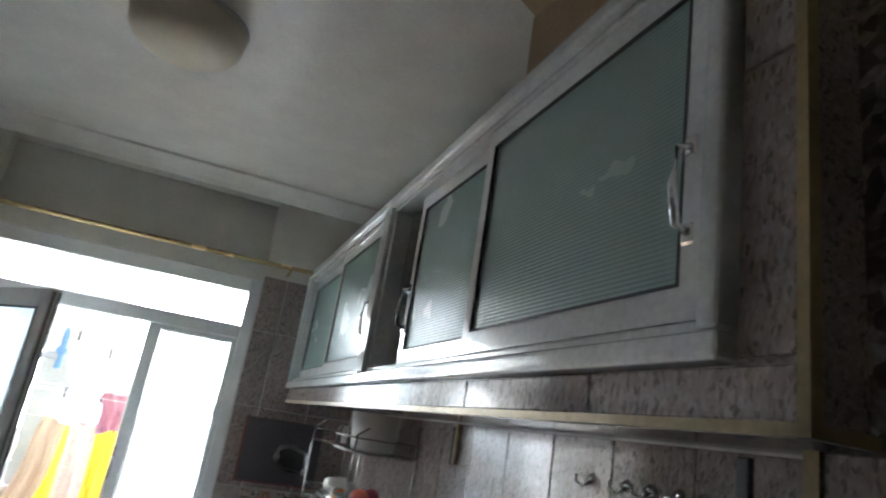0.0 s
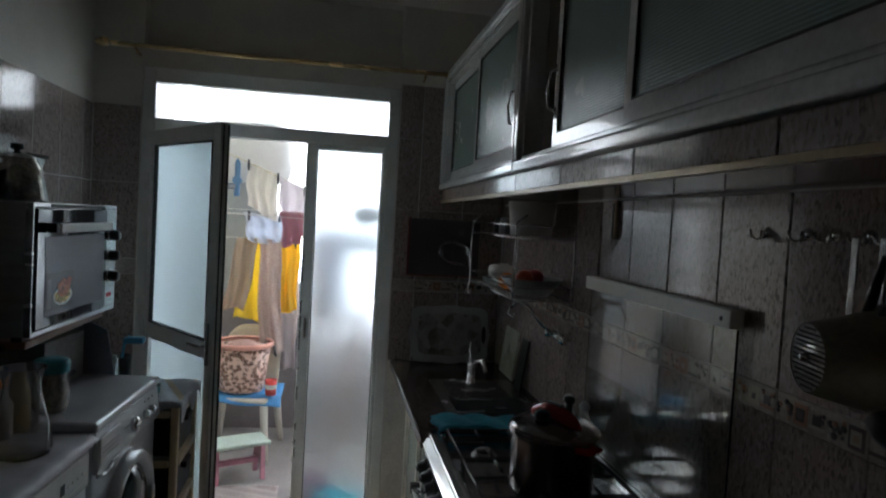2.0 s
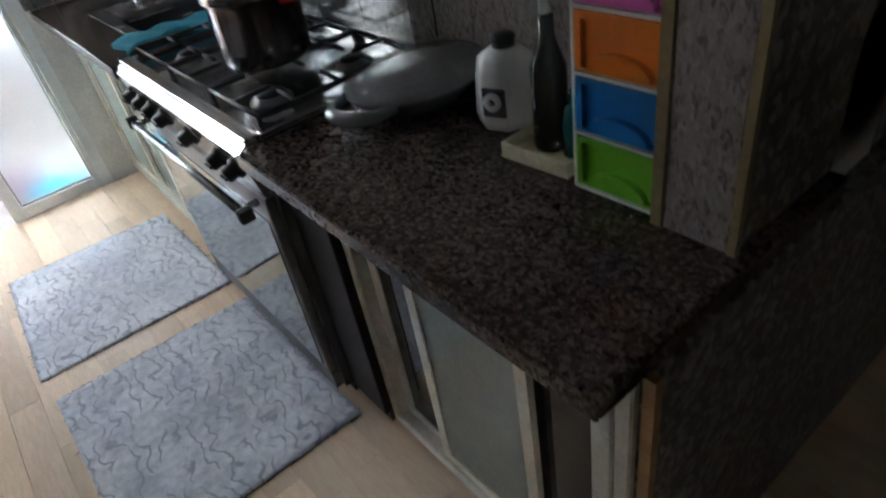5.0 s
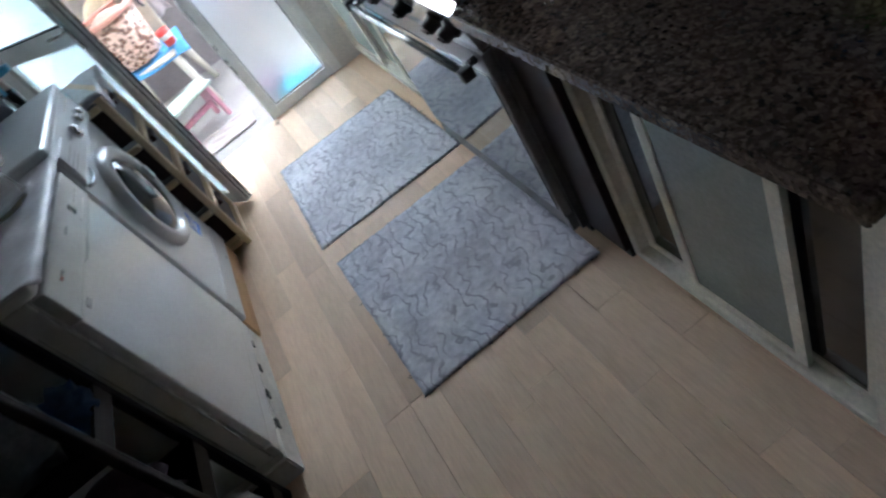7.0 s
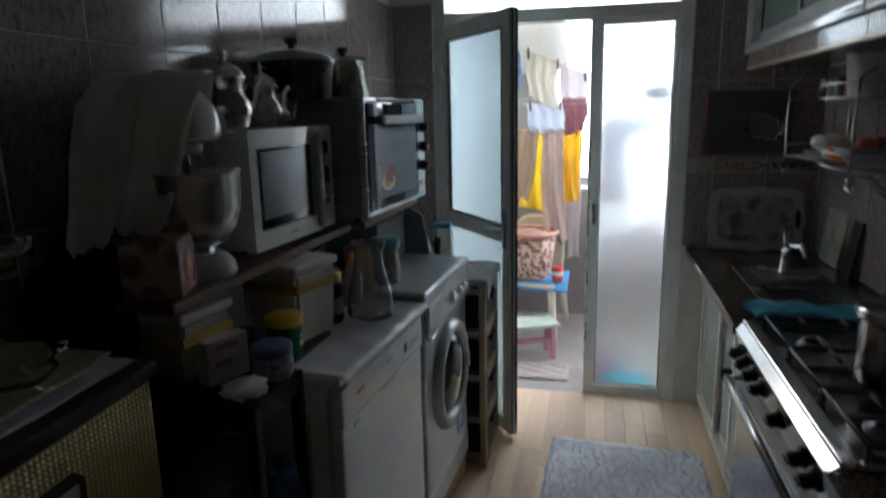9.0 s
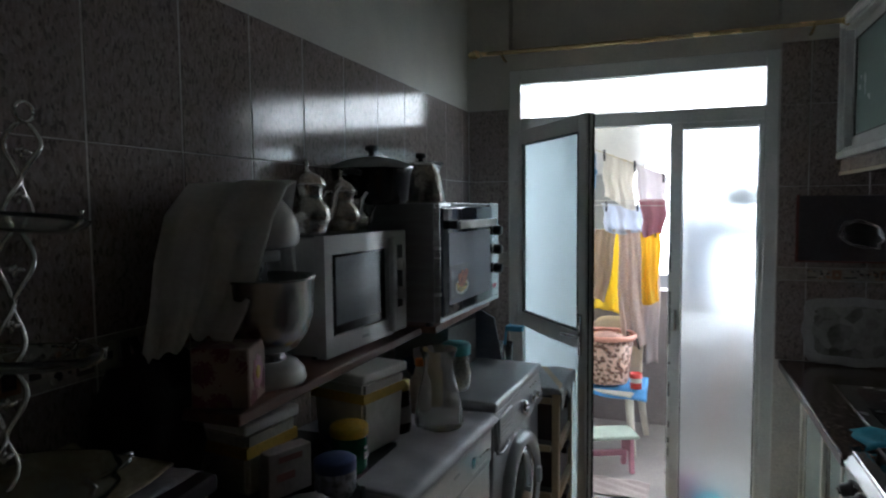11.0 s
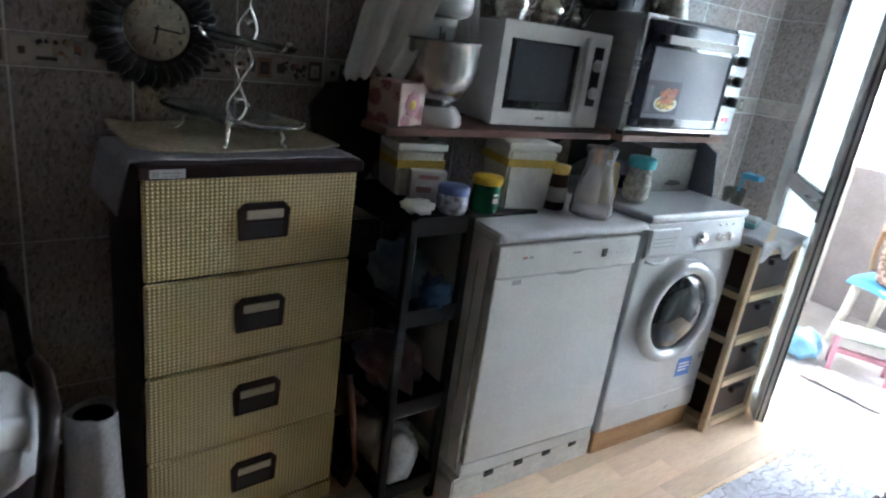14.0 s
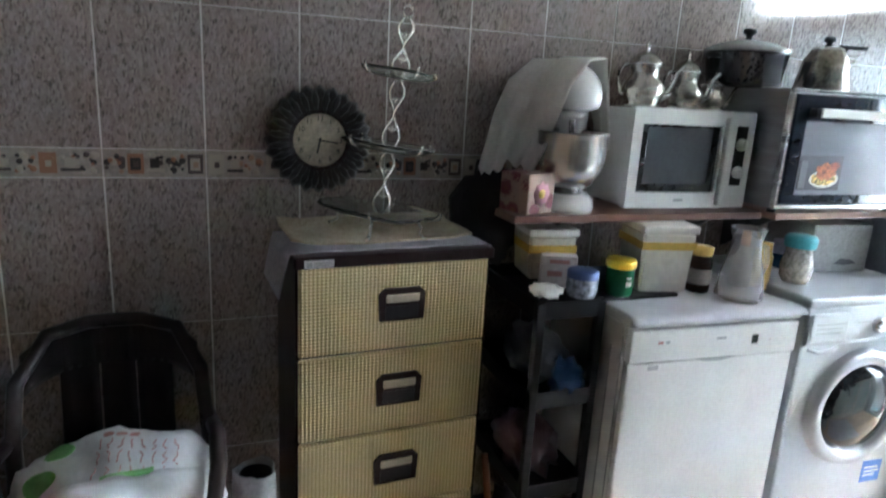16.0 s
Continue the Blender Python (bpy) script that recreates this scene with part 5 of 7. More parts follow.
for y in (1.72, 2.3, 2.6, 3.08):
    part("bracket", prism([(XL + 0.006, 0.0), (-0.95, 0.0), (-0.96, -0.02), (XL + 0.03, -0.16), (XL + 0.006, -0.17)], "y", y, y + 0.012), IRON, sh)
ZS = 1.225


# ---- things on the shelf ----
mx = thing("stand_mixer", pose(-1.0, 1.758, ZS, 0, 0, -30), "white stand mixer with a steel bowl", "mixer")


def rounded(w, d):
    return lambda a: 1 / (abs(math.cos(a) / w) ** 3 + abs(math.sin(a) / d) ** 3) ** (1 / 3)


def mixer_head():
    """A hood with a flat underside, domed on top and rounded at the nose."""
    bm = bmesh.new()
    rings = []
    for k in range(15):
        t = k / 14
        x = -0.17 + 0.29 * t
        w = 0.078 * (1 - abs(2 * t - 1) ** 3.2) ** 0.5 + 0.004
        top, low = 0.325 + 0.115 * (1 - abs(2 * t - 0.9) ** 3 / 1.4) ** 0.6 * (w / 0.082) ** 0.4, 0.300 + 0.012 * abs(2 * t - 1) ** 3
        ring_ = []
        for j in range(20):
            a = 2 * math.pi * j / 20
            c, q = math.cos(a), math.sin(a)
            y = w * (abs(c) ** 0.75) * (1 if c >= 0 else -1) * (1 - 0.22 * max(0, q) ** 2)
            z = low + (top - low) * (0.35 + 0.65 * max(0, q) ** 0.9) if q >= 0 else low + (top - low) * 0.35 * (1 - abs(q) ** 0.5)
            ring_.append(bm.verts.new((x, y, z)))
        rings.append(ring_)
    for p, q in zip(rings, rings[1:]):
        for j in range(20):
            f = bm.faces.new([p[j], p[(j + 1) % 20], q[(j + 1) % 20], q[j]])
            f.smooth = True
    bm.faces.new(rings[0][::-1])
    bm.faces.new(rings[-1])
    return bm


part("foot", lathe([(0, 0), (0.086, 0), (0.090, 0.010), (0.086, 0.032), (0.074, 0.048), (0.05, 0.056), (0, 0.058)], 36, wave=rounded(1.2, 1.0)), WHITE, mx, at=pose(0.0, 0, 0))
part("column", lathe([(0.062, 0.03), (0.055, 0.1), (0.05, 0.2), (0.055, 0.31)], 24), WHITE, mx, at=pose(-0.125, 0, 0))
part("head", mixer_head(), WHITE, mx)
part("collar", lathe([(0, 0.278), (0.034, 0.278), (0.038, 0.284), (0.038, 0.300), (0, 0.302)], 22, 0.03, 0), WHITEP, mx)
part("shaft", lathe([(0, 0.16), (0.009, 0.16), (0.009, 0.28)], 12, 0.03, 0), STEEL, mx)
bw = part("bowl", lathe([(0, 0.068), (0.05, 0.068), (0.078, 0.082), (0.102, 0.115), (0.114, 0.16), (0.117, 0.236), (0.121, 0.240), (0.119, 0.243), (0.113, 0.238), (0.11, 0.16), (0.09, 0.11), (0.05, 0.076), (0, 0.074)], 40, 0.02, 0), mat("bowl_steel", (0.48, 0.47, 0.46), 0.24, metal=1.0, var=0.08, stretch=(1, 1, 14)), mx, "brushed steel bowl")
part("bowl_foot", lathe([(0.054, 0.054), (0.046, 0.06), (0.044, 0.07)], 24, 0.02, 0), STEEL, bw)


SPINE = [Vector(p) for p in ((-0.035, -0.205, 0.115), (-0.015, -0.182, 0.20), (-0.005, -0.16, 0.29), (0.0, -0.125, 0.385), (0.0, -0.06, 0.452), (-0.005, 0.03, 0.46), (-0.025, 0.095, 0.38), (-0.01, 0.115, 0.26), (0.01, 0.125, 0.19))]
HALF = (0.078, 0.090, 0.100, 0.106, 0.106, 0.085, 0.055, 0.035, 0.022)


def mixer_cloth(u, v):
    """A hem hanging by the near side, up over the back of the head and down beyond; u runs across."""
    k = min(int(v * 8), 7)
    f = v * 8 - k
    p, h = SPINE[k].lerp(SPINE[k + 1], f), HALF[k] * (1 - f) + HALF[k + 1] * f
    e = 2 * u - 1
    q = max(0.0, 1 - v * 1.5)
    w = Vector((0.53 + 0.3 * min(1, v * 1.4), 0.85 - 0.75 * min(1, v * 1.4), 0)).normalized()
    n = Vector((0.85, -0.53, 0.1))
    r = (0.011 * math.sin(5.5 * e + 2.0 + 3 * v) + 0.007 * math.sin(13 * e + 6 * v)) * (0.25 + q)
    return p + w * (h * e) + n * r + Vector((0, 0, (0.022 * math.sin(3.2 * e + 0.6) + 0.012 * math.sin(11 * e)) * q))


solid("mixer_cover", sheet(30, 48, mixer_cloth, 0.002), WHITEC, pose(-1.0, 1.758, ZS), "white cloth thrown over the back of the stand mixer", "cloth")
fb_ = thing("tissue_box", pose(-0.965, 1.605, ZS, 0, 0, 20), "square box printed with pink and yellow flowers on the shelf", "box")
fm = spots("flower_print", (0.44, 0.30, 0.24), (0.22, 0.06, 0.08), 18)
part("carton", box(-0.058, 0.058, -0.058, 0.058, 0, 0.12, 0.003, 1), fm, fb_)
part("flower", lathe([(0, 0), (0.034, 0.0), (0.034, 0.0012), (0, 0.0012)], 18, wave=lambda a: 1 + 0.15 * math.cos(8 * a)), mat("pink_petal", (0.62, 0.30, 0.34), 0.5), fb_, at=Matrix.Translation((0.058, 0.0, 0.06)) @ pose(0, 0, 0, 0, 90, 0))
part("flower_heart", lathe([(0, 0), (0.014, 0.0), (0.014, 0.001), (0, 0.001)], 14), mat("yellow_heart", (0.75, 0.55, 0.15), 0.5), fb_, at=Matrix.Translation((0.0594, 0.0, 0.06)) @ pose(0, 0, 0, 0, 90, 0))

mw = thing("microwave", pose(-1.18, 1.95, ZS, 0, 0, -3.2), "white microwave oven with a dark window on the shelf", "microwave")
D, Wd, H = 0.25, 0.465, 0.325
part("case", box(0, D - 0.03, 0.004, Wd - 0.004, 0.012, H - 0.004, 0.006), WHITE, mw)
dr = part("door", ring(D - 0.03, D, 0, 0.365, 0.01, H, 0.034, 0.05), WHITE, mw)
part("window", box(D - 0.026, D - 0.006, 0.034, 0.326, 0.063, H - 0.038), DARKG, dr)
part("window_mesh", box(D - 0.006, D - 0.0045, 0.057, 0.300, 0.088, H - 0.058), mat("grey_mesh", (0.05, 0.058, 0.065), 0.2), dr)
part("handle", box(D, D + 0.022, 0.335, 0.36, 0.02, H - 0.02, 0.009, 3), WHITE, dr)
cpn = part("control_panel", box(D - 0.03, D - 0.002, 0.365, Wd, 0.01, H, 0.008), WHITE, mw)
part("dark_strip", box(D - 0.004, D - 0.0005, 0.39, 0.435, 0.085, H - 0.045, 0.002, 1), BLACKP, cpn)
for z in (0.13, 0.22):
    k = part("dial", lathe([(0, 0), (0.02, 0), (0.019, 0.014), (0, 0.016)], 20), WHITEP, cpn, at=Matrix.Translation((D - 0.001, 0.412, z)) @ pose(0, 0, 0, 0, 90, 0))
    part("grip", box(-0.015, 0.015, -0.004, 0.004, 0.014, 0.022, 0.002, 1), WHITEP, k)
part("logo_bar", box(D, D + 0.0012, 0.18, 0.215, 0.032, 0.04), ALU_D, dr)
for x in (0.03, D - 0.06):
    for y in (0.04, Wd - 0.04):
        part("foot", lathe([(0.012, 0), (0.012, 0.013)], 10, x, y), BLACKP, mw)

ov = thing("tabletop_oven", pose(-1.175, 2.437, ZS + 0.004, 0, 0, -2.4), "grey steel tabletop oven with a glass door and black knobs", "oven")
D, Wd, H = 0.375, 0.615, 0.404
part("case", box(0, D - 0.02, 0, Wd, 0.02, H, 0.006), mat("steel_case", (0.34, 0.34, 0.35), 0.38, metal=0.5, stretch=(1, 1, 8)), ov)
fr = part("front_frame", bm_box(bm_box(bm_box(box(D - 0.02, D, 0, Wd, 0.02, 0.036, 0.002, 1), D - 0.02, D, 0, Wd, H - 0.012, H, 0.002, 1), D - 0.02, D, 0, 0.010, 0.036, H - 0.012), D - 0.02, D, 0.515, Wd, 0.036, H - 0.012, 0.002, 1), STEEL, ov, "steel front trim")
OG = mat("oven_glass", (0.022, 0.026, 0.036), 0.04, spec=0.8)
dr = part("door", box(D - 0.012, D + 0.006, 0.012, 0.513, 0.038, H - 0.016, 0.003, 1), OG, ov, "dark mirror-like glass door")
# lighter grey plate: the reflection in the door glass, put into its colour
part("inner_window", box(D + 0.006, D + 0.0072, 0.062, 0.485, 0.07, 0.305), mat("oven_reflection_grey", (0.20, 0.20, 0.225), 0.24, var=0.03, spec=0.3), dr)
part("handle", bm_tube(bm_tube(bm_box(bmesh.new(), D + 0.028, D + 0.040, 0.085, 0.475, 0.318, 0.346, 0.004), [(D + 0.005, 0.095, 0.332), (D + 0.03, 0.095, 0.332)], 0.006), [(D + 0.005, 0.465, 0.332), (D + 0.03, 0.465, 0.332)], 0.006), WHITEP, dr, "pale metal handle bar")
part("handle_cap", box(D + 0.006, D + 0.034, 0.066, 0.090, 0.318, 0.346, 0.004), BLACKP, dr)
pt = part("recipe_sticker", box(D + 0.0072, D + 0.0082, 0.066, 0.245, 0.085, 0.198), mat("dark_sticker", (0.05, 0.045, 0.05), 0.3), dr, "dark sticker with a printed roast dinner")


def printed(cy, cz, ry, rz, x, wob=0.0):
    """A flat printed patch on the oven door."""
    return prism([(cy + ry * math.cos(k * 0.3142) * (1 + wob * math.sin(k * 1.7)), cz + rz * math.sin(k * 0.3142) * (1 + wob * math.cos(k * 2.3))) for k in range(20)], "x", x, x + 0.0005)


part("plate", printed(0.175, 0.122, 0.062, 0.028, D + 0.0082), mat("printed_plate", (0.70, 0.66, 0.55), 0.4), pt)
part("garnish", printed(0.172, 0.122, 0.052, 0.021, D + 0.0087, 0.12), mat("printed_garnish", (0.62, 0.42, 0.12), 0.4, var=0.5, scale=90), pt)
part("roast", printed(0.178, 0.146, 0.042, 0.028, D + 0.0092, 0.18), mat("roast_brown", (0.50, 0.15, 0.05), 0.4, var=0.4, scale=60), pt)
part("roast_leg", printed(0.212, 0.165, 0.02, 0.012, D + 0.0096, 0.1), mat("roast_dark", (0.36, 0.09, 0.04), 0.4, var=0.3, scale=60), pt)
part("side_print", box(D + 0.0082, D + 0.0088, 0.072, 0.098, 0.092, 0.18), mat("printed_grey", (0.14, 0.13, 0.14), 0.4), pt)
for z in (0.147, 0.222, 0.297):
    k = part("knob", lathe([(0, 0), (0.021, 0), (0.02, 0.012), (0.017, 0.03), (0, 0.031)], 18), BLACKP, ov, at=Matrix.Translation((D, 0.563, z)) @ pose(0, 0, 0, 0, 90, 0))
    part("knob_ring", lathe([(0.022, 0.0), (0.027, 0.0), (0.027, 0.002), (0.022, 0.002)], 18), CHROME, k)
part("red_label", bm_box(box(D, D + 0.001, 0.54, 0.556, 0.07, 0.086), D, D + 0.001, 0.564, 0.58, 0.07, 0.086), mat("red_label", (0.6, 0.05, 0.06), 0.4), fr)
part("vent_strip", box(D, D + 0.001, 0.10, 0.50, H - 0.011, H - 0.002), BLACKP, fr)
for x in (0.04, D - 0.06):
    for y in (0.05, Wd - 0.05):
        part("foot", lathe([(0.014, 0), (0.014, 0.021)], 10, x, y), BLACKP, ov)

ZM = ZS + 0.325
ENGR = mat("engraved_steel", (0.60, 0.58, 0.54), 0.24, metal=1, var=0.22, scale=45, fine=140, bump=0.35)


def teapot(m, s, label):
    t = thing("teapot", m, label, "teapot", "metal teapots")
    part("body", lathe([(0, 0), (0.062 * s, 0), (0.066 * s, 0.006 * s), (0.062 * s, 0.014 * s), (0.076 * s, 0.04 * s), (0.078 * s, 0.06 * s), (0.07 * s, 0.085 * s), (0.052 * s, 0.108 * s), (0.05 * s, 0.13 * s), (0.058 * s, 0.15 * s), (0.06 * s, 0.155 * s)], 28), ENGR, t)
    l = part("lid", lathe([(0.061 * s, 0.154 * s), (0.06 * s, 0.16 * s), (0.05 * s, 0.178 * s), (0.028 * s, 0.194 * s), (0.01 * s, 0.202 * s), (0.007 * s, 0.212 * s), (0.010 * s, 0.222 * s), (0.004 * s, 0.235 * s), (0, 0.242 * s)], 24), ENGR, t)
    part("rim_band", lathe([(0.06 * s, 0.150 * s), (0.064 * s, 0.153 * s), (0.064 * s, 0.158 * s), (0.058 * s, 0.160 * s)], 24), CHROME, l)
    part("spout", tube([(0, 0.065 * s, 0.04 * s), (0, 0.098 * s, 0.055 * s), (0, 0.112 * s, 0.09 * s), (0, 0.122 * s, 0.125 * s), (0, 0.145 * s, 0.15 * s), (0, 0.160 * s, 0.152 * s)], [0.02 * s, 0.016 * s, 0.012 * s, 0.010 * s, 0.009 * s, 0.009 * s], 12), CHROME, t)
    part("handle", tube([(0, -0.052 * s, 0.145 * s), (0, -0.078 * s, 0.150 * s), (0, -0.098 * s, 0.125 * s), (0, -0.1 * s, 0.08 * s), (0, -0.085 * s, 0.05 * s), (0, -0.07 * s, 0.045 * s)], 0.008 * s, 8), CHROME, t)
    return t


teapot(pose(-1.04, 2.035, ZM, 0, 0, -18), 0.86, "tall engraved steel teapot standing on the microwave")
teapot(pose(-1.02, 2.185, ZM, 0, 0, -15), 0.76, "round-bellied steel teapot with a curved spout on the microwave")
teapot(pose(-1.04, 2.325, ZM, 0, 0, -25), 0.54, "small steel teapot standing on the microwave")
ZO = ZS + 0.404
bp_ = thing("cooking_pot", pose(-1.045, 2.445, ZO) @ Matrix.Diagonal((0.88, 0.88, 1.12, 1)), "black cooking pot with a pale glass lid on the oven", "pot")
part("pot", lathe([(0, 0), (0.115, 0), (0.135, 0.015), (0.152, 0.1), (0.158, 0.104), (0.15, 0.103), (0.13, 0.02), (0, 0.01)], 36), mat("black_enamel", (0.015, 0.017, 0.022), 0.15, coat=0.4), bp_)
l = part("lid", lathe([(0.158, 0.104), (0.156, 0.112), (0.11, 0.13), (0.05, 0.142), (0, 0.145)], 36), mat("grey_glass_lid", (0.32, 0.34, 0.34), 0.12, coat=0.3), bp_)
part("knob", lathe([(0.012, 0.143), (0.012, 0.155), (0.025, 0.16), (0.025, 0.172), (0, 0.176)], 16), BLACKP, l)
for s in (-1, 1):
    part("side_handle", tube([(-0.03, s * 0.15, 0.088), (-0.02, s * 0.18, 0.092), (0.02, s * 0.18, 0.092), (0.03, s * 0.15, 0.088)], 0.008), BLACKP, bp_)
kt = thing("moka_pot", pose(-1.0, 2.765, ZO, 0, 0, -10) @ Matrix.Scale(1.12, 4), "old steel coffee kettle with a wedge spout on the oven", "kettle")
part("body", lathe([(0, 0), (0.082, 0), (0.084, 0.008), (0.066, 0.1), (0.05, 0.125), (0.048, 0.13)], 12), mat("stained_steel", (0.40, 0.38, 0.34), 0.25, metal=0.9, var=0.35, scale=14), kt)
l = part("lid", lathe([(0.05, 0.128), (0.046, 0.136), (0.015, 0.146), (0, 0.147)], 20), STEEL, kt)
part("knob", lathe([(0.008, 0.146), (0.008, 0.152), (0.018, 0.156), (0.016, 0.17), (0, 0.172)], 14), BLACKP, l)
part("handle", bm_box(bmesh.new(), -0.012, 0.012, 0.035, 0.135, 0.136, 0.149, 0.005), BLACKP, kt)
part("spout", prism([(0.052, 0.07), (0.066, 0.055), (0.112, 0.135), (0.06, 0.138), (0.046, 0.125)], "x", -0.016, 0.016, 0.003), STEEL, kt)
part("side_grip", prism([(-0.078, 0.03), (-0.068, 0.03), (-0.056, 0.085), (-0.06, 0.1), (-0.07, 0.085)], "x", -0.016, 0.016, 0.003), BLACKP, kt)

# ---- things under the shelf, on the dishwasher, washer and trolley ----
ZD, ZW = 0.968, 0.998
mt = solid("tray_mat", box(-0.22, 0.12, -0.145, 0.145, 0, 0.012, 0.004), BLACKP, pose(-0.93, 1.95, ZD, 0, 0, 0), "black tray lying on the dishwasher", "tray")
def tub(m, w, h, c_, label, tape=None):
    t = thing("food_box", m, label, "box", "food boxes")
    bw_ = bmesh.new()
    vs = []
    for z, k in ((0, 0.9), (h, 1.0)):
        vs.append([(sx * w / 2 * k, sy * w / 2 * k, z) for sx, sy in ((-1, -1), (1, -1), (1, 1), (-1, 1))])
    lo, hi = [[bw_.verts.new(p) for p in q] for q in vs]
    bw_.faces.new(lo[::-1]), bw_.faces.new(hi)
    for i in range(4):
        bw_.faces.new([lo[i], lo[(i + 1) % 4], hi[(i + 1) % 4], hi[i]])
    bmesh.ops.bevel(bw_, geom=list(bw_.edges), offset=0.008, segments=2, affect="EDGES")
    part("box", bw_, c_, t)
    part("lid", box(-w / 2 - 0.006, w / 2 + 0.006, -w / 2 - 0.006, w / 2 + 0.006, h - 0.002, h + 0.022, 0.008, 3), WHITEP, t)
    if tape:
        part("tape", box(-w / 2 - 0.001, w / 2 + 0.001, -w / 2 - 0.001, w / 2 + 0.001, h - 0.055, h - 0.03), tape, t, "yellow tape band")
    return t
TAPE = mat("yellow_tape", (0.62, 0.42, 0.08), 0.4)
tub(pose(-0.905, 2.06, ZD + 0.013, 0, 0, -12), 0.178, 0.195, PALLET, "white polystyrene box with yellow tape on the dishwasher", TAPE)
ZT = 1.012
tub(pose(-1.0, 1.70, ZT, 0, 0, -8), 0.155, 0.14, mat("milky_tub", (0.58, 0.55, 0.46), 0.35), "milky plastic tub with a white lid on the black trolley", TAPE)
yt = solid("jar", lathe([(0, 0), (0.045, 0), (0.048, 0.01), (0.048, 0.09), (0.04, 0.1), (0, 0.1)], 20), mat("yellow_jar", (0.62, 0.45, 0.1), 0.35), pose(-1.06, 2.2, ZD + 0.013), "yellowish jar behind the polystyrene box", "jar")
gj = thing("jar", pose(-0.845, 1.89, ZD + 0.013), "green spice jar with a yellow lid on the dishwasher", "jar")
part("jar", lathe([(0, 0), (0.042, 0), (0.045, 0.01), (0.045, 0.08), (0.04, 0.09)], 20), mat("green_glass_jar", (0.02, 0.14, 0.06), 0.2), gj)
part("lid", lathe([(0.046, 0.088), (0.048, 0.092), (0.048, 0.108), (0.044, 0.113), (0, 0.114)], 20), mat("yellow_lid", (0.80, 0.55, 0.03), 0.35), gj)
part("print_bar", bm_box(box(0.0455, 0.0465, -0.01, 0.01, 0.035, 0.05), 0.0455, 0.0465, -0.008, 0.008, 0.058, 0.064), WHITEP, gj)
cj = thing("jar", pose(-0.86, 2.21, ZD), "dark coffee jar with a gold lid on the dishwasher", "jar")
part("jar", lathe([(0, 0), (0.038, 0), (0.04, 0.01), (0.04, 0.11), (0.034, 0.125)], 20), mat("coffee_jar", (0.05, 0.03, 0.025), 0.15), cj)
part("lid", lathe([(0.037, 0.124), (0.038, 0.15), (0, 0.153)], 20), mat("gold_lid", (0.55, 0.38, 0.12), 0.3, metal=0.7), cj)
part("label_band", lathe([(0.0405, 0.03), (0.0405, 0.08)], 20), mat("jar_label", (0.35, 0.3, 0.28), 0.5), cj)
jg = thing("jug", pose(-0.76, 2.29, ZD, 0, 0, 0), "clear plastic jug with a curved handle on the dishwasher", "jug")
CLOUDY = mat("cloudy_plastic", (0.92, 0.92, 0.92), 0.08, var=0.02, trans=0.86, ior=1.08, spec=0.8)
part("jug", lathe([(0, 0.002), (0.07, 0.002), (0.074, 0.012), (0.066, 0.08), (0.046, 0.16), (0.043, 0.19), (0.056, 0.232), (0.052, 0.232), (0.04, 0.19), (0.043, 0.16), (0.062, 0.08), (0.07, 0.014), (0, 0.008)], 32), CLOUDY, jg)
part("handle", tube([(0.0, 0.045, 0.18), (0.0, 0.085, 0.165), (0.0, 0.098, 0.11), (0.0, 0.09, 0.05), (0.0, 0.072, 0.03)], 0.009, 8), CLOUDY, jg)
ob_ = thing("bottle", pose(-0.86, 2.39, ZD), "pale bottle with an orange cap behind the jug", "bottle")
part("bottle", lathe([(0, 0), (0.032, 0), (0.034, 0.01), (0.034, 0.1), (0.02, 0.125), (0.014, 0.15), (0, 0.15)], 18), mat("pale_bottle", (0.62, 0.55, 0.48), 0.2), ob_)
part("cap", lathe([(0.016, 0.15), (0.016, 0.172), (0, 0.173)], 14), mat("orange_cap", (0.75, 0.25, 0.06), 0.4), ob_)
yb = solid("bottle", lathe([(0, 0), (0.03, 0), (0.03, 0.11), (0.024, 0.13), (0.024, 0.16), (0, 0.162)], 16), mat("yellow_bottle", (0.75, 0.5, 0.12), 0.35), pose(-0.84, 2.46, ZD), "yellow bottle standing behind the jug", "bottle")
tj = thing("jar", pose(-0.80, 2.57, ZW), "glass jar with a turquoise lid on the washing machine", "jar")
part("jar", lathe([(0, 0), (0.04, 0), (0.05, 0.02), (0.052, 0.06), (0.042, 0.1), (0.042, 0.125)], 22), mat("jar_glass_full", (0.50, 0.47, 0.42), 0.08, coat=0.5, var=0.3, scale=40), tj)
part("lid", lathe([(0.05, 0.122), (0.052, 0.15), (0.045, 0.16), (0, 0.161)], 22), mat("turquoise_lid", (0.10, 0.42, 0.48), 0.35), tj)
bb_ = solid("bowl", lathe([(0, 0), (0.05, 0), (0.085, 0.06), (0.08, 0.06), (0.046, 0.006), (0, 0.006)], 24), mat("dark_blue_bowl", (0.03, 0.08, 0.16), 0.25), pose(-0.97, 2.70, ZW), "dark blue bowl on the washing machine", "bowl")
gb_ = solid("cup", lathe([(0, 0), (0.035, 0), (0.04, 0.09), (0.037, 0.09), (0.032, 0.004), (0, 0.004)], 20), mat("lilac_cup", (0.42, 0.40, 0.52), 0.3), pose(-0.97, 2.70, ZW + 0.008), "lilac cup standing in the blue bowl", "cup")
ts = thing("cardboard_carton", pose(-0.965, 2.895, ZW, 0, 0, -6), "pale grey carton lying on the washing machine", "carton")
part("carton", box(-0.13, 0.1, -0.16, 0.1, 0, 0.175, 0.004), mat("grey_carton", (0.30, 0.30, 0.29), 0.6, var=0.15), ts)
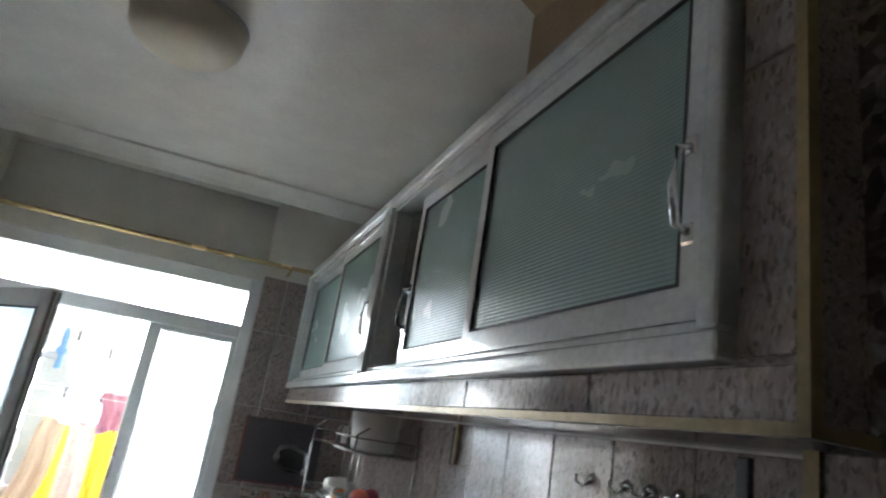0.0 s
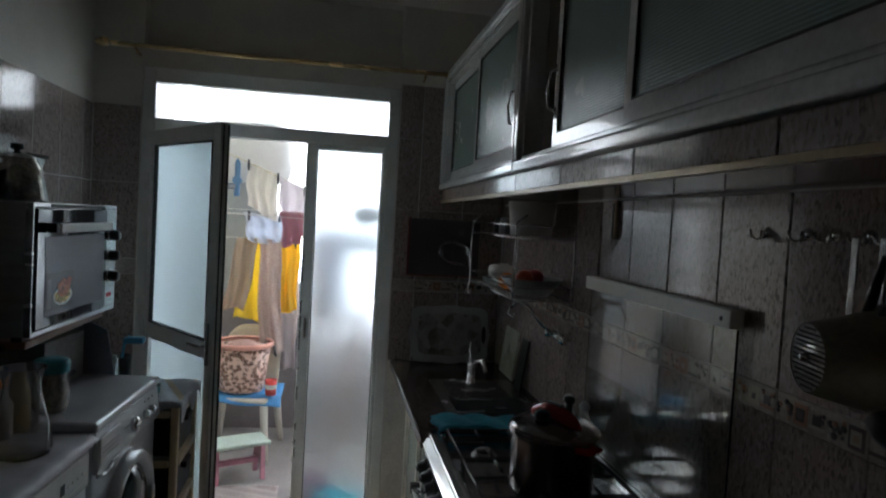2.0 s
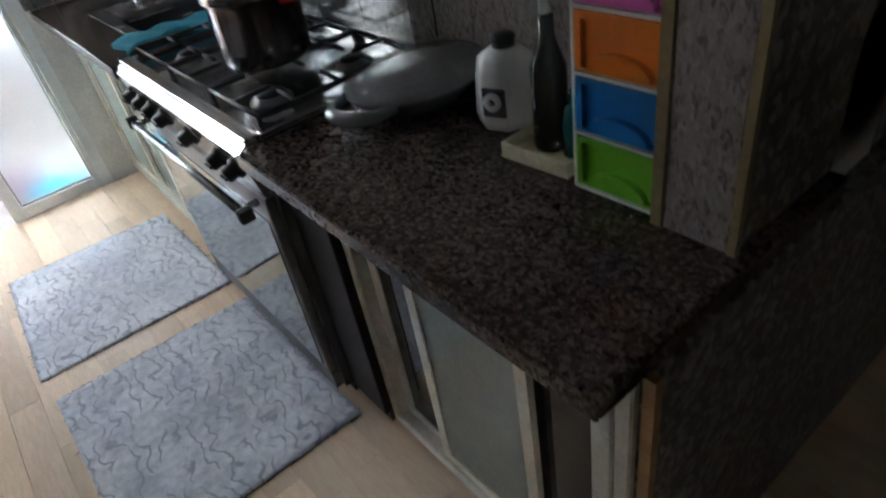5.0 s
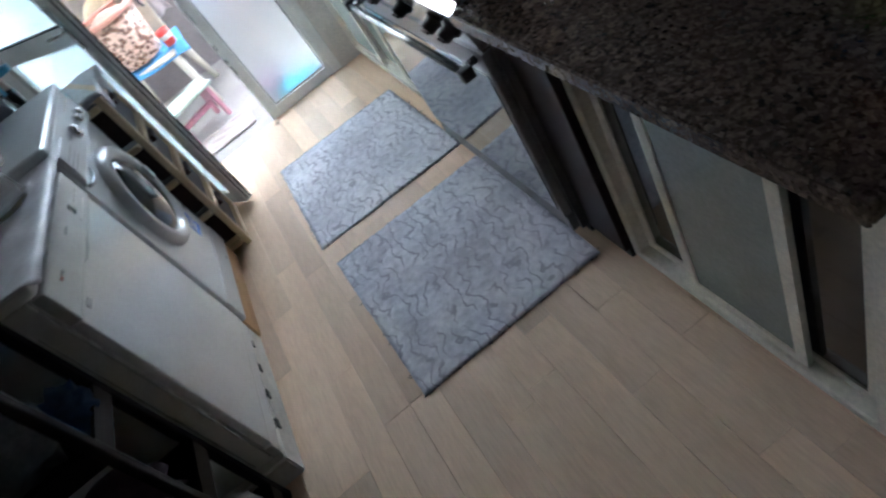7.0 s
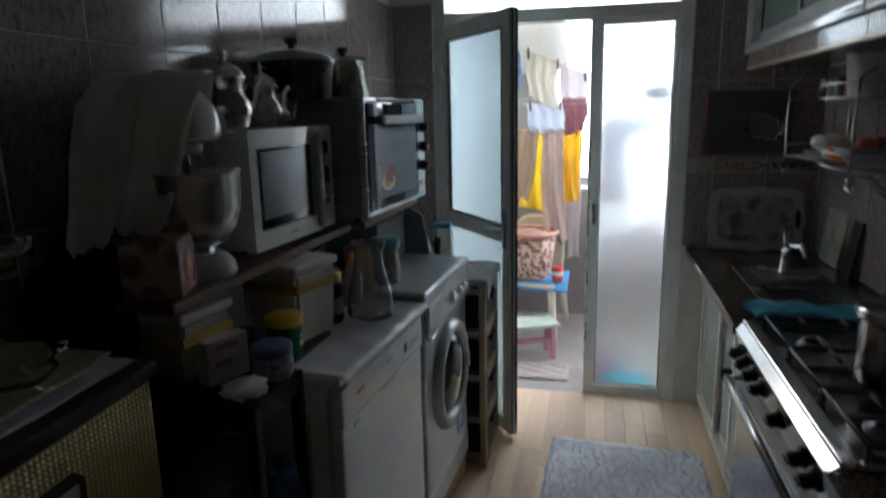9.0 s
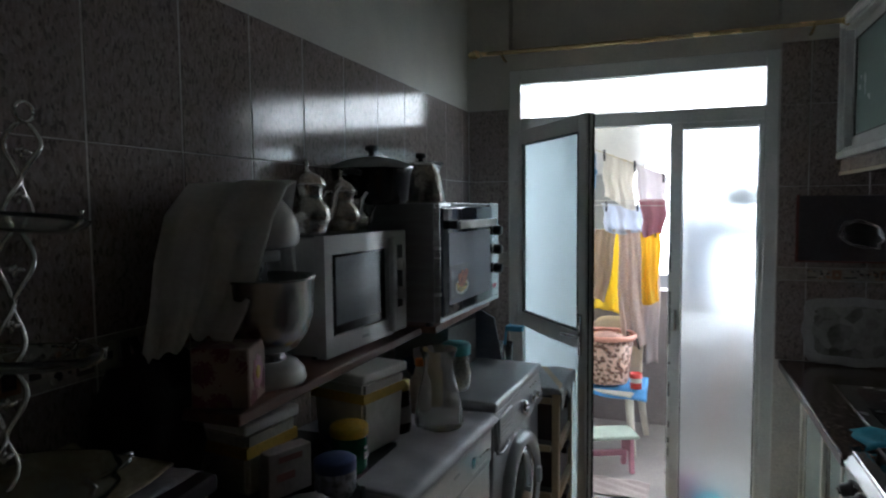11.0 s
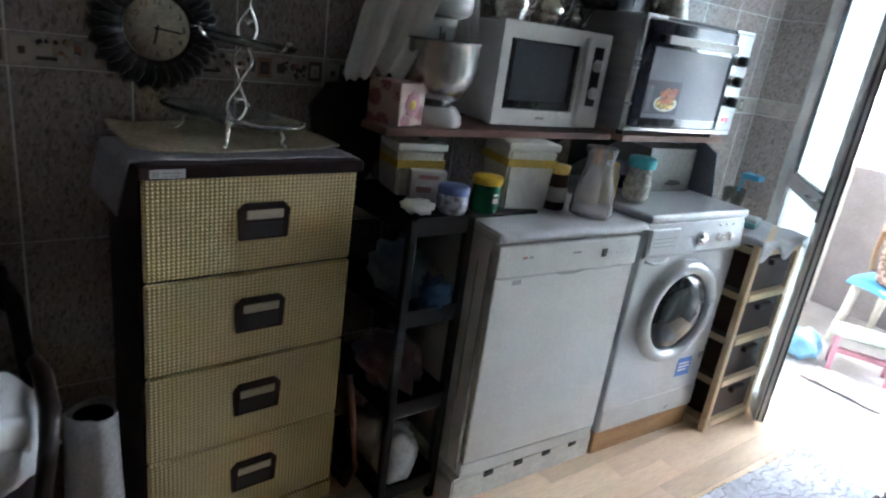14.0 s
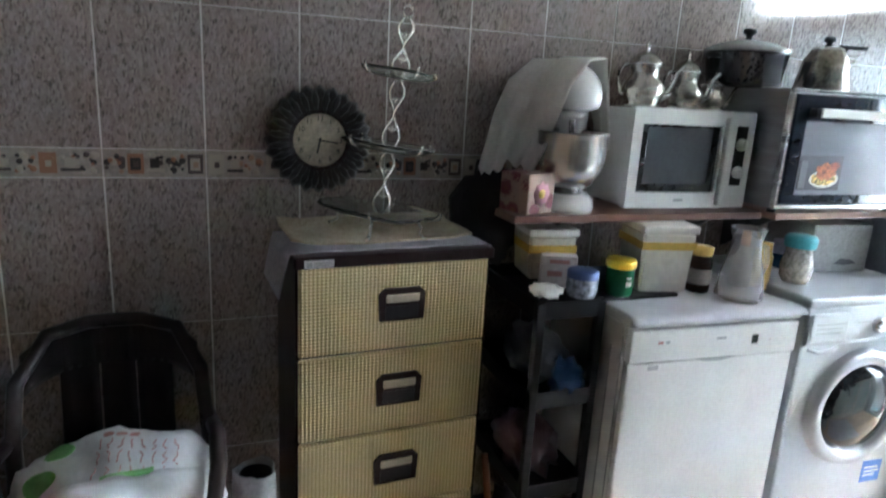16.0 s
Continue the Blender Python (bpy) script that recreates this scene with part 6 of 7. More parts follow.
part("print_mark", prism([(-0.05, 0.03), (-0.02, 0.05), (0.03, 0.045), (0.05, 0.03), (0.0, 0.024)], "x", 0.1, 0.1012), mat("dark_print", (0.08, 0.08, 0.09), 0.5), ts)
part("flap", prism([(0.098, 0.172), (0.06, 0.215), (0.063, 0.217), (0.102, 0.174)], "x", -0.1, 0.1), mat("grey_flap", (0.26, 0.26, 0.27), 0.6), ts)
pb = solid("splash_board", prism([(-1.17, 0.0), (-0.76, 0.0), (-0.79, 0.17), (-0.86, 0.205), (-1.17, 0.21)], "y", 3.022, 3.032), mat("slate_plastic", (0.22, 0.24, 0.28), 0.4), pose(0, 0, ZW), "grey plastic side board standing behind the washing machine", "board")

# black trolley
tr = thing("storage_trolley", pose(-1.16, 1.555, 0), "black four-tier plastic trolley stuffed with bags", "trolley")
TROL = mat("glossy_black_plastic", (0.007, 0.007, 0.008), 0.4, var=0.2, spec=0.2)
TD, TW, TH = 0.415, 0.225, 1.0
for x in (0, TD - 0.026):
    for y in (0, TW - 0.026):
        part("post", box(x, x + 0.026, y, y + 0.026, 0, TH, 0.005), TROL, tr)
for z in (0.05, 0.36, 0.67, TH - 0.05):
    b = bmesh.new()
    bm_box(b, 0.004, TD - 0.004, 0.004, TW - 0.004, z, z + 0.01)
    for q in ((TD - 0.012, TD - 0.002, 0.02, TW - 0.02), (0.002, 0.012, 0.02, TW - 0.02), (0.02, TD - 0.02, 0.002, 0.012), (0.02, TD - 0.02, TW - 0.012, TW - 0.002)):
        bm_box(b, *q, z + 0.01, z + 0.055)
    part("tier", b, TROL, tr)
# pink and grey bag colours are lowered for the shade inside the trolley
for i, (z, c_, l_, s) in enumerate(((0.062, (0.55, 0.55, 0.54), "crumpled white plastic bag on the bottom tier", (0.13, 0.085, 0.09)), (0.372, (0.16, 0.10, 0.12), "dull pink stuffed bag on a trolley tier", (0.14, 0.085, 0.08)), (0.682, (0.20, 0.22, 0.25), "grey plastic bag on a trolley tier", (0.13, 0.08, 0.09)))):
    solid("plastic_bag", lump(*s, 0.5, 3.5, 20 + i), mat("bag_plastic", c_, 0.3, var=0.15, bump=0.1), pose(-0.94, 1.667, z), l_, "bag", "bags on the trolley")
solid("plastic_bag", lump(0.045, 0.05, 0.06, 0.6, 4, 33), mat("blue_bag", (0.03, 0.08, 0.2), 0.3), pose(-0.79, 1.70, 0.682), "crumpled blue plastic bag on a trolley tier", "bag", "bags on the trolley")
solid("plastic_bag", lump(0.06, 0.07, 0.10, 0.35, 3, 35), mat("pale_bag", (0.6, 0.6, 0.6), 0.3), pose(-0.80, 1.64, 0.062), "torn pale plastic bag hanging out of the trolley", "bag", "bags on the trolley")
cr = thing("small_carton", pose(-0.90, 1.70, ZT - 0.012, 0, 0, -22), "small pale pink food carton on the black trolley", "carton")
part("carton", box(-0.02, 0.02, -0.055, 0.055, 0, 0.10, 0.002, 1), mat("pale_pink_card", (0.70, 0.63, 0.61), 0.5), cr)
part("label_bar", bm_box(box(0.02, 0.021, -0.03, 0.03, 0.075, 0.088), 0.02, 0.021, -0.035, 0.01, 0.035, 0.052), REDP, cr)
bj = thing("jar", pose(-0.785, 1.715, ZT - 0.006), "clear jar with a blue lid on the black trolley", "jar")
part("jar", lathe([(0, 0), (0.04, 0), (0.046, 0.015), (0.046, 0.05), (0.042, 0.058)], 20), mat("bluish_glass", (0.44, 0.49, 0.56), 0.1, var=0.4, scale=50), bj)
part("lid", lathe([(0.046, 0.056), (0.046, 0.075), (0.04, 0.079), (0, 0.08)], 20), mat("blue_lid", (0.14, 0.20, 0.42), 0.35), bj)
solid("tissue", lump(0.045, 0.05, 0.02, 0.4, 4, 40), WHITEC, pose(-0.79, 1.60, ZT - 0.006), "crumpled white tissue on the black trolley", "tissue")
hbg = thing("handbag", pose(-1.10, 1.535, 1.02), "black cloth bag hung beside the shelf", "bag")
part("body", lump(0.09, 0.115, 0.165, 0.28, 2.8, 44), mat("black_cloth", (0.012, 0.011, 0.011), 0.9, bump=0.4), hbg)
part("strap", tube([(-0.03, -0.03, 0.27), (-0.06, -0.01, 0.33), (-0.07, 0.02, 0.33), (-0.04, 0.04, 0.26)], 0.01), BLACKP, hbg)

# wicker-look chest
ch = thing("chest_of_drawers", pose(-1.158, 0.888, 0, 0, 0, 3.3), "tall cream wicker-look plastic chest with dark brown trim", "drawers")
D, Wd, H = 0.283, 0.572, 1.13
part("side_panel", box(0, D - 0.012, 0, 0.012, 0.0, H - 0.03), BROWNP, ch)
part("side_panel", box(0, D - 0.012, Wd - 0.012, Wd, 0.0, H - 0.03), BROWNP, ch)
part("back_panel", box(0, 0.012, 0.012, Wd - 0.012, 0, H - 0.03), BROWNP, ch)
part("top", box(-0.004, D + 0.012, -0.006, Wd + 0.006, H - 0.034, H, 0.01, 3), BROWNP, ch)
# solid black filler paints the shade seen through the drawer gaps
part("drawer_void", box(0.012, D - 0.02, 0.012, Wd - 0.012, 0.058, H - 0.036), BLACKP, ch)
part("base", box(0, D - 0.002, 0.002, Wd - 0.002, 0, 0.055, 0.006), WICK, ch)
for i in range(4):
    z1_ = H - 0.034 - i * 0.259
    z0_ = z1_ - 0.2505
    d_ = part("drawer", box(D - 0.018, D, 0.008, Wd - 0.008, z0_, z1_, 0.006), WICK, ch, "cream wicker-pattern drawer")
    cy, cz = Wd / 2 + 0.01, (z0_ + z1_) / 2 + 0.010
    hp = [(cy - 0.066, cz - 0.05), (cy + 0.066, cz - 0.05), (cy + 0.07, cz + 0.03), (cy + 0.052, cz + 0.048), (cy - 0.052, cz + 0.048), (cy - 0.07, cz + 0.03)]
    part("handle_surround", prism(hp, "x", D, D + 0.009, 0.002), BROWNP, d_)
    part("handle_bar", box(D + 0.009, D + 0.014, cy - 0.05, cy + 0.05, cz + 0.006, cz + 0.03, 0.003, 1), mat("cream_plastic_bar", (0.46, 0.40, 0.29), 0.4), d_)
    # flat black plate: shade of the grip opening, no hole is cut
    part("handle_slot", box(D + 0.008, D + 0.0095, cy - 0.05, cy + 0.05, cz - 0.042, cz - 0.004, 0.002, 1), BLACKP, d_, "black plate for the shaded grip opening")
part("label_plate", box(D + 0.012, D + 0.0135, 0.02, 0.098, H - 0.029, H - 0.008), mat("label_white", (0.6, 0.6, 0.62), 0.4), ch, "white label with grey bars")
part("label_lines", bm_box(bm_box(box(D + 0.0135, D + 0.0145, 0.045, 0.09, H - 0.018, H - 0.014), D + 0.0135, D + 0.0145, 0.045, 0.085, H - 0.025, H - 0.022), D + 0.0135, D + 0.0145, 0.026, 0.04, H - 0.026, H - 0.013), ALU_D, ch)
def chest_cloth(u, v):
    x, y = -0.005 + 0.262 * u, -0.12 + 0.72 * v
    e = max(0.0, -y - 0.01) + max(0.0, y - 0.577) * 1.2
    z = H + 0.003 + 0.003 * math.sin(20 * u + 13 * v) ** 2 - e * 1.15
    return (x, min(max(y, -0.013 - 0.25 * e), 0.58 + 0.4 * max(0, y - 0.577)), z)
solid("lilac_cloth", sheet(22, 40, chest_cloth), CLOTHG, pose(-1.158, 0.888, 0, 0, 0, 3.3), "thin lilac-grey cloth draped over the chest of drawers", "cloth")
def mat_cloth(u, v):
    return (0.015 + 0.235 * u, -0.01 + 0.53 * v, H + 0.018 + 0.012 * abs(math.sin(3.1 * v + 2 * u)) * (1 - u * 0.6) + 0.02 * math.exp(-(u / 0.12) ** 2) + 0.012 * math.exp(-(v / 0.08) ** 2) + 0.010 * math.exp(-((1 - v) / 0.08) ** 2))
solid("embroidered_mat", sheet(22, 34, mat_cloth, 0.005), CLOTHB, pose(-1.172, 0.895, 0, 0, 0, 3.3), "beige embroidered cloth mat with curled edges on the chest", "cloth")
es = thing("cake_stand", pose(-1.015, 1.155, H + 0.026, -6.5, 0, 0), "three-tier glass cake stand with twisted metal stems", "cake stand")
TIERS = ((0.05, 0.165, (-25, 65, 150, 240)), (0.235, 0.125, (25, 100, 205, 290)), (0.435, 0.10, (10, 95, 190, 280)))
SILV = mat("silver_stem", (0.80, 0.79, 0.75), 0.16, metal=1.0, var=0.1)
PLATE = mat("thin_glass", (0.92, 0.97, 0.95), 0.04, var=0.02, trans=0.96, ior=1.18, spec=0.6)


def leaf_plate(r):
    """A shallow glass leaf: four soft lobes, the lobes' ends turned up."""
    return lathe([(0, 0.0), (r * 0.5, 0.001), (r * 0.8, 0.006), (r * 0.95, 0.014), (r, 0.022), (r * 0.99, 0.026), (r * 0.93, 0.018), (r * 0.78, 0.010), (r * 0.5, 0.005), (0, 0.004)], 48, wave=lambda a: 1 + 0.09 * math.cos(4 * a) + 0.02 * math.cos(12 * a))


for z, r, arms in TIERS:
    pl_ = part("glass_plate", leaf_plate(r), PLATE, es, "clear glass leaf-shaped plate", at=pose(0, 0, z))
    for a in arms:
        ca, sa = math.cos(radians(a)), math.sin(radians(a))
        cl = tube([(r * 0.80 * ca, r * 0.80 * sa, 0.004), (r * 0.97 * ca, r * 0.97 * sa, 0.012), (r * 1.06 * ca, r * 1.06 * sa, 0.022), (r * 1.08 * ca, r * 1.08 * sa, 0.034), (r * 1.0 * ca, r * 1.0 * sa, 0.034)], [0.002, 0.0035, 0.0045, 0.004, 0.002], 8)
        part("rim_clip", cl, SILV, pl_, "curled bright metal clip")
for z0_, z1_ in ((0.055, 0.235), (0.24, 0.435), (0.44, 0.60)):
    for s_ in (0, math.pi):
        n = 26
        part("stem", tube([((0.006 + 0.018 * abs(math.sin(2 * math.pi * k / n))) * math.cos(math.pi * k / n + s_ + 1.2), (0.006 + 0.022 * abs(math.sin(2 * math.pi * k / n))) * math.sin(math.pi * k / n + s_ + 1.2), z0_ + (z1_ - z0_) * k / n) for k in range(n + 1)], 0.0042, 6), SILV, es)
    for fz in (0.3, 0.72):
        orn = bmesh.new()
        for j in range(5):
            a = 1.256 * j
            bm_lathe(orn, [(0, -0.004), (0.005, -0.001), (0.005, 0.003), (0, 0.006)], 6, 0.009 * math.cos(a), 0.009 * math.sin(a))
        bm_lathe(orn, [(0, -0.012), (0.004, -0.006), (0.005, 0.004), (0, 0.012)], 6)
        part("leaf_ornament", orn, SILV, es, at=pose(0, 0, z0_ + (z1_ - z0_) * fz))
part("top_loop", tube([(0.0, 0.015 * math.sin(2 * math.pi * k / 14), 0.616 + 0.015 * math.cos(2 * math.pi * k / 14)) for k in range(14)], 0.0032, 6, True), SILV, es)
for a in (-25, 65, 150, 240):
    ca, sa = math.cos(radians(a)), math.sin(radians(a))
    part("foot", tube([(0.11 * ca, 0.11 * sa, 0.052), (0.125 * ca, 0.125 * sa, 0.035), (0.12 * ca, 0.12 * sa, 0.02), (0.135 * ca, 0.135 * sa, 0.006), (0.15 * ca, 0.15 * sa, 0.004)], [0.004, 0.006, 0.005, 0.007, 0.004], 8), SILV, es, "scrolled metal foot")

# wall clock
ck_ = thing("wall_clock", Matrix.Translation((XL + 0.008, 1.013, 1.405)) @ Matrix(((0, 0, 1, 0), (1, 0, 0, 0), (0, 1, 0, 0), (0, 0, 0, 1))), "round wall clock with a black scalloped frame and cream dial", "clock")
# local x runs along the wall, local y up, local z out of the wall
part("frame", lathe([(0.0, 0.0), (0.14, 0.0), (0.152, 0.012), (0.135, 0.028), (0.105, 0.034), (0.085, 0.03), (0.078, 0.02)], 96, wave=lambda a: 1 + 0.045 * math.cos(24 * a)), mat("black_clock_frame", (0.018, 0.015, 0.014), 0.3, var=0.3), ck_)
for i in range(24):
    a = 2 * math.pi * (i + 0.5) / 24
    part("flute", tube([(0.09 * math.cos(a), 0.09 * math.sin(a), 0.03), (0.118 * math.cos(a), 0.118 * math.sin(a), 0.032), (0.14 * math.cos(a), 0.14 * math.sin(a), 0.022)], [0.006, 0.011, 0.008], 6), BLACKP, ck_)
part("dial", lathe([(0, 0.02), (0.079, 0.02), (0.079, 0.022), (0, 0.022)], 40), mat("aged_dial", (0.52, 0.45, 0.34), 0.5, var=0.2, scale=20), ck_)
part("bezel", lathe([(0.076, 0.02), (0.082, 0.028), (0.086, 0.03), (0.086, 0.02)], 40), BROWNP, ck_)
for n in range(1, 13):
    cu = bpy.data.curves.new("numeral", "FONT")
    cu.body, cu.size, cu.align_x, cu.align_y, cu.extrude = str(n), 0.021, "CENTER", "CENTER", 0.0004
    cu.materials.append(BLACKP)
    o = new("numeral", cu)
    o.parent = ck_
    a = math.pi / 2 - 2 * math.pi * n / 12
    o.matrix_basis = pose(0.062 * math.cos(a), 0.062 * math.sin(a), 0.0226)
for nm, a, ln, w_ in (("hour_hand", 90 - 192, 0.040, 0.006), ("minute_hand", 90 - 98, 0.056, 0.0045)):
    part(nm, box(-0.008, ln, -w_ / 2, w_ / 2, 0.0, 0.001), BLACKP, ck_, at=pose(0, 0, 0.0235, 0, 0, a))
part("hub", lathe([(0, 0.022), (0.004, 0.022), (0.004, 0.027), (0, 0.027)], 10), BLACKP, ck_)

# dark plastic chair with a shopping bag
pcx = thing("plastic_chair", pose(-0.93, 0.44, 0), "dark brown moulded plastic armchair against the wall", "chair")
DARKC = mat("dark_chair_plastic", (0.022, 0.016, 0.016), 0.3, var=0.2)
part("seat", sheet(16, 16, lambda u, v: (-0.2 + 0.44 * u, -0.22 + 0.44 * v, 0.43 - 0.02 * math.sin(math.pi * v) * math.sin(math.pi * u)), 0.012), DARKC, pcx)
def chair_back(u, v):
    a = (u - 0.5) * 2
    return (-0.22 + 0.16 * abs(a) ** 3 - 0.03 * v, 0.24 * a * (1 - 0.04 * v), 0.43 + 0.455 * v * (1 - 0.13 * abs(a) ** 4))
part("back_rim", tube([chair_back(0.0, 0.0), chair_back(0.0, 0.5), chair_back(0.02, 0.85), chair_back(0.15, 1.0), chair_back(0.35, 1.0), chair_back(0.5, 1.0), chair_back(0.65, 1.0), chair_back(0.85, 1.0), chair_back(0.98, 0.85), chair_back(1.0, 0.5), chair_back(1.0, 0.0)], 0.02, 10), DARKC, pcx)
for i, (a_, b_) in enumerate(((0.2, 0.395), (0.405, 0.595), (0.605, 0.8))):
    part("back_slat", sheet(4, 12, lambda u, v: tuple(chair_back(a_ + (b_ - a_) * u, v)), 0.008), DARKC, pcx)
part("top_panel", sheet(20, 6, lambda u, v: tuple(chair_back(0.05 + 0.9 * u, 0.72 + 0.27 * v)), 0.01), DARKC, pcx)
for sy in (-1, 1):
    part("armrest", tube([(-0.15, sy * 0.235, 0.62), (0.0, sy * 0.26, 0.63), (0.15, sy * 0.26, 0.62), (0.21, sy * 0.25, 0.58), (0.22, sy * 0.23, 0.45)], [0.02, 0.022, 0.022, 0.02, 0.018], 8), DARKC, pcx)
    for sx, x in ((1, 0.2), (-1, -0.19)):
        part("leg", tube([(x, sy * 0.19, 0.42), (x + sx * 0.03, sy * 0.22, 0.0)], [0.03, 0.022], 8), DARKC, pcx)
bg = thing("shopping_bag", pose(-0.87, 0.46, 0.43), "full white shopping bag with green dots and straps on the chair", "bag")
bagm = lump(0.18, 0.25, 0.145, 0.17, 2.2, 51, 4, 0.3)
part("sack", bagm, BAGW, bg)
bag_tree = BVHTree.FromBMesh(lump(0.18, 0.25, 0.145, 0.17, 2.2, 51, 4, 0.3))


def on_bag(y, s, lift=0.002):
    """The point of the bag's skin below the line that runs down and back at height s."""
    d = Vector((-0.64, 0, -0.77))
    hit = bag_tree.ray_cast(Vector((0.05, y, 0.25)) + Vector((0.77, 0, -0.64)) * s - d * 0.6, d)
    return hit[0] + hit[1] * lift if hit[0] else Vector((0.05, y, 0.25))


def bag_patch(cy, cs, ry, rs, turn):
    def f(u, v):
        p, q = 2 * u - 1, 2 * v - 1
        p, q = p * math.sqrt(1 - q * q / 2) * ry, q * math.sqrt(1 - p * p / 2) * rs
        return on_bag(cy + p * math.cos(turn) - q * math.sin(turn), cs + p * math.sin(turn) + q * math.cos(turn))
    return sheet(10, 10, f, 0.001)


for cy, cs, ry, rs, turn in ((-0.125, -0.03, 0.034, 0.026, -0.4), (-0.155, 0.05, 0.038, 0.026, -0.1), (-0.17, 0.12, 0.03, 0.024, 0.2)):
    part("green_dot", bag_patch(cy, cs, ry, rs, turn), GREENP, bg)
random.seed(5)
for r in range(3):
    for k in range(8):
        y0, s0 = -0.035 + 0.025 * k, -0.045 + 0.042 * r + 0.004 * k
        part("red_print", tube([on_bag(y0 + random.uniform(-0.006, 0.006), s0 + 0.011 * j) for j in range(4)], 0.0016, 5), REDP, bg, "faded red printed mark")
for k in range(3):
    part("red_block", bag_patch(-0.02 + 0.03 * k, -0.065 + 0.006 * k, 0.013, 0.009, 0.1), REDP, bg, "faded red printed block")
part("flap", sheet(18, 5, lambda u, v: on_bag(-0.12 + 0.31 * u, 0.085 - 0.02 * u + 0.07 * v, 0.006 + 0.016 * math.sin(3.1 * v) + 0.004 * math.sin(19 * u)), 0.003), BAGW, bg, "folded-over mouth of the bag")
part("strap_edge", sheet(8, 2, lambda u, v: on_bag(-0.02 + 0.11 * u, 0.072 - 0.01 * u + 0.014 * v, 0.009), 0.002), GREENP, bg, "green strap end")
loop = [Vector(p) for p in ((0.150, -0.03, 0.125), (0.168, -0.028, 0.07), (0.176, -0.015, 0.03), (0.180, 0.02, 0.012), (0.180, 0.06, 0.014), (0.176, 0.088, 0.04), (0.166, 0.09, 0.08), (0.148, 0.085, 0.13))]
def strap_point(u, v):
    k = min(int(v * 7), 6)
    p, q = loop[k], loop[k + 1]
    d = q - p
    side = Vector((0, -d.z, d.y)).normalized()
    return p.lerp(q, v * 7 - k) + side * 0.018 * u
part("strap", sheet(2, 28, strap_point, 0.002), GREENP, bg, "green strap loop")
cn = thing("paper_sack", pose(-0.93, 0.80, 0.0), "open white paper sack beside the chair", "bag")
part("sack", bm_lathe(bmesh.new(), [(0, 0), (0.06, 0), (0.066, 0.2), (0.058, 0.42), (0.056, 0.5), (0.053, 0.5), (0.052, 0.36), (0, 0.34)], 18, wave=lambda a: 1 + 0.12 * math.sin(3 * a) + 0.06 * math.sin(7 * a + 1)), mat("dull_white_paper", (0.46, 0.46, 0.47), 0.6, var=0.15, bump=0.3), cn)
# black insert paints the shade down inside the sack's mouth
part("lining", lathe([(0, 0.37), (0.049, 0.38), (0.047, 0.485)], 18), BLACKP, cn, "black insert for the shade in the open mouth")
sk2 = solid("plastic_sack", lump(0.12, 0.1, 0.33, 0.2, 2.5, 61), mat("blue_white_sack", (0.55, 0.58, 0.63), 0.4, col2=(0.2, 0.3, 0.5), scale=5), pose(-0.98, 0.08, 0), "large white and blue plastic sack on the floor", "bag")
vs_ = thing("hose", pose(-0.9, 1.50, 0), "brown hose hanging beside the chest of drawers", "hose")
part("hose", tube([(0.0, 0.0, 0.45), (0.05, 0.0, 0.3), (0.07, 0.01, 0.15), (0.0, 0.02, 0.03), (-0.1, 0.02, 0.02)], 0.012, 8), mat("brown_rubber", (0.2, 0.07, 0.04), 0.4), vs_)


# ---- balcony things ----
wc = thing("garden_chair", pose(-0.53, 5.0, -0.012, 0, 0, 172), "white moulded plastic chair on the balcony", "chair")
CH = mat("white_chair_plastic", (0.74, 0.70, 0.62), 0.4, var=0.08)
part("seat", sheet(12, 12, lambda u, v: (-0.2 + 0.4 * u, -0.2 + 0.4 * v, 0.415 - 0.015 * math.sin(math.pi * u) * math.sin(math.pi * v)), 0.014), CH, wc)
part("seat_rim", tube([(-0.2, 0.21, 0.40), (0.2, 0.21, 0.40), (0.21, -0.2, 0.40), (-0.21, -0.2, 0.40)], 0.016, 8, True), CH, wc)
part("backrest", sheet(18, 12, lambda u, v: (-0.2 + 0.4 * u, -0.21 - 0.07 * v + 0.05 * (2 * u - 1) ** 2, 0.41 + 0.42 * v * (1 - 0.28 * abs(2 * u - 1) ** 4)), 0.014), mat("cream_backrest", (0.66, 0.58, 0.44), 0.45, var=0.08), wc)
for sx in (-1, 1):
    for sy in (-1, 1):
        part("leg", tube([(sx * 0.185, sy * 0.18, 0.41), (sx * 0.20, sy * 0.2, 0.2), (sx * 0.225, sy * 0.225, 0.0)], [0.03, 0.026, 0.02], 8), CH, wc)
solid("blue_towel", sheet(22, 18, lambda u, v: (-0.78 + 0.52 * u, 4.76 + 0.36 * v, 0.418 + 0.006 * math.sin(9 * u + 5 * v) - 0.10 * max(0, (0.16 - v)) * 6 * (0.35 + 0.65 * u) * 0.7), 0.004), mat("sky_blue_cloth", (0.12, 0.36, 0.72), 0.8, bump=0.3), pose(0, 0, 0), "sky blue cloth spread on the balcony chair", "cloth")
bk = thing("laundry_basket", pose(-0.535, 4.93, 0.43) @ Matrix.Diagonal((1.22, 1.15, 1.12, 1)), "leopard-print plastic bucket with a coral rim", "bucket")
part("bucket", lathe([(0, 0), (0.118, 0), (0.122, 0.01), (0.15, 0.27), (0.145, 0.27), (0.118, 0.015), (0, 0.012)], 36), spots("leopard_print", (0.72, 0.50, 0.40), (0.10, 0.05, 0.042), 40), bk)
part("rim", lathe([(0.147, 0.262), (0.165, 0.268), (0.168, 0.29), (0.158, 0.298), (0.146, 0.29)], 36), mat("coral_rim", (0.72, 0.36, 0.28), 0.4), bk)
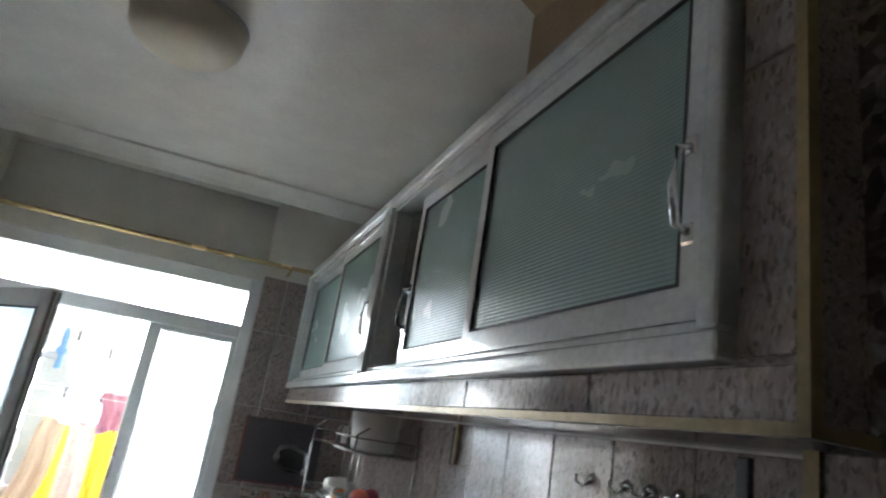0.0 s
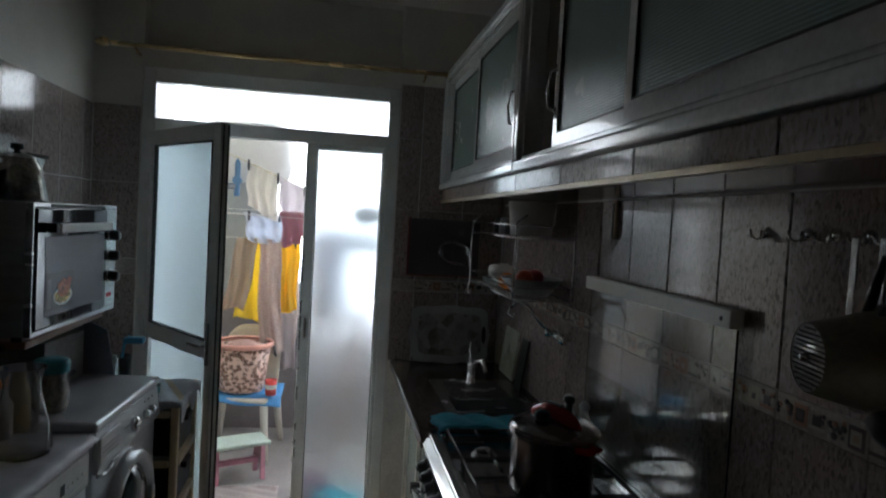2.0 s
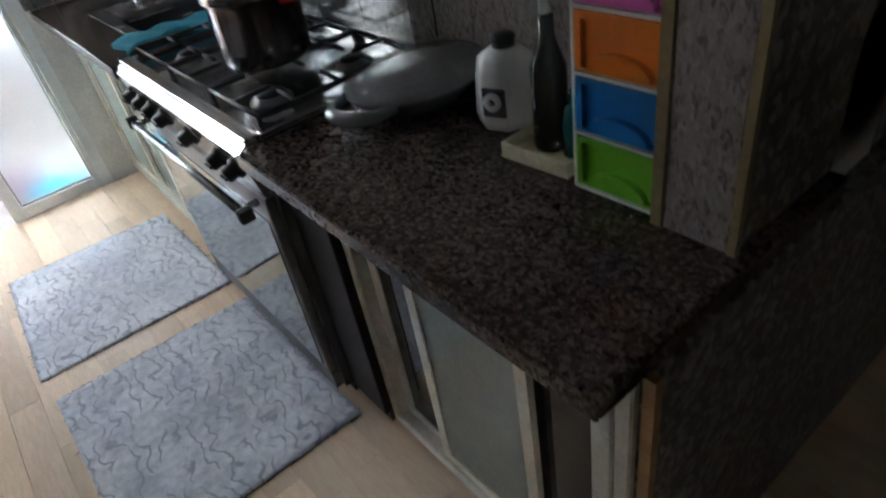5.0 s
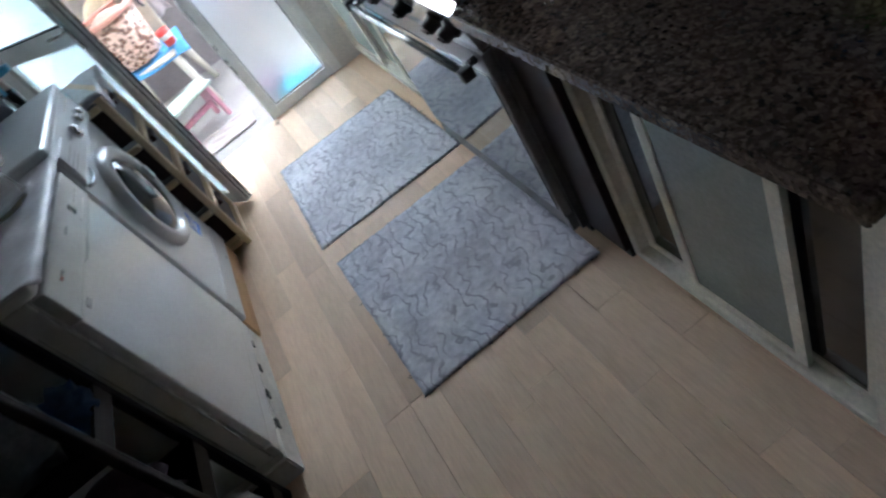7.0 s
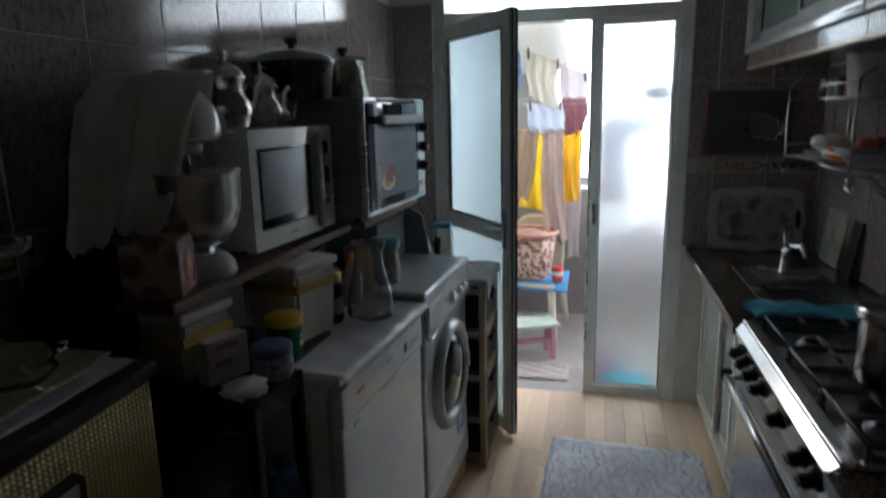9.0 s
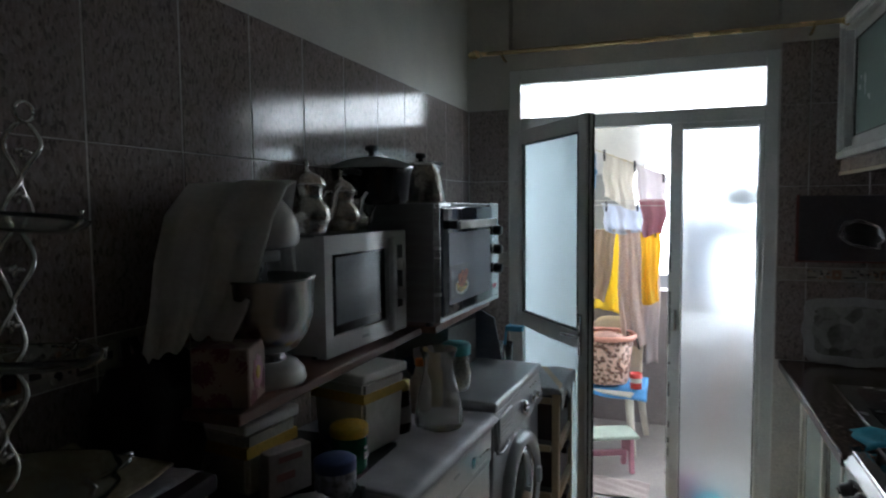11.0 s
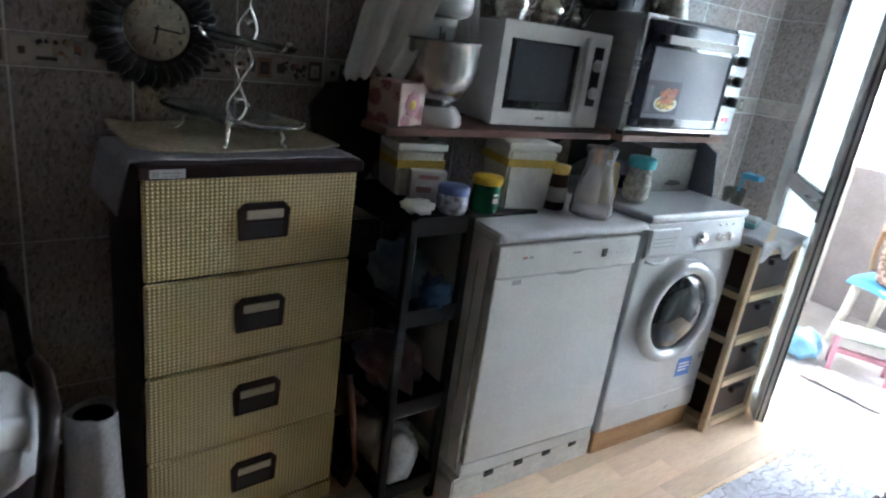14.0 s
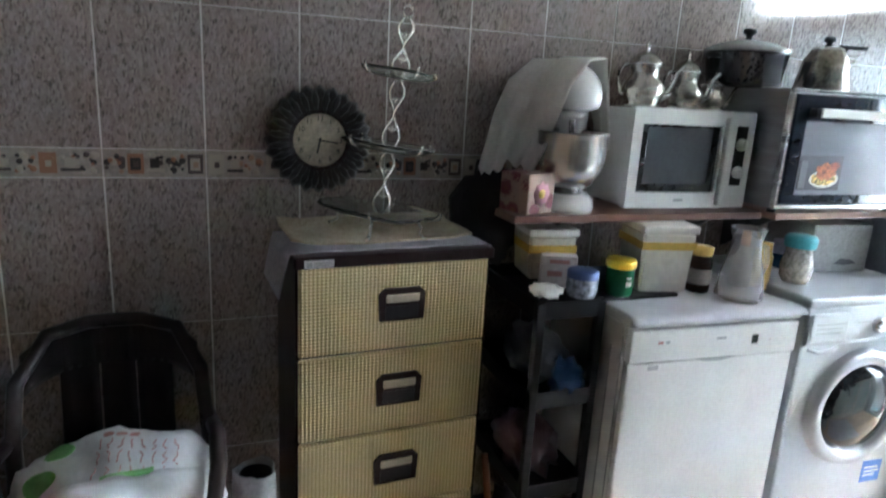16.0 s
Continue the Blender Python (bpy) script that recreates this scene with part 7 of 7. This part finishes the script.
part("handle", tube([(0.165, -0.03, 0.275), (0.178, -0.03, 0.22), (0.178, 0.02, 0.2), (0.165, 0.05, 0.26)], 0.006), BLACKP, bk)
part("washing", lump(0.1, 0.1, 0.05, 0.3, 3, 71), mat("mixed_cloth", (0.55, 0.35, 0.3), 0.9), bk, at=pose(0, 0, 0.2))
part("striped_cloth", sheet(6, 16, lambda u, v: (-0.155 - 0.012 * math.sin(3 * v), -0.04 + 0.07 * u, 0.30 - 0.26 * v), 0.004), ribs(mat("striped_rag", (0.62, 0.45, 0.28), 0.9), 30, 0.5, "Y"), bk)
rc = thing("cup", pose(-0.33, 4.80, 0.43), "small red cup with a white band on the balcony chair", "cup")
part("cup", lathe([(0, 0), (0.035, 0), (0.04, 0.1), (0.037, 0.1), (0, 0.006)], 18), mat("red_plastic", (0.7, 0.08, 0.07), 0.35), rc)
part("band", lathe([(0.0375, 0.04), (0.0395, 0.07)], 18), WHITEP, rc)
sl = thing("step_stool", pose(-0.49, 4.50, -0.012, 0, 0, 24), "low step stool with a pale green top and pink legs", "stool")
part("top", box(-0.18, 0.18, -0.10, 0.10, 0.215, 0.24, 0.01, 3), mat("pale_green_plastic", (0.50, 0.60, 0.52), 0.4), sl)
for x in (-0.14, 0.14):
    part("leg", prism([(-0.09, 0), (-0.06, 0), (-0.04, 0.12), (0.04, 0.12), (0.06, 0), (0.09, 0), (0.07, 0.215), (-0.07, 0.215)], "x", x - 0.012, x + 0.012), mat("pink_plastic", (0.62, 0.30, 0.38), 0.4), sl)
part("crossbar", box(-0.13, 0.13, -0.015, 0.015, 0.09, 0.12), mat("pink_plastic_bar", (0.62, 0.30, 0.38), 0.4), sl)
solid("plastic_bag", lump(0.09, 0.10, 0.09, 0.3, 3, 75), mat("pale_blue_bag", (0.25, 0.5, 0.72), 0.3), pose(-0.74, 4.36, -0.012), "crumpled pale blue bag on the balcony floor", "bag")
solid("floor_cloth", sheet(20, 14, lambda u, v: (-0.62 + 0.4 * u, 4.12 + 0.24 * v, -0.008 + 0.012 * abs(math.sin(7 * u + 9 * v))), 0.004), mat("grey_rag", (0.42, 0.36, 0.34), 0.9), pose(0, 0, 0), "crumpled grey rag on the balcony floor", "cloth")


# laundry on lines
ln = thing("clothes_line", pose(0, 0, 0), "taut clothes lines across the balcony", "clothes line")
part("line", tube([(XL + 0.002, 5.0, 2.21), (-0.55, 5.0, 1.968), (-0.18, 5.0, 1.818), (XR + 0.06, 5.0, 1.44)], 0.003, 6), mat("yellow_cord", (0.62, 0.55, 0.32), 0.6), ln, "yellow cord")
for y, z in ((4.5, 1.63), (4.75, 1.66), (5.05, 1.63), (5.12, 1.46)):
    part("line", tube([(XL + 0.002, y, z), (0.0, y, z - 0.02), (XR + 0.06, y, z)], 0.0025, 6), WHITEP, ln)


for y in (4.42, 5.2):
    part("line_post", tube([(XR + 0.06, y, 0.985), (XR + 0.06, y, 2.05)], 0.016, 8), ALU, ln)
part("line_bar", tube([(XR + 0.06, 4.42, 2.04), (XR + 0.06, 5.2, 2.04)], 0.012, 8), ALU, ln)


def hung(name, y, x0, x1, z0, z1, m_, label, folds=3, taper=0.0, seed=0, lean=0.0, drop=0.0):
    def f(u, v):
        k = 1 - taper * (1 - v)
        cx = (x0 + x1) / 2
        return (cx + (x0 - cx + (x1 - x0) * u) * k + 0.008 * math.sin(7 * v + seed) + lean * (1 - v), y + 0.018 * math.sin(folds * 6.28 * u + 2 * v + seed) * (1.1 - 0.6 * v) + 0.01 * math.sin(9 * v), z0 + (z1 - z0) * v + 0.015 * math.sin(5 * u + seed) * (1 - v) - drop * u)
    return solid(name, sheet(28, 24, f, 0.003), m_, pose(0, 0, 0), label, "clothing", "laundry")


def fabric(name, c_, tr=0.4, fleck=None):
    m_ = mat(name, c_, 0.9, var=0.06, bump=0.15, col2=fleck, scale=60 if fleck else 6)
    nt, b = nodes_of(m_)
    t = nt.nodes.new("ShaderNodeBsdfTranslucent")
    t.inputs[0].default_value = (*c_, 1)
    s = nt.nodes.new("ShaderNodeMixShader")
    s.inputs[0].default_value = tr
    o = [n for n in nt.nodes if n.type == "OUTPUT_MATERIAL"][0]
    nt.links.new(b.outputs[0], s.inputs[1])
    nt.links.new(t.outputs[0], s.inputs[2])
    nt.links.new(s.outputs[0], o.inputs[0])
    return m_


hung("shirt", 5.0, -0.565, -0.362, 1.665, 1.972, fabric("cream_shirt", (0.84, 0.81, 0.75), 0.5), "cream white shirt pegged on the clothes line", 3, 0, 1, 0, 0.078)
hung("shirt", 4.99, -0.36, -0.17, 1.60, 1.892, fabric("pale_shirt", (0.82, 0.78, 0.80), 0.5), "pale lilac shirt pegged on the clothes line", 2, 0.1, 2, 0.02, 0.078)
hung("towel", 5.05, -0.582, -0.33, 1.44, 1.632, fabric("blue_white_towel", (0.76, 0.80, 0.88), 0.5), "pale blue towel on the clothes line", 3, 0, 3, 0.03, 0.02)
hung("sweater", 4.75, -0.315, -0.15, 1.43, 1.652, fabric("pink_knit", (0.56, 0.29, 0.34), 0.3), "dusty pink sweater on the clothes line", 2, 0.3, 4)
hung("trousers", 5.07, -0.62, -0.475, 0.95, 1.452, fabric("beige_cotton", (0.62, 0.50, 0.38), 0.3), "beige trousers hung on the clothes line", 2, -0.1, 5, -0.085)
hung("shawl", 5.15, -0.60, -0.40, 0.87, 1.452, fabric("yellow_cotton", (0.95, 0.78, 0.14), 0.6), "bright yellow cloth on the clothes line", 2, -0.2, 7, -0.03)
hung("dress", 5.055, -0.478, -0.335, 0.66, 1.45, fabric("speckled_dress", (0.76, 0.67, 0.62), 0.4, (0.52, 0.38, 0.36)), "pale patterned dress on the clothes line", 2, -0.15, 8, 0.04)
hung("scarf", 5.12, -0.335, -0.20, 0.94, 1.445, fabric("orange_cotton", (0.92, 0.66, 0.10), 0.5), "orange-yellow cloth on the clothes line", 2, 0.1, 9)
hung("apron", 5.2, -0.36, -0.20, 0.5, 1.3, fabric("white_apron", (0.72, 0.66, 0.66), 0.4), "thin white cloth hanging over the balcony wall", 2, 0, 10)
pg = thing("clothes_peg", pose(-0.362, 5.0, 1.868), "dark plastic clothes peg on the line", "peg", "pegs on the lines")
for sy in (-1, 1):
    part("jaw", prism([(-0.006, -0.03), (0.006, -0.03), (0.007, 0.01), (0.005, 0.045), (-0.005, 0.045), (-0.007, 0.01)], "y", sy * 0.004, sy * 0.013, 0.001), mat("peg_grey", (0.06, 0.06, 0.07), 0.4), pg)
part("spring", tube([(-0.009, -0.012, 0.012), (0.0, 0.0, 0.016), (0.009, 0.012, 0.012)], 0.002, 5), STEEL, pg)
for x, y, z in ((-0.56, 5.0, 1.948), (-0.18, 5.0, 1.794), (-0.55, 5.05, 1.605), (-0.345, 5.05, 1.605), (-0.44, 5.12, 1.425), (-0.34, 5.12, 1.425), (-0.23, 5.12, 1.425)):
    copy_thing(pg, pose(x, y, z))
sb_ = thing("carrier_bag", pose(-0.93, 5.50, 0.992), "white carrier bag with green handles on the balcony ledge", "bag")
part("sack", lump(0.14, 0.08, 0.235, 0.2, 2.5, 81), mat("white_carrier", (0.66, 0.68, 0.68), 0.4), sb_)
part("handle", tube([(-0.10, -0.06, 0.32), (-0.17, -0.07, 0.42), (-0.15, -0.07, 0.56), (-0.11, -0.07, 0.70), (-0.07, -0.07, 0.62), (-0.06, -0.07, 0.45), (-0.10, -0.07, 0.38)], 0.014), mat("green_strap", (0.03, 0.35, 0.17), 0.5), sb_)
part("dark_panel", box(0.06, 0.12, -0.1, -0.085, 0.1, 0.25, 0.006), BLACKP, sb_)
# tank and pipes
tk = thing("water_tank", pose(-0.61, 5.33, 1.93), "white round-ended water heater on the balcony wall", "water heater")
part("tank", lathe([(0, -0.34), (0.1, -0.335), (0.18, -0.30), (0.225, -0.22), (0.23, -0.15), (0.23, 0.15), (0.225, 0.22), (0.18, 0.30), (0.1, 0.335), (0, 0.34)], 40), WHITE, tk, at=pose(0.0, 0, 0.14, 0, 90, 0))
part("bracket", box(-0.2, 0.2, 0.2, 0.26, -0.94, 0.25), ALU_D, tk)
part("pipe", tube([(-0.5, -0.2, -0.13), (-0.2, -0.2, -0.125), (-0.05, -0.2, -0.12)], 0.022, 10), mat("grey_pipe", (0.42, 0.43, 0.45), 0.45), tk)
part("valve", bm_tube(tube([(-0.04, -0.2, -0.19), (-0.04, -0.2, 0.1)], 0.02, 10), [(-0.04, -0.235, -0.08), (-0.04, -0.165, -0.08)], 0.03, 10), mat("blue_grey_valve", (0.13, 0.25, 0.42), 0.4), tk)
part("tap_wheel", lathe([(0, 0), (0.025, 0), (0.022, 0.012), (0, 0.014)], 12), mat("yellow_wheel", (0.7, 0.5, 0.15), 0.4), tk, at=pose(-0.04, -0.2, 0.1))
mp_ = thing("mop", pose(0, 0, 0), "mop with an orange stick leaning behind the frosted pane", "mop")
part("stick", tube([(0.06, 4.22, 0.1), (0.24, 4.14, 1.25)], 0.011, 8), mat("orange_stick", (0.65, 0.25, 0.1), 0.4), mp_)
part("mop_head", lump(0.08, 0.08, 0.07, 0.3, 3, 85), mat("mop_grey", (0.5, 0.48, 0.5), 0.9), mp_, at=pose(0.05, 4.24, -0.012))
solid("turquoise_cloth", lump(0.14, 0.08, 0.045, 0.25, 3, 87), mat("bright_turquoise", (0.03, 0.42, 0.55), 0.7), pose(0.12, 4.09, -0.012), "bright turquoise floor cloth behind the frosted pane", "cloth")
solid("plastic_bag", lump(0.1, 0.08, 0.07, 0.3, 3, 88), mat("plum_bag", (0.28, 0.10, 0.2), 0.5), pose(-0.02, 4.2, -0.012), "plum coloured bundle behind the frosted pane", "bag")
hs = thing("hanging_bag", pose(0.22, 4.17, 1.625), "dark grey bag hanging behind the frosted pane", "bag")
part("sack", lump(0.10, 0.05, 0.05, 0.4, 3, 89), mat("dark_grey_bag", (0.17, 0.18, 0.20), 0.6), hs)
part("cord", tube([(0, 0, 0.08), (0.0, 0.33, 0.0)], 0.004, 6), BLACKP, hs)
hung("towel", 4.5, -0.1, 0.14, 1.06, 1.62, fabric("grey_blue_towel", (0.42, 0.46, 0.54), 0.5), "pale grey-blue towel hung behind the frosted pane", 2, 0, 12)
hung("pillowcase", 4.49, 0.13, 0.38, 1.41, 1.62, fabric("pale_grey_cotton", (0.50, 0.54, 0.58), 0.5), "pale grey pillowcase hung behind the frosted pane", 2, 0, 13)


# ---- rugs ----
random.seed(23)
def rug(c, label):
    """A thin mat between four corners with a worn, slightly wavy edge."""
    a, b, c_, d = [Vector(p) for p in c]
    n = 40
    def f(u, v):
        p = (a * (1 - u) + b * u) * (1 - v) + (d * (1 - u) + c_ * u) * v
        e = min(u, 1 - u, v, 1 - v)
        w = 0.004 * noise.noise(Vector((u * 9, v * 9, 3))) + (0.004 * noise.noise(Vector((u * 40, v * 40, 1))) if e < 0.01 else 0)
        return (p.x + w, p.y + w, 0.002 + 0.0035 * max(0, noise.noise(Vector((u * 11, v * 11, 7)))))
    rg = thing("rug", pose(0, 0, 0), label, "rug", "rugs")
    part("woven_mat", sheet(n, n, f, 0.0025), RUG, rg)
    g = bmesh.new()
    for k in range(90):
        u, v = random.random(), random.choice((0.0, 1.0, 1.0))
        if k % 4 == 0:
            u, v = v, u
        p = Vector(f(u, v))
        p.z = 0.003
        h = Vector((random.uniform(-1, 1), random.uniform(-0.3, 0.3), 0)) * 0.016
        bm_tube(g, [p - h, p + Vector((0, random.uniform(-0.006, 0.006), 0.001)), p + h], 0.0012, 4)
    tagged(part("frayed_edge", g, mat("dark_thread", (0.10, 0.10, 0.12), 0.9), rg, "loose dark threads along the edge"), kind="stuff")
    return rg


rug(((-0.261, 3.419, 0), (0.415, 3.381, 0), (0.425, 2.625, 0), (-0.287, 2.655, 0)), "worn blue-grey patterned rug on the laminate floor")
rug(((-0.267, 2.521, 0), (0.429, 2.493, 0), (0.421, 1.72, 0), (-0.254, 1.725, 0)), "worn blue-grey rug with a frayed dark edge")


# ---- tiles and planks ----
def tile_mesh(w, h, t=0.006, e=0.0016):
    bm = bmesh.new()
    rows = []
    for x, y, z in ((w / 2, h / 2, 0), (w / 2, h / 2, t - e), (w / 2 - e, h / 2 - e, t)):
        rows.append([bm.verts.new((sx * x, sy * y, z)) for sx, sy in ((-1, -1), (1, -1), (1, 1), (-1, 1))])
    for a, b in zip(rows, rows[1:]):
        for i in range(4):
            bm.faces.new([a[i], a[(i + 1) % 4], b[(i + 1) % 4], b[i]])
    bm.faces.new(rows[-1])
    return bm


CACHE = {}


def lay(name, parent, along, normal, origin, u, v, w, h, material, gap=0.0045):
    """One tile: centre at origin + u along + v up, its face towards normal."""
    key = (round(w, 4), round(h, 4), material.name)
    if key not in CACHE:
        CACHE[key] = mesh_of(name, tile_mesh(w - gap, h - 0.002), material)
    o = new(name, CACHE[key])
    al, nn, up = Vector(along), Vector(normal), Vector((0, 0, 1))
    c = Vector(origin) + al * u + up * v
    x = al if al.cross(up).dot(nn) > 0 else -al
    o.matrix_basis = Matrix(((x.x, up.x, nn.x, c.x), (x.y, up.y, nn.y, c.y), (x.z, up.z, nn.z, c.z), (0, 0, 0, 1)))
    o.parent = parent
    return o


def island_material():
    m = mat("border_motif", (0.3, 0.2, 0.15), 0.3)
    nt, b = nodes_of(m)
    g = nt.nodes.new("ShaderNodeNewGeometry")
    r = nt.nodes.new("ShaderNodeValToRGB")
    r.color_ramp.interpolation = "CONSTANT"
    e = r.color_ramp.elements
    e[0].color, e[1].position, e[1].color = (0.035, 0.028, 0.028, 1), 0.75, (0.42, 0.37, 0.30, 1)
    for p, c_ in ((0.25, (0.30, 0.15, 0.09, 1)), (0.45, (0.08, 0.06, 0.055, 1)), (0.6, (0.36, 0.24, 0.16, 1))):
        k = e.new(p)
        k.color = c_
    nt.links.new(g.outputs["Random Per Island"], r.inputs[0])
    nt.links.new(r.outputs[0], b.inputs["Base Color"])
    return m


MOTIF = island_material()
BORDER = mat("border_tile", (0.40, 0.355, 0.31), 0.25, var=0.15, scale=20)
MOTIFS = []
random.seed(11)
for k in range(3):
    bm = bmesh.new()
    for i in range(5):
        cx = -0.106 + 0.053 * i + random.uniform(-0.003, 0.003)
        if (i + k) % 3 == 0:
            bm_box(bm, cx - 0.021, cx + 0.021, -0.028, 0.027, 0.006, 0.0072)
            bm_box(bm, cx - 0.014, cx + 0.013, -0.018, 0.016, 0.0072, 0.0082)
            bm_box(bm, cx - 0.006, cx + 0.008, -0.010, 0.006, 0.0082, 0.0088)
        elif (i + k) % 3 == 1:
            # a cup on its saucer
            bm_box(bm, cx - 0.013, cx + 0.011, -0.012, 0.014, 0.006, 0.0078)
            bm_box(bm, cx + 0.011, cx + 0.020, -0.004, 0.009, 0.006, 0.0074)
            bm_box(bm, cx - 0.024, cx + 0.024, -0.022, -0.014, 0.006, 0.0076)
            for j in range(5):
                bm_lathe(bm, [(0, 0.006), (0.006, 0.006), (0.005, 0.0074 + 0.0001 * j), (0, 0.0078)], 6, cx + random.uniform(-0.022, 0.022), random.uniform(0.014, 0.026))
        else:
            for j in range(13):
                rr = random.uniform(0.005, 0.011)
                bm_lathe(bm, [(0, 0.006), (rr, 0.006), (rr * 0.8, 0.0074 + 0.0001 * j), (0, 0.0078 + 0.0001 * j)], 7, cx + random.uniform(-0.022, 0.022), random.uniform(-0.026, 0.022))
    MOTIFS.append(mesh_of("motif", bm, MOTIF))


def tiled(parent, along, normal, origin, u0, u1, pitch, joint, rows, borders):
    j = joint + math.floor((u0 - joint) / pitch) * pitch
    n = 0
    while j < u1 - 0.004:
        a, b = max(j, u0), min(j + pitch, u1)
        if b - a > 0.012:
            for z0, z1 in rows:
                lay("tile", parent, along, normal, origin, (a + b) / 2, (z0 + z1) / 2, b - a, z1 - z0, TILE)
            for z0, z1 in borders:
                t = lay("border_tile", parent, along, normal, origin, (a + b) / 2, (z0 + z1) / 2, b - a, z1 - z0, BORDER, 0.002)
                if b - a > pitch * 0.9:
                    m_ = new("motif", MOTIFS[n % 3])
                    m_.parent = t
                    m_.matrix_basis = Matrix.Diagonal((pitch / 0.27, (z1 - z0) / 0.079, 1, 1))
        n += 1
        j += pitch


LROWS = [(0.0, 0.43), (0.43, 0.86), (0.86, 1.289), (1.368, 1.754), (1.754, 2.14)]
for par, q in ((wall_left, (XL, XL + 0.0055, -1.6, YF, 0, 2.14)), (wall_right, (XR - 0.001, XR, YN + 0.125, YF, 0.87, SZ0))):
    g = new("grout", mesh_of("grout", box(*q), GROUT))
    g.parent = par
for q in ((XL, -0.956, YF - 0.001, YF, 0, 2.14), (0.353, XR, YF - 0.001, YF, 0, 2.37)):
    g = new("grout", mesh_of("grout", box(*q), GROUT))
    g.parent = wall_far
tiled(wall_left, (0, 1, 0), (1, 0, 0), (XL + 0.001, 0, 0), -1.6, YF - 0.002, 0.2605, 0.437, LROWS, [(1.289, 1.368)])
tiled(wall_far, (1, 0, 0), (0, -1, 0), (0, YF - 0.001, 0), XL + 0.008, -0.957, 0.25, -1.19, LROWS, [(1.289, 1.368)])
tiled(wall_far, (1, 0, 0), (0, -1, 0), (0, YF - 0.001, 0), 0.354, XR - 0.008, 0.245, 0.235, [(0.872, 1.256), (1.318, 1.70), (1.70, 2.08), (2.08, 2.37)], [(1.256, 1.318)])
tiled(wall_right, (0, 1, 0), (-1, 0, 0), (XR - 0.001, 0, 0), YN + 0.13, YF - 0.008, 0.238, 1.655, [(0.872, 1.272), (1.333, 1.75)], [(1.272, 1.333)])
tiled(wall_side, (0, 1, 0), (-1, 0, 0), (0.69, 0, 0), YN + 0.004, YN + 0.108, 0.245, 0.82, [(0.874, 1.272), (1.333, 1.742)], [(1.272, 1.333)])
tiled(soffit, (0, 1, 0), (-1, 0, 0), (SX, 0, 0), 0.906, YF - 0.01, 0.418, 1.239, [(SZ0 + 0.004, CZ0 - 0.004)], [])
for z0, z1 in ((CZ0 + 0.004, 2.16), (2.16, 2.43)):
    lay("tile", soffit, (0, 1, 0), (-1, 0, 0), (SX, 0, 0), 0.945, (z0 + z1) / 2, 0.076, z1 - z0, TILE)

PCACHE = {}
random.seed(3)
PW = 0.098
col = 0
x = XL + 0.002
while x < 1.25:
    y = -0.7 - random.uniform(0, 0.5)
    while y < 3.955:
        ln_ = random.choice((0.42, 0.56, 0.7, 0.84))
        y1 = min(y + ln_, 3.958)
        if y1 - y > 0.05:
            key = round(y1 - y, 3)
            if key not in PCACHE:
                PCACHE[key] = mesh_of("plank", tile_mesh(PW - 0.0008, y1 - y - 0.0008, 0.006, 0.0006), PLANK)
            o = new("plank", PCACHE[key])
            o.matrix_basis = pose(x + PW / 2, (y + y1) / 2, -0.006)
            o.parent = floor
        y = y1
    x += PW
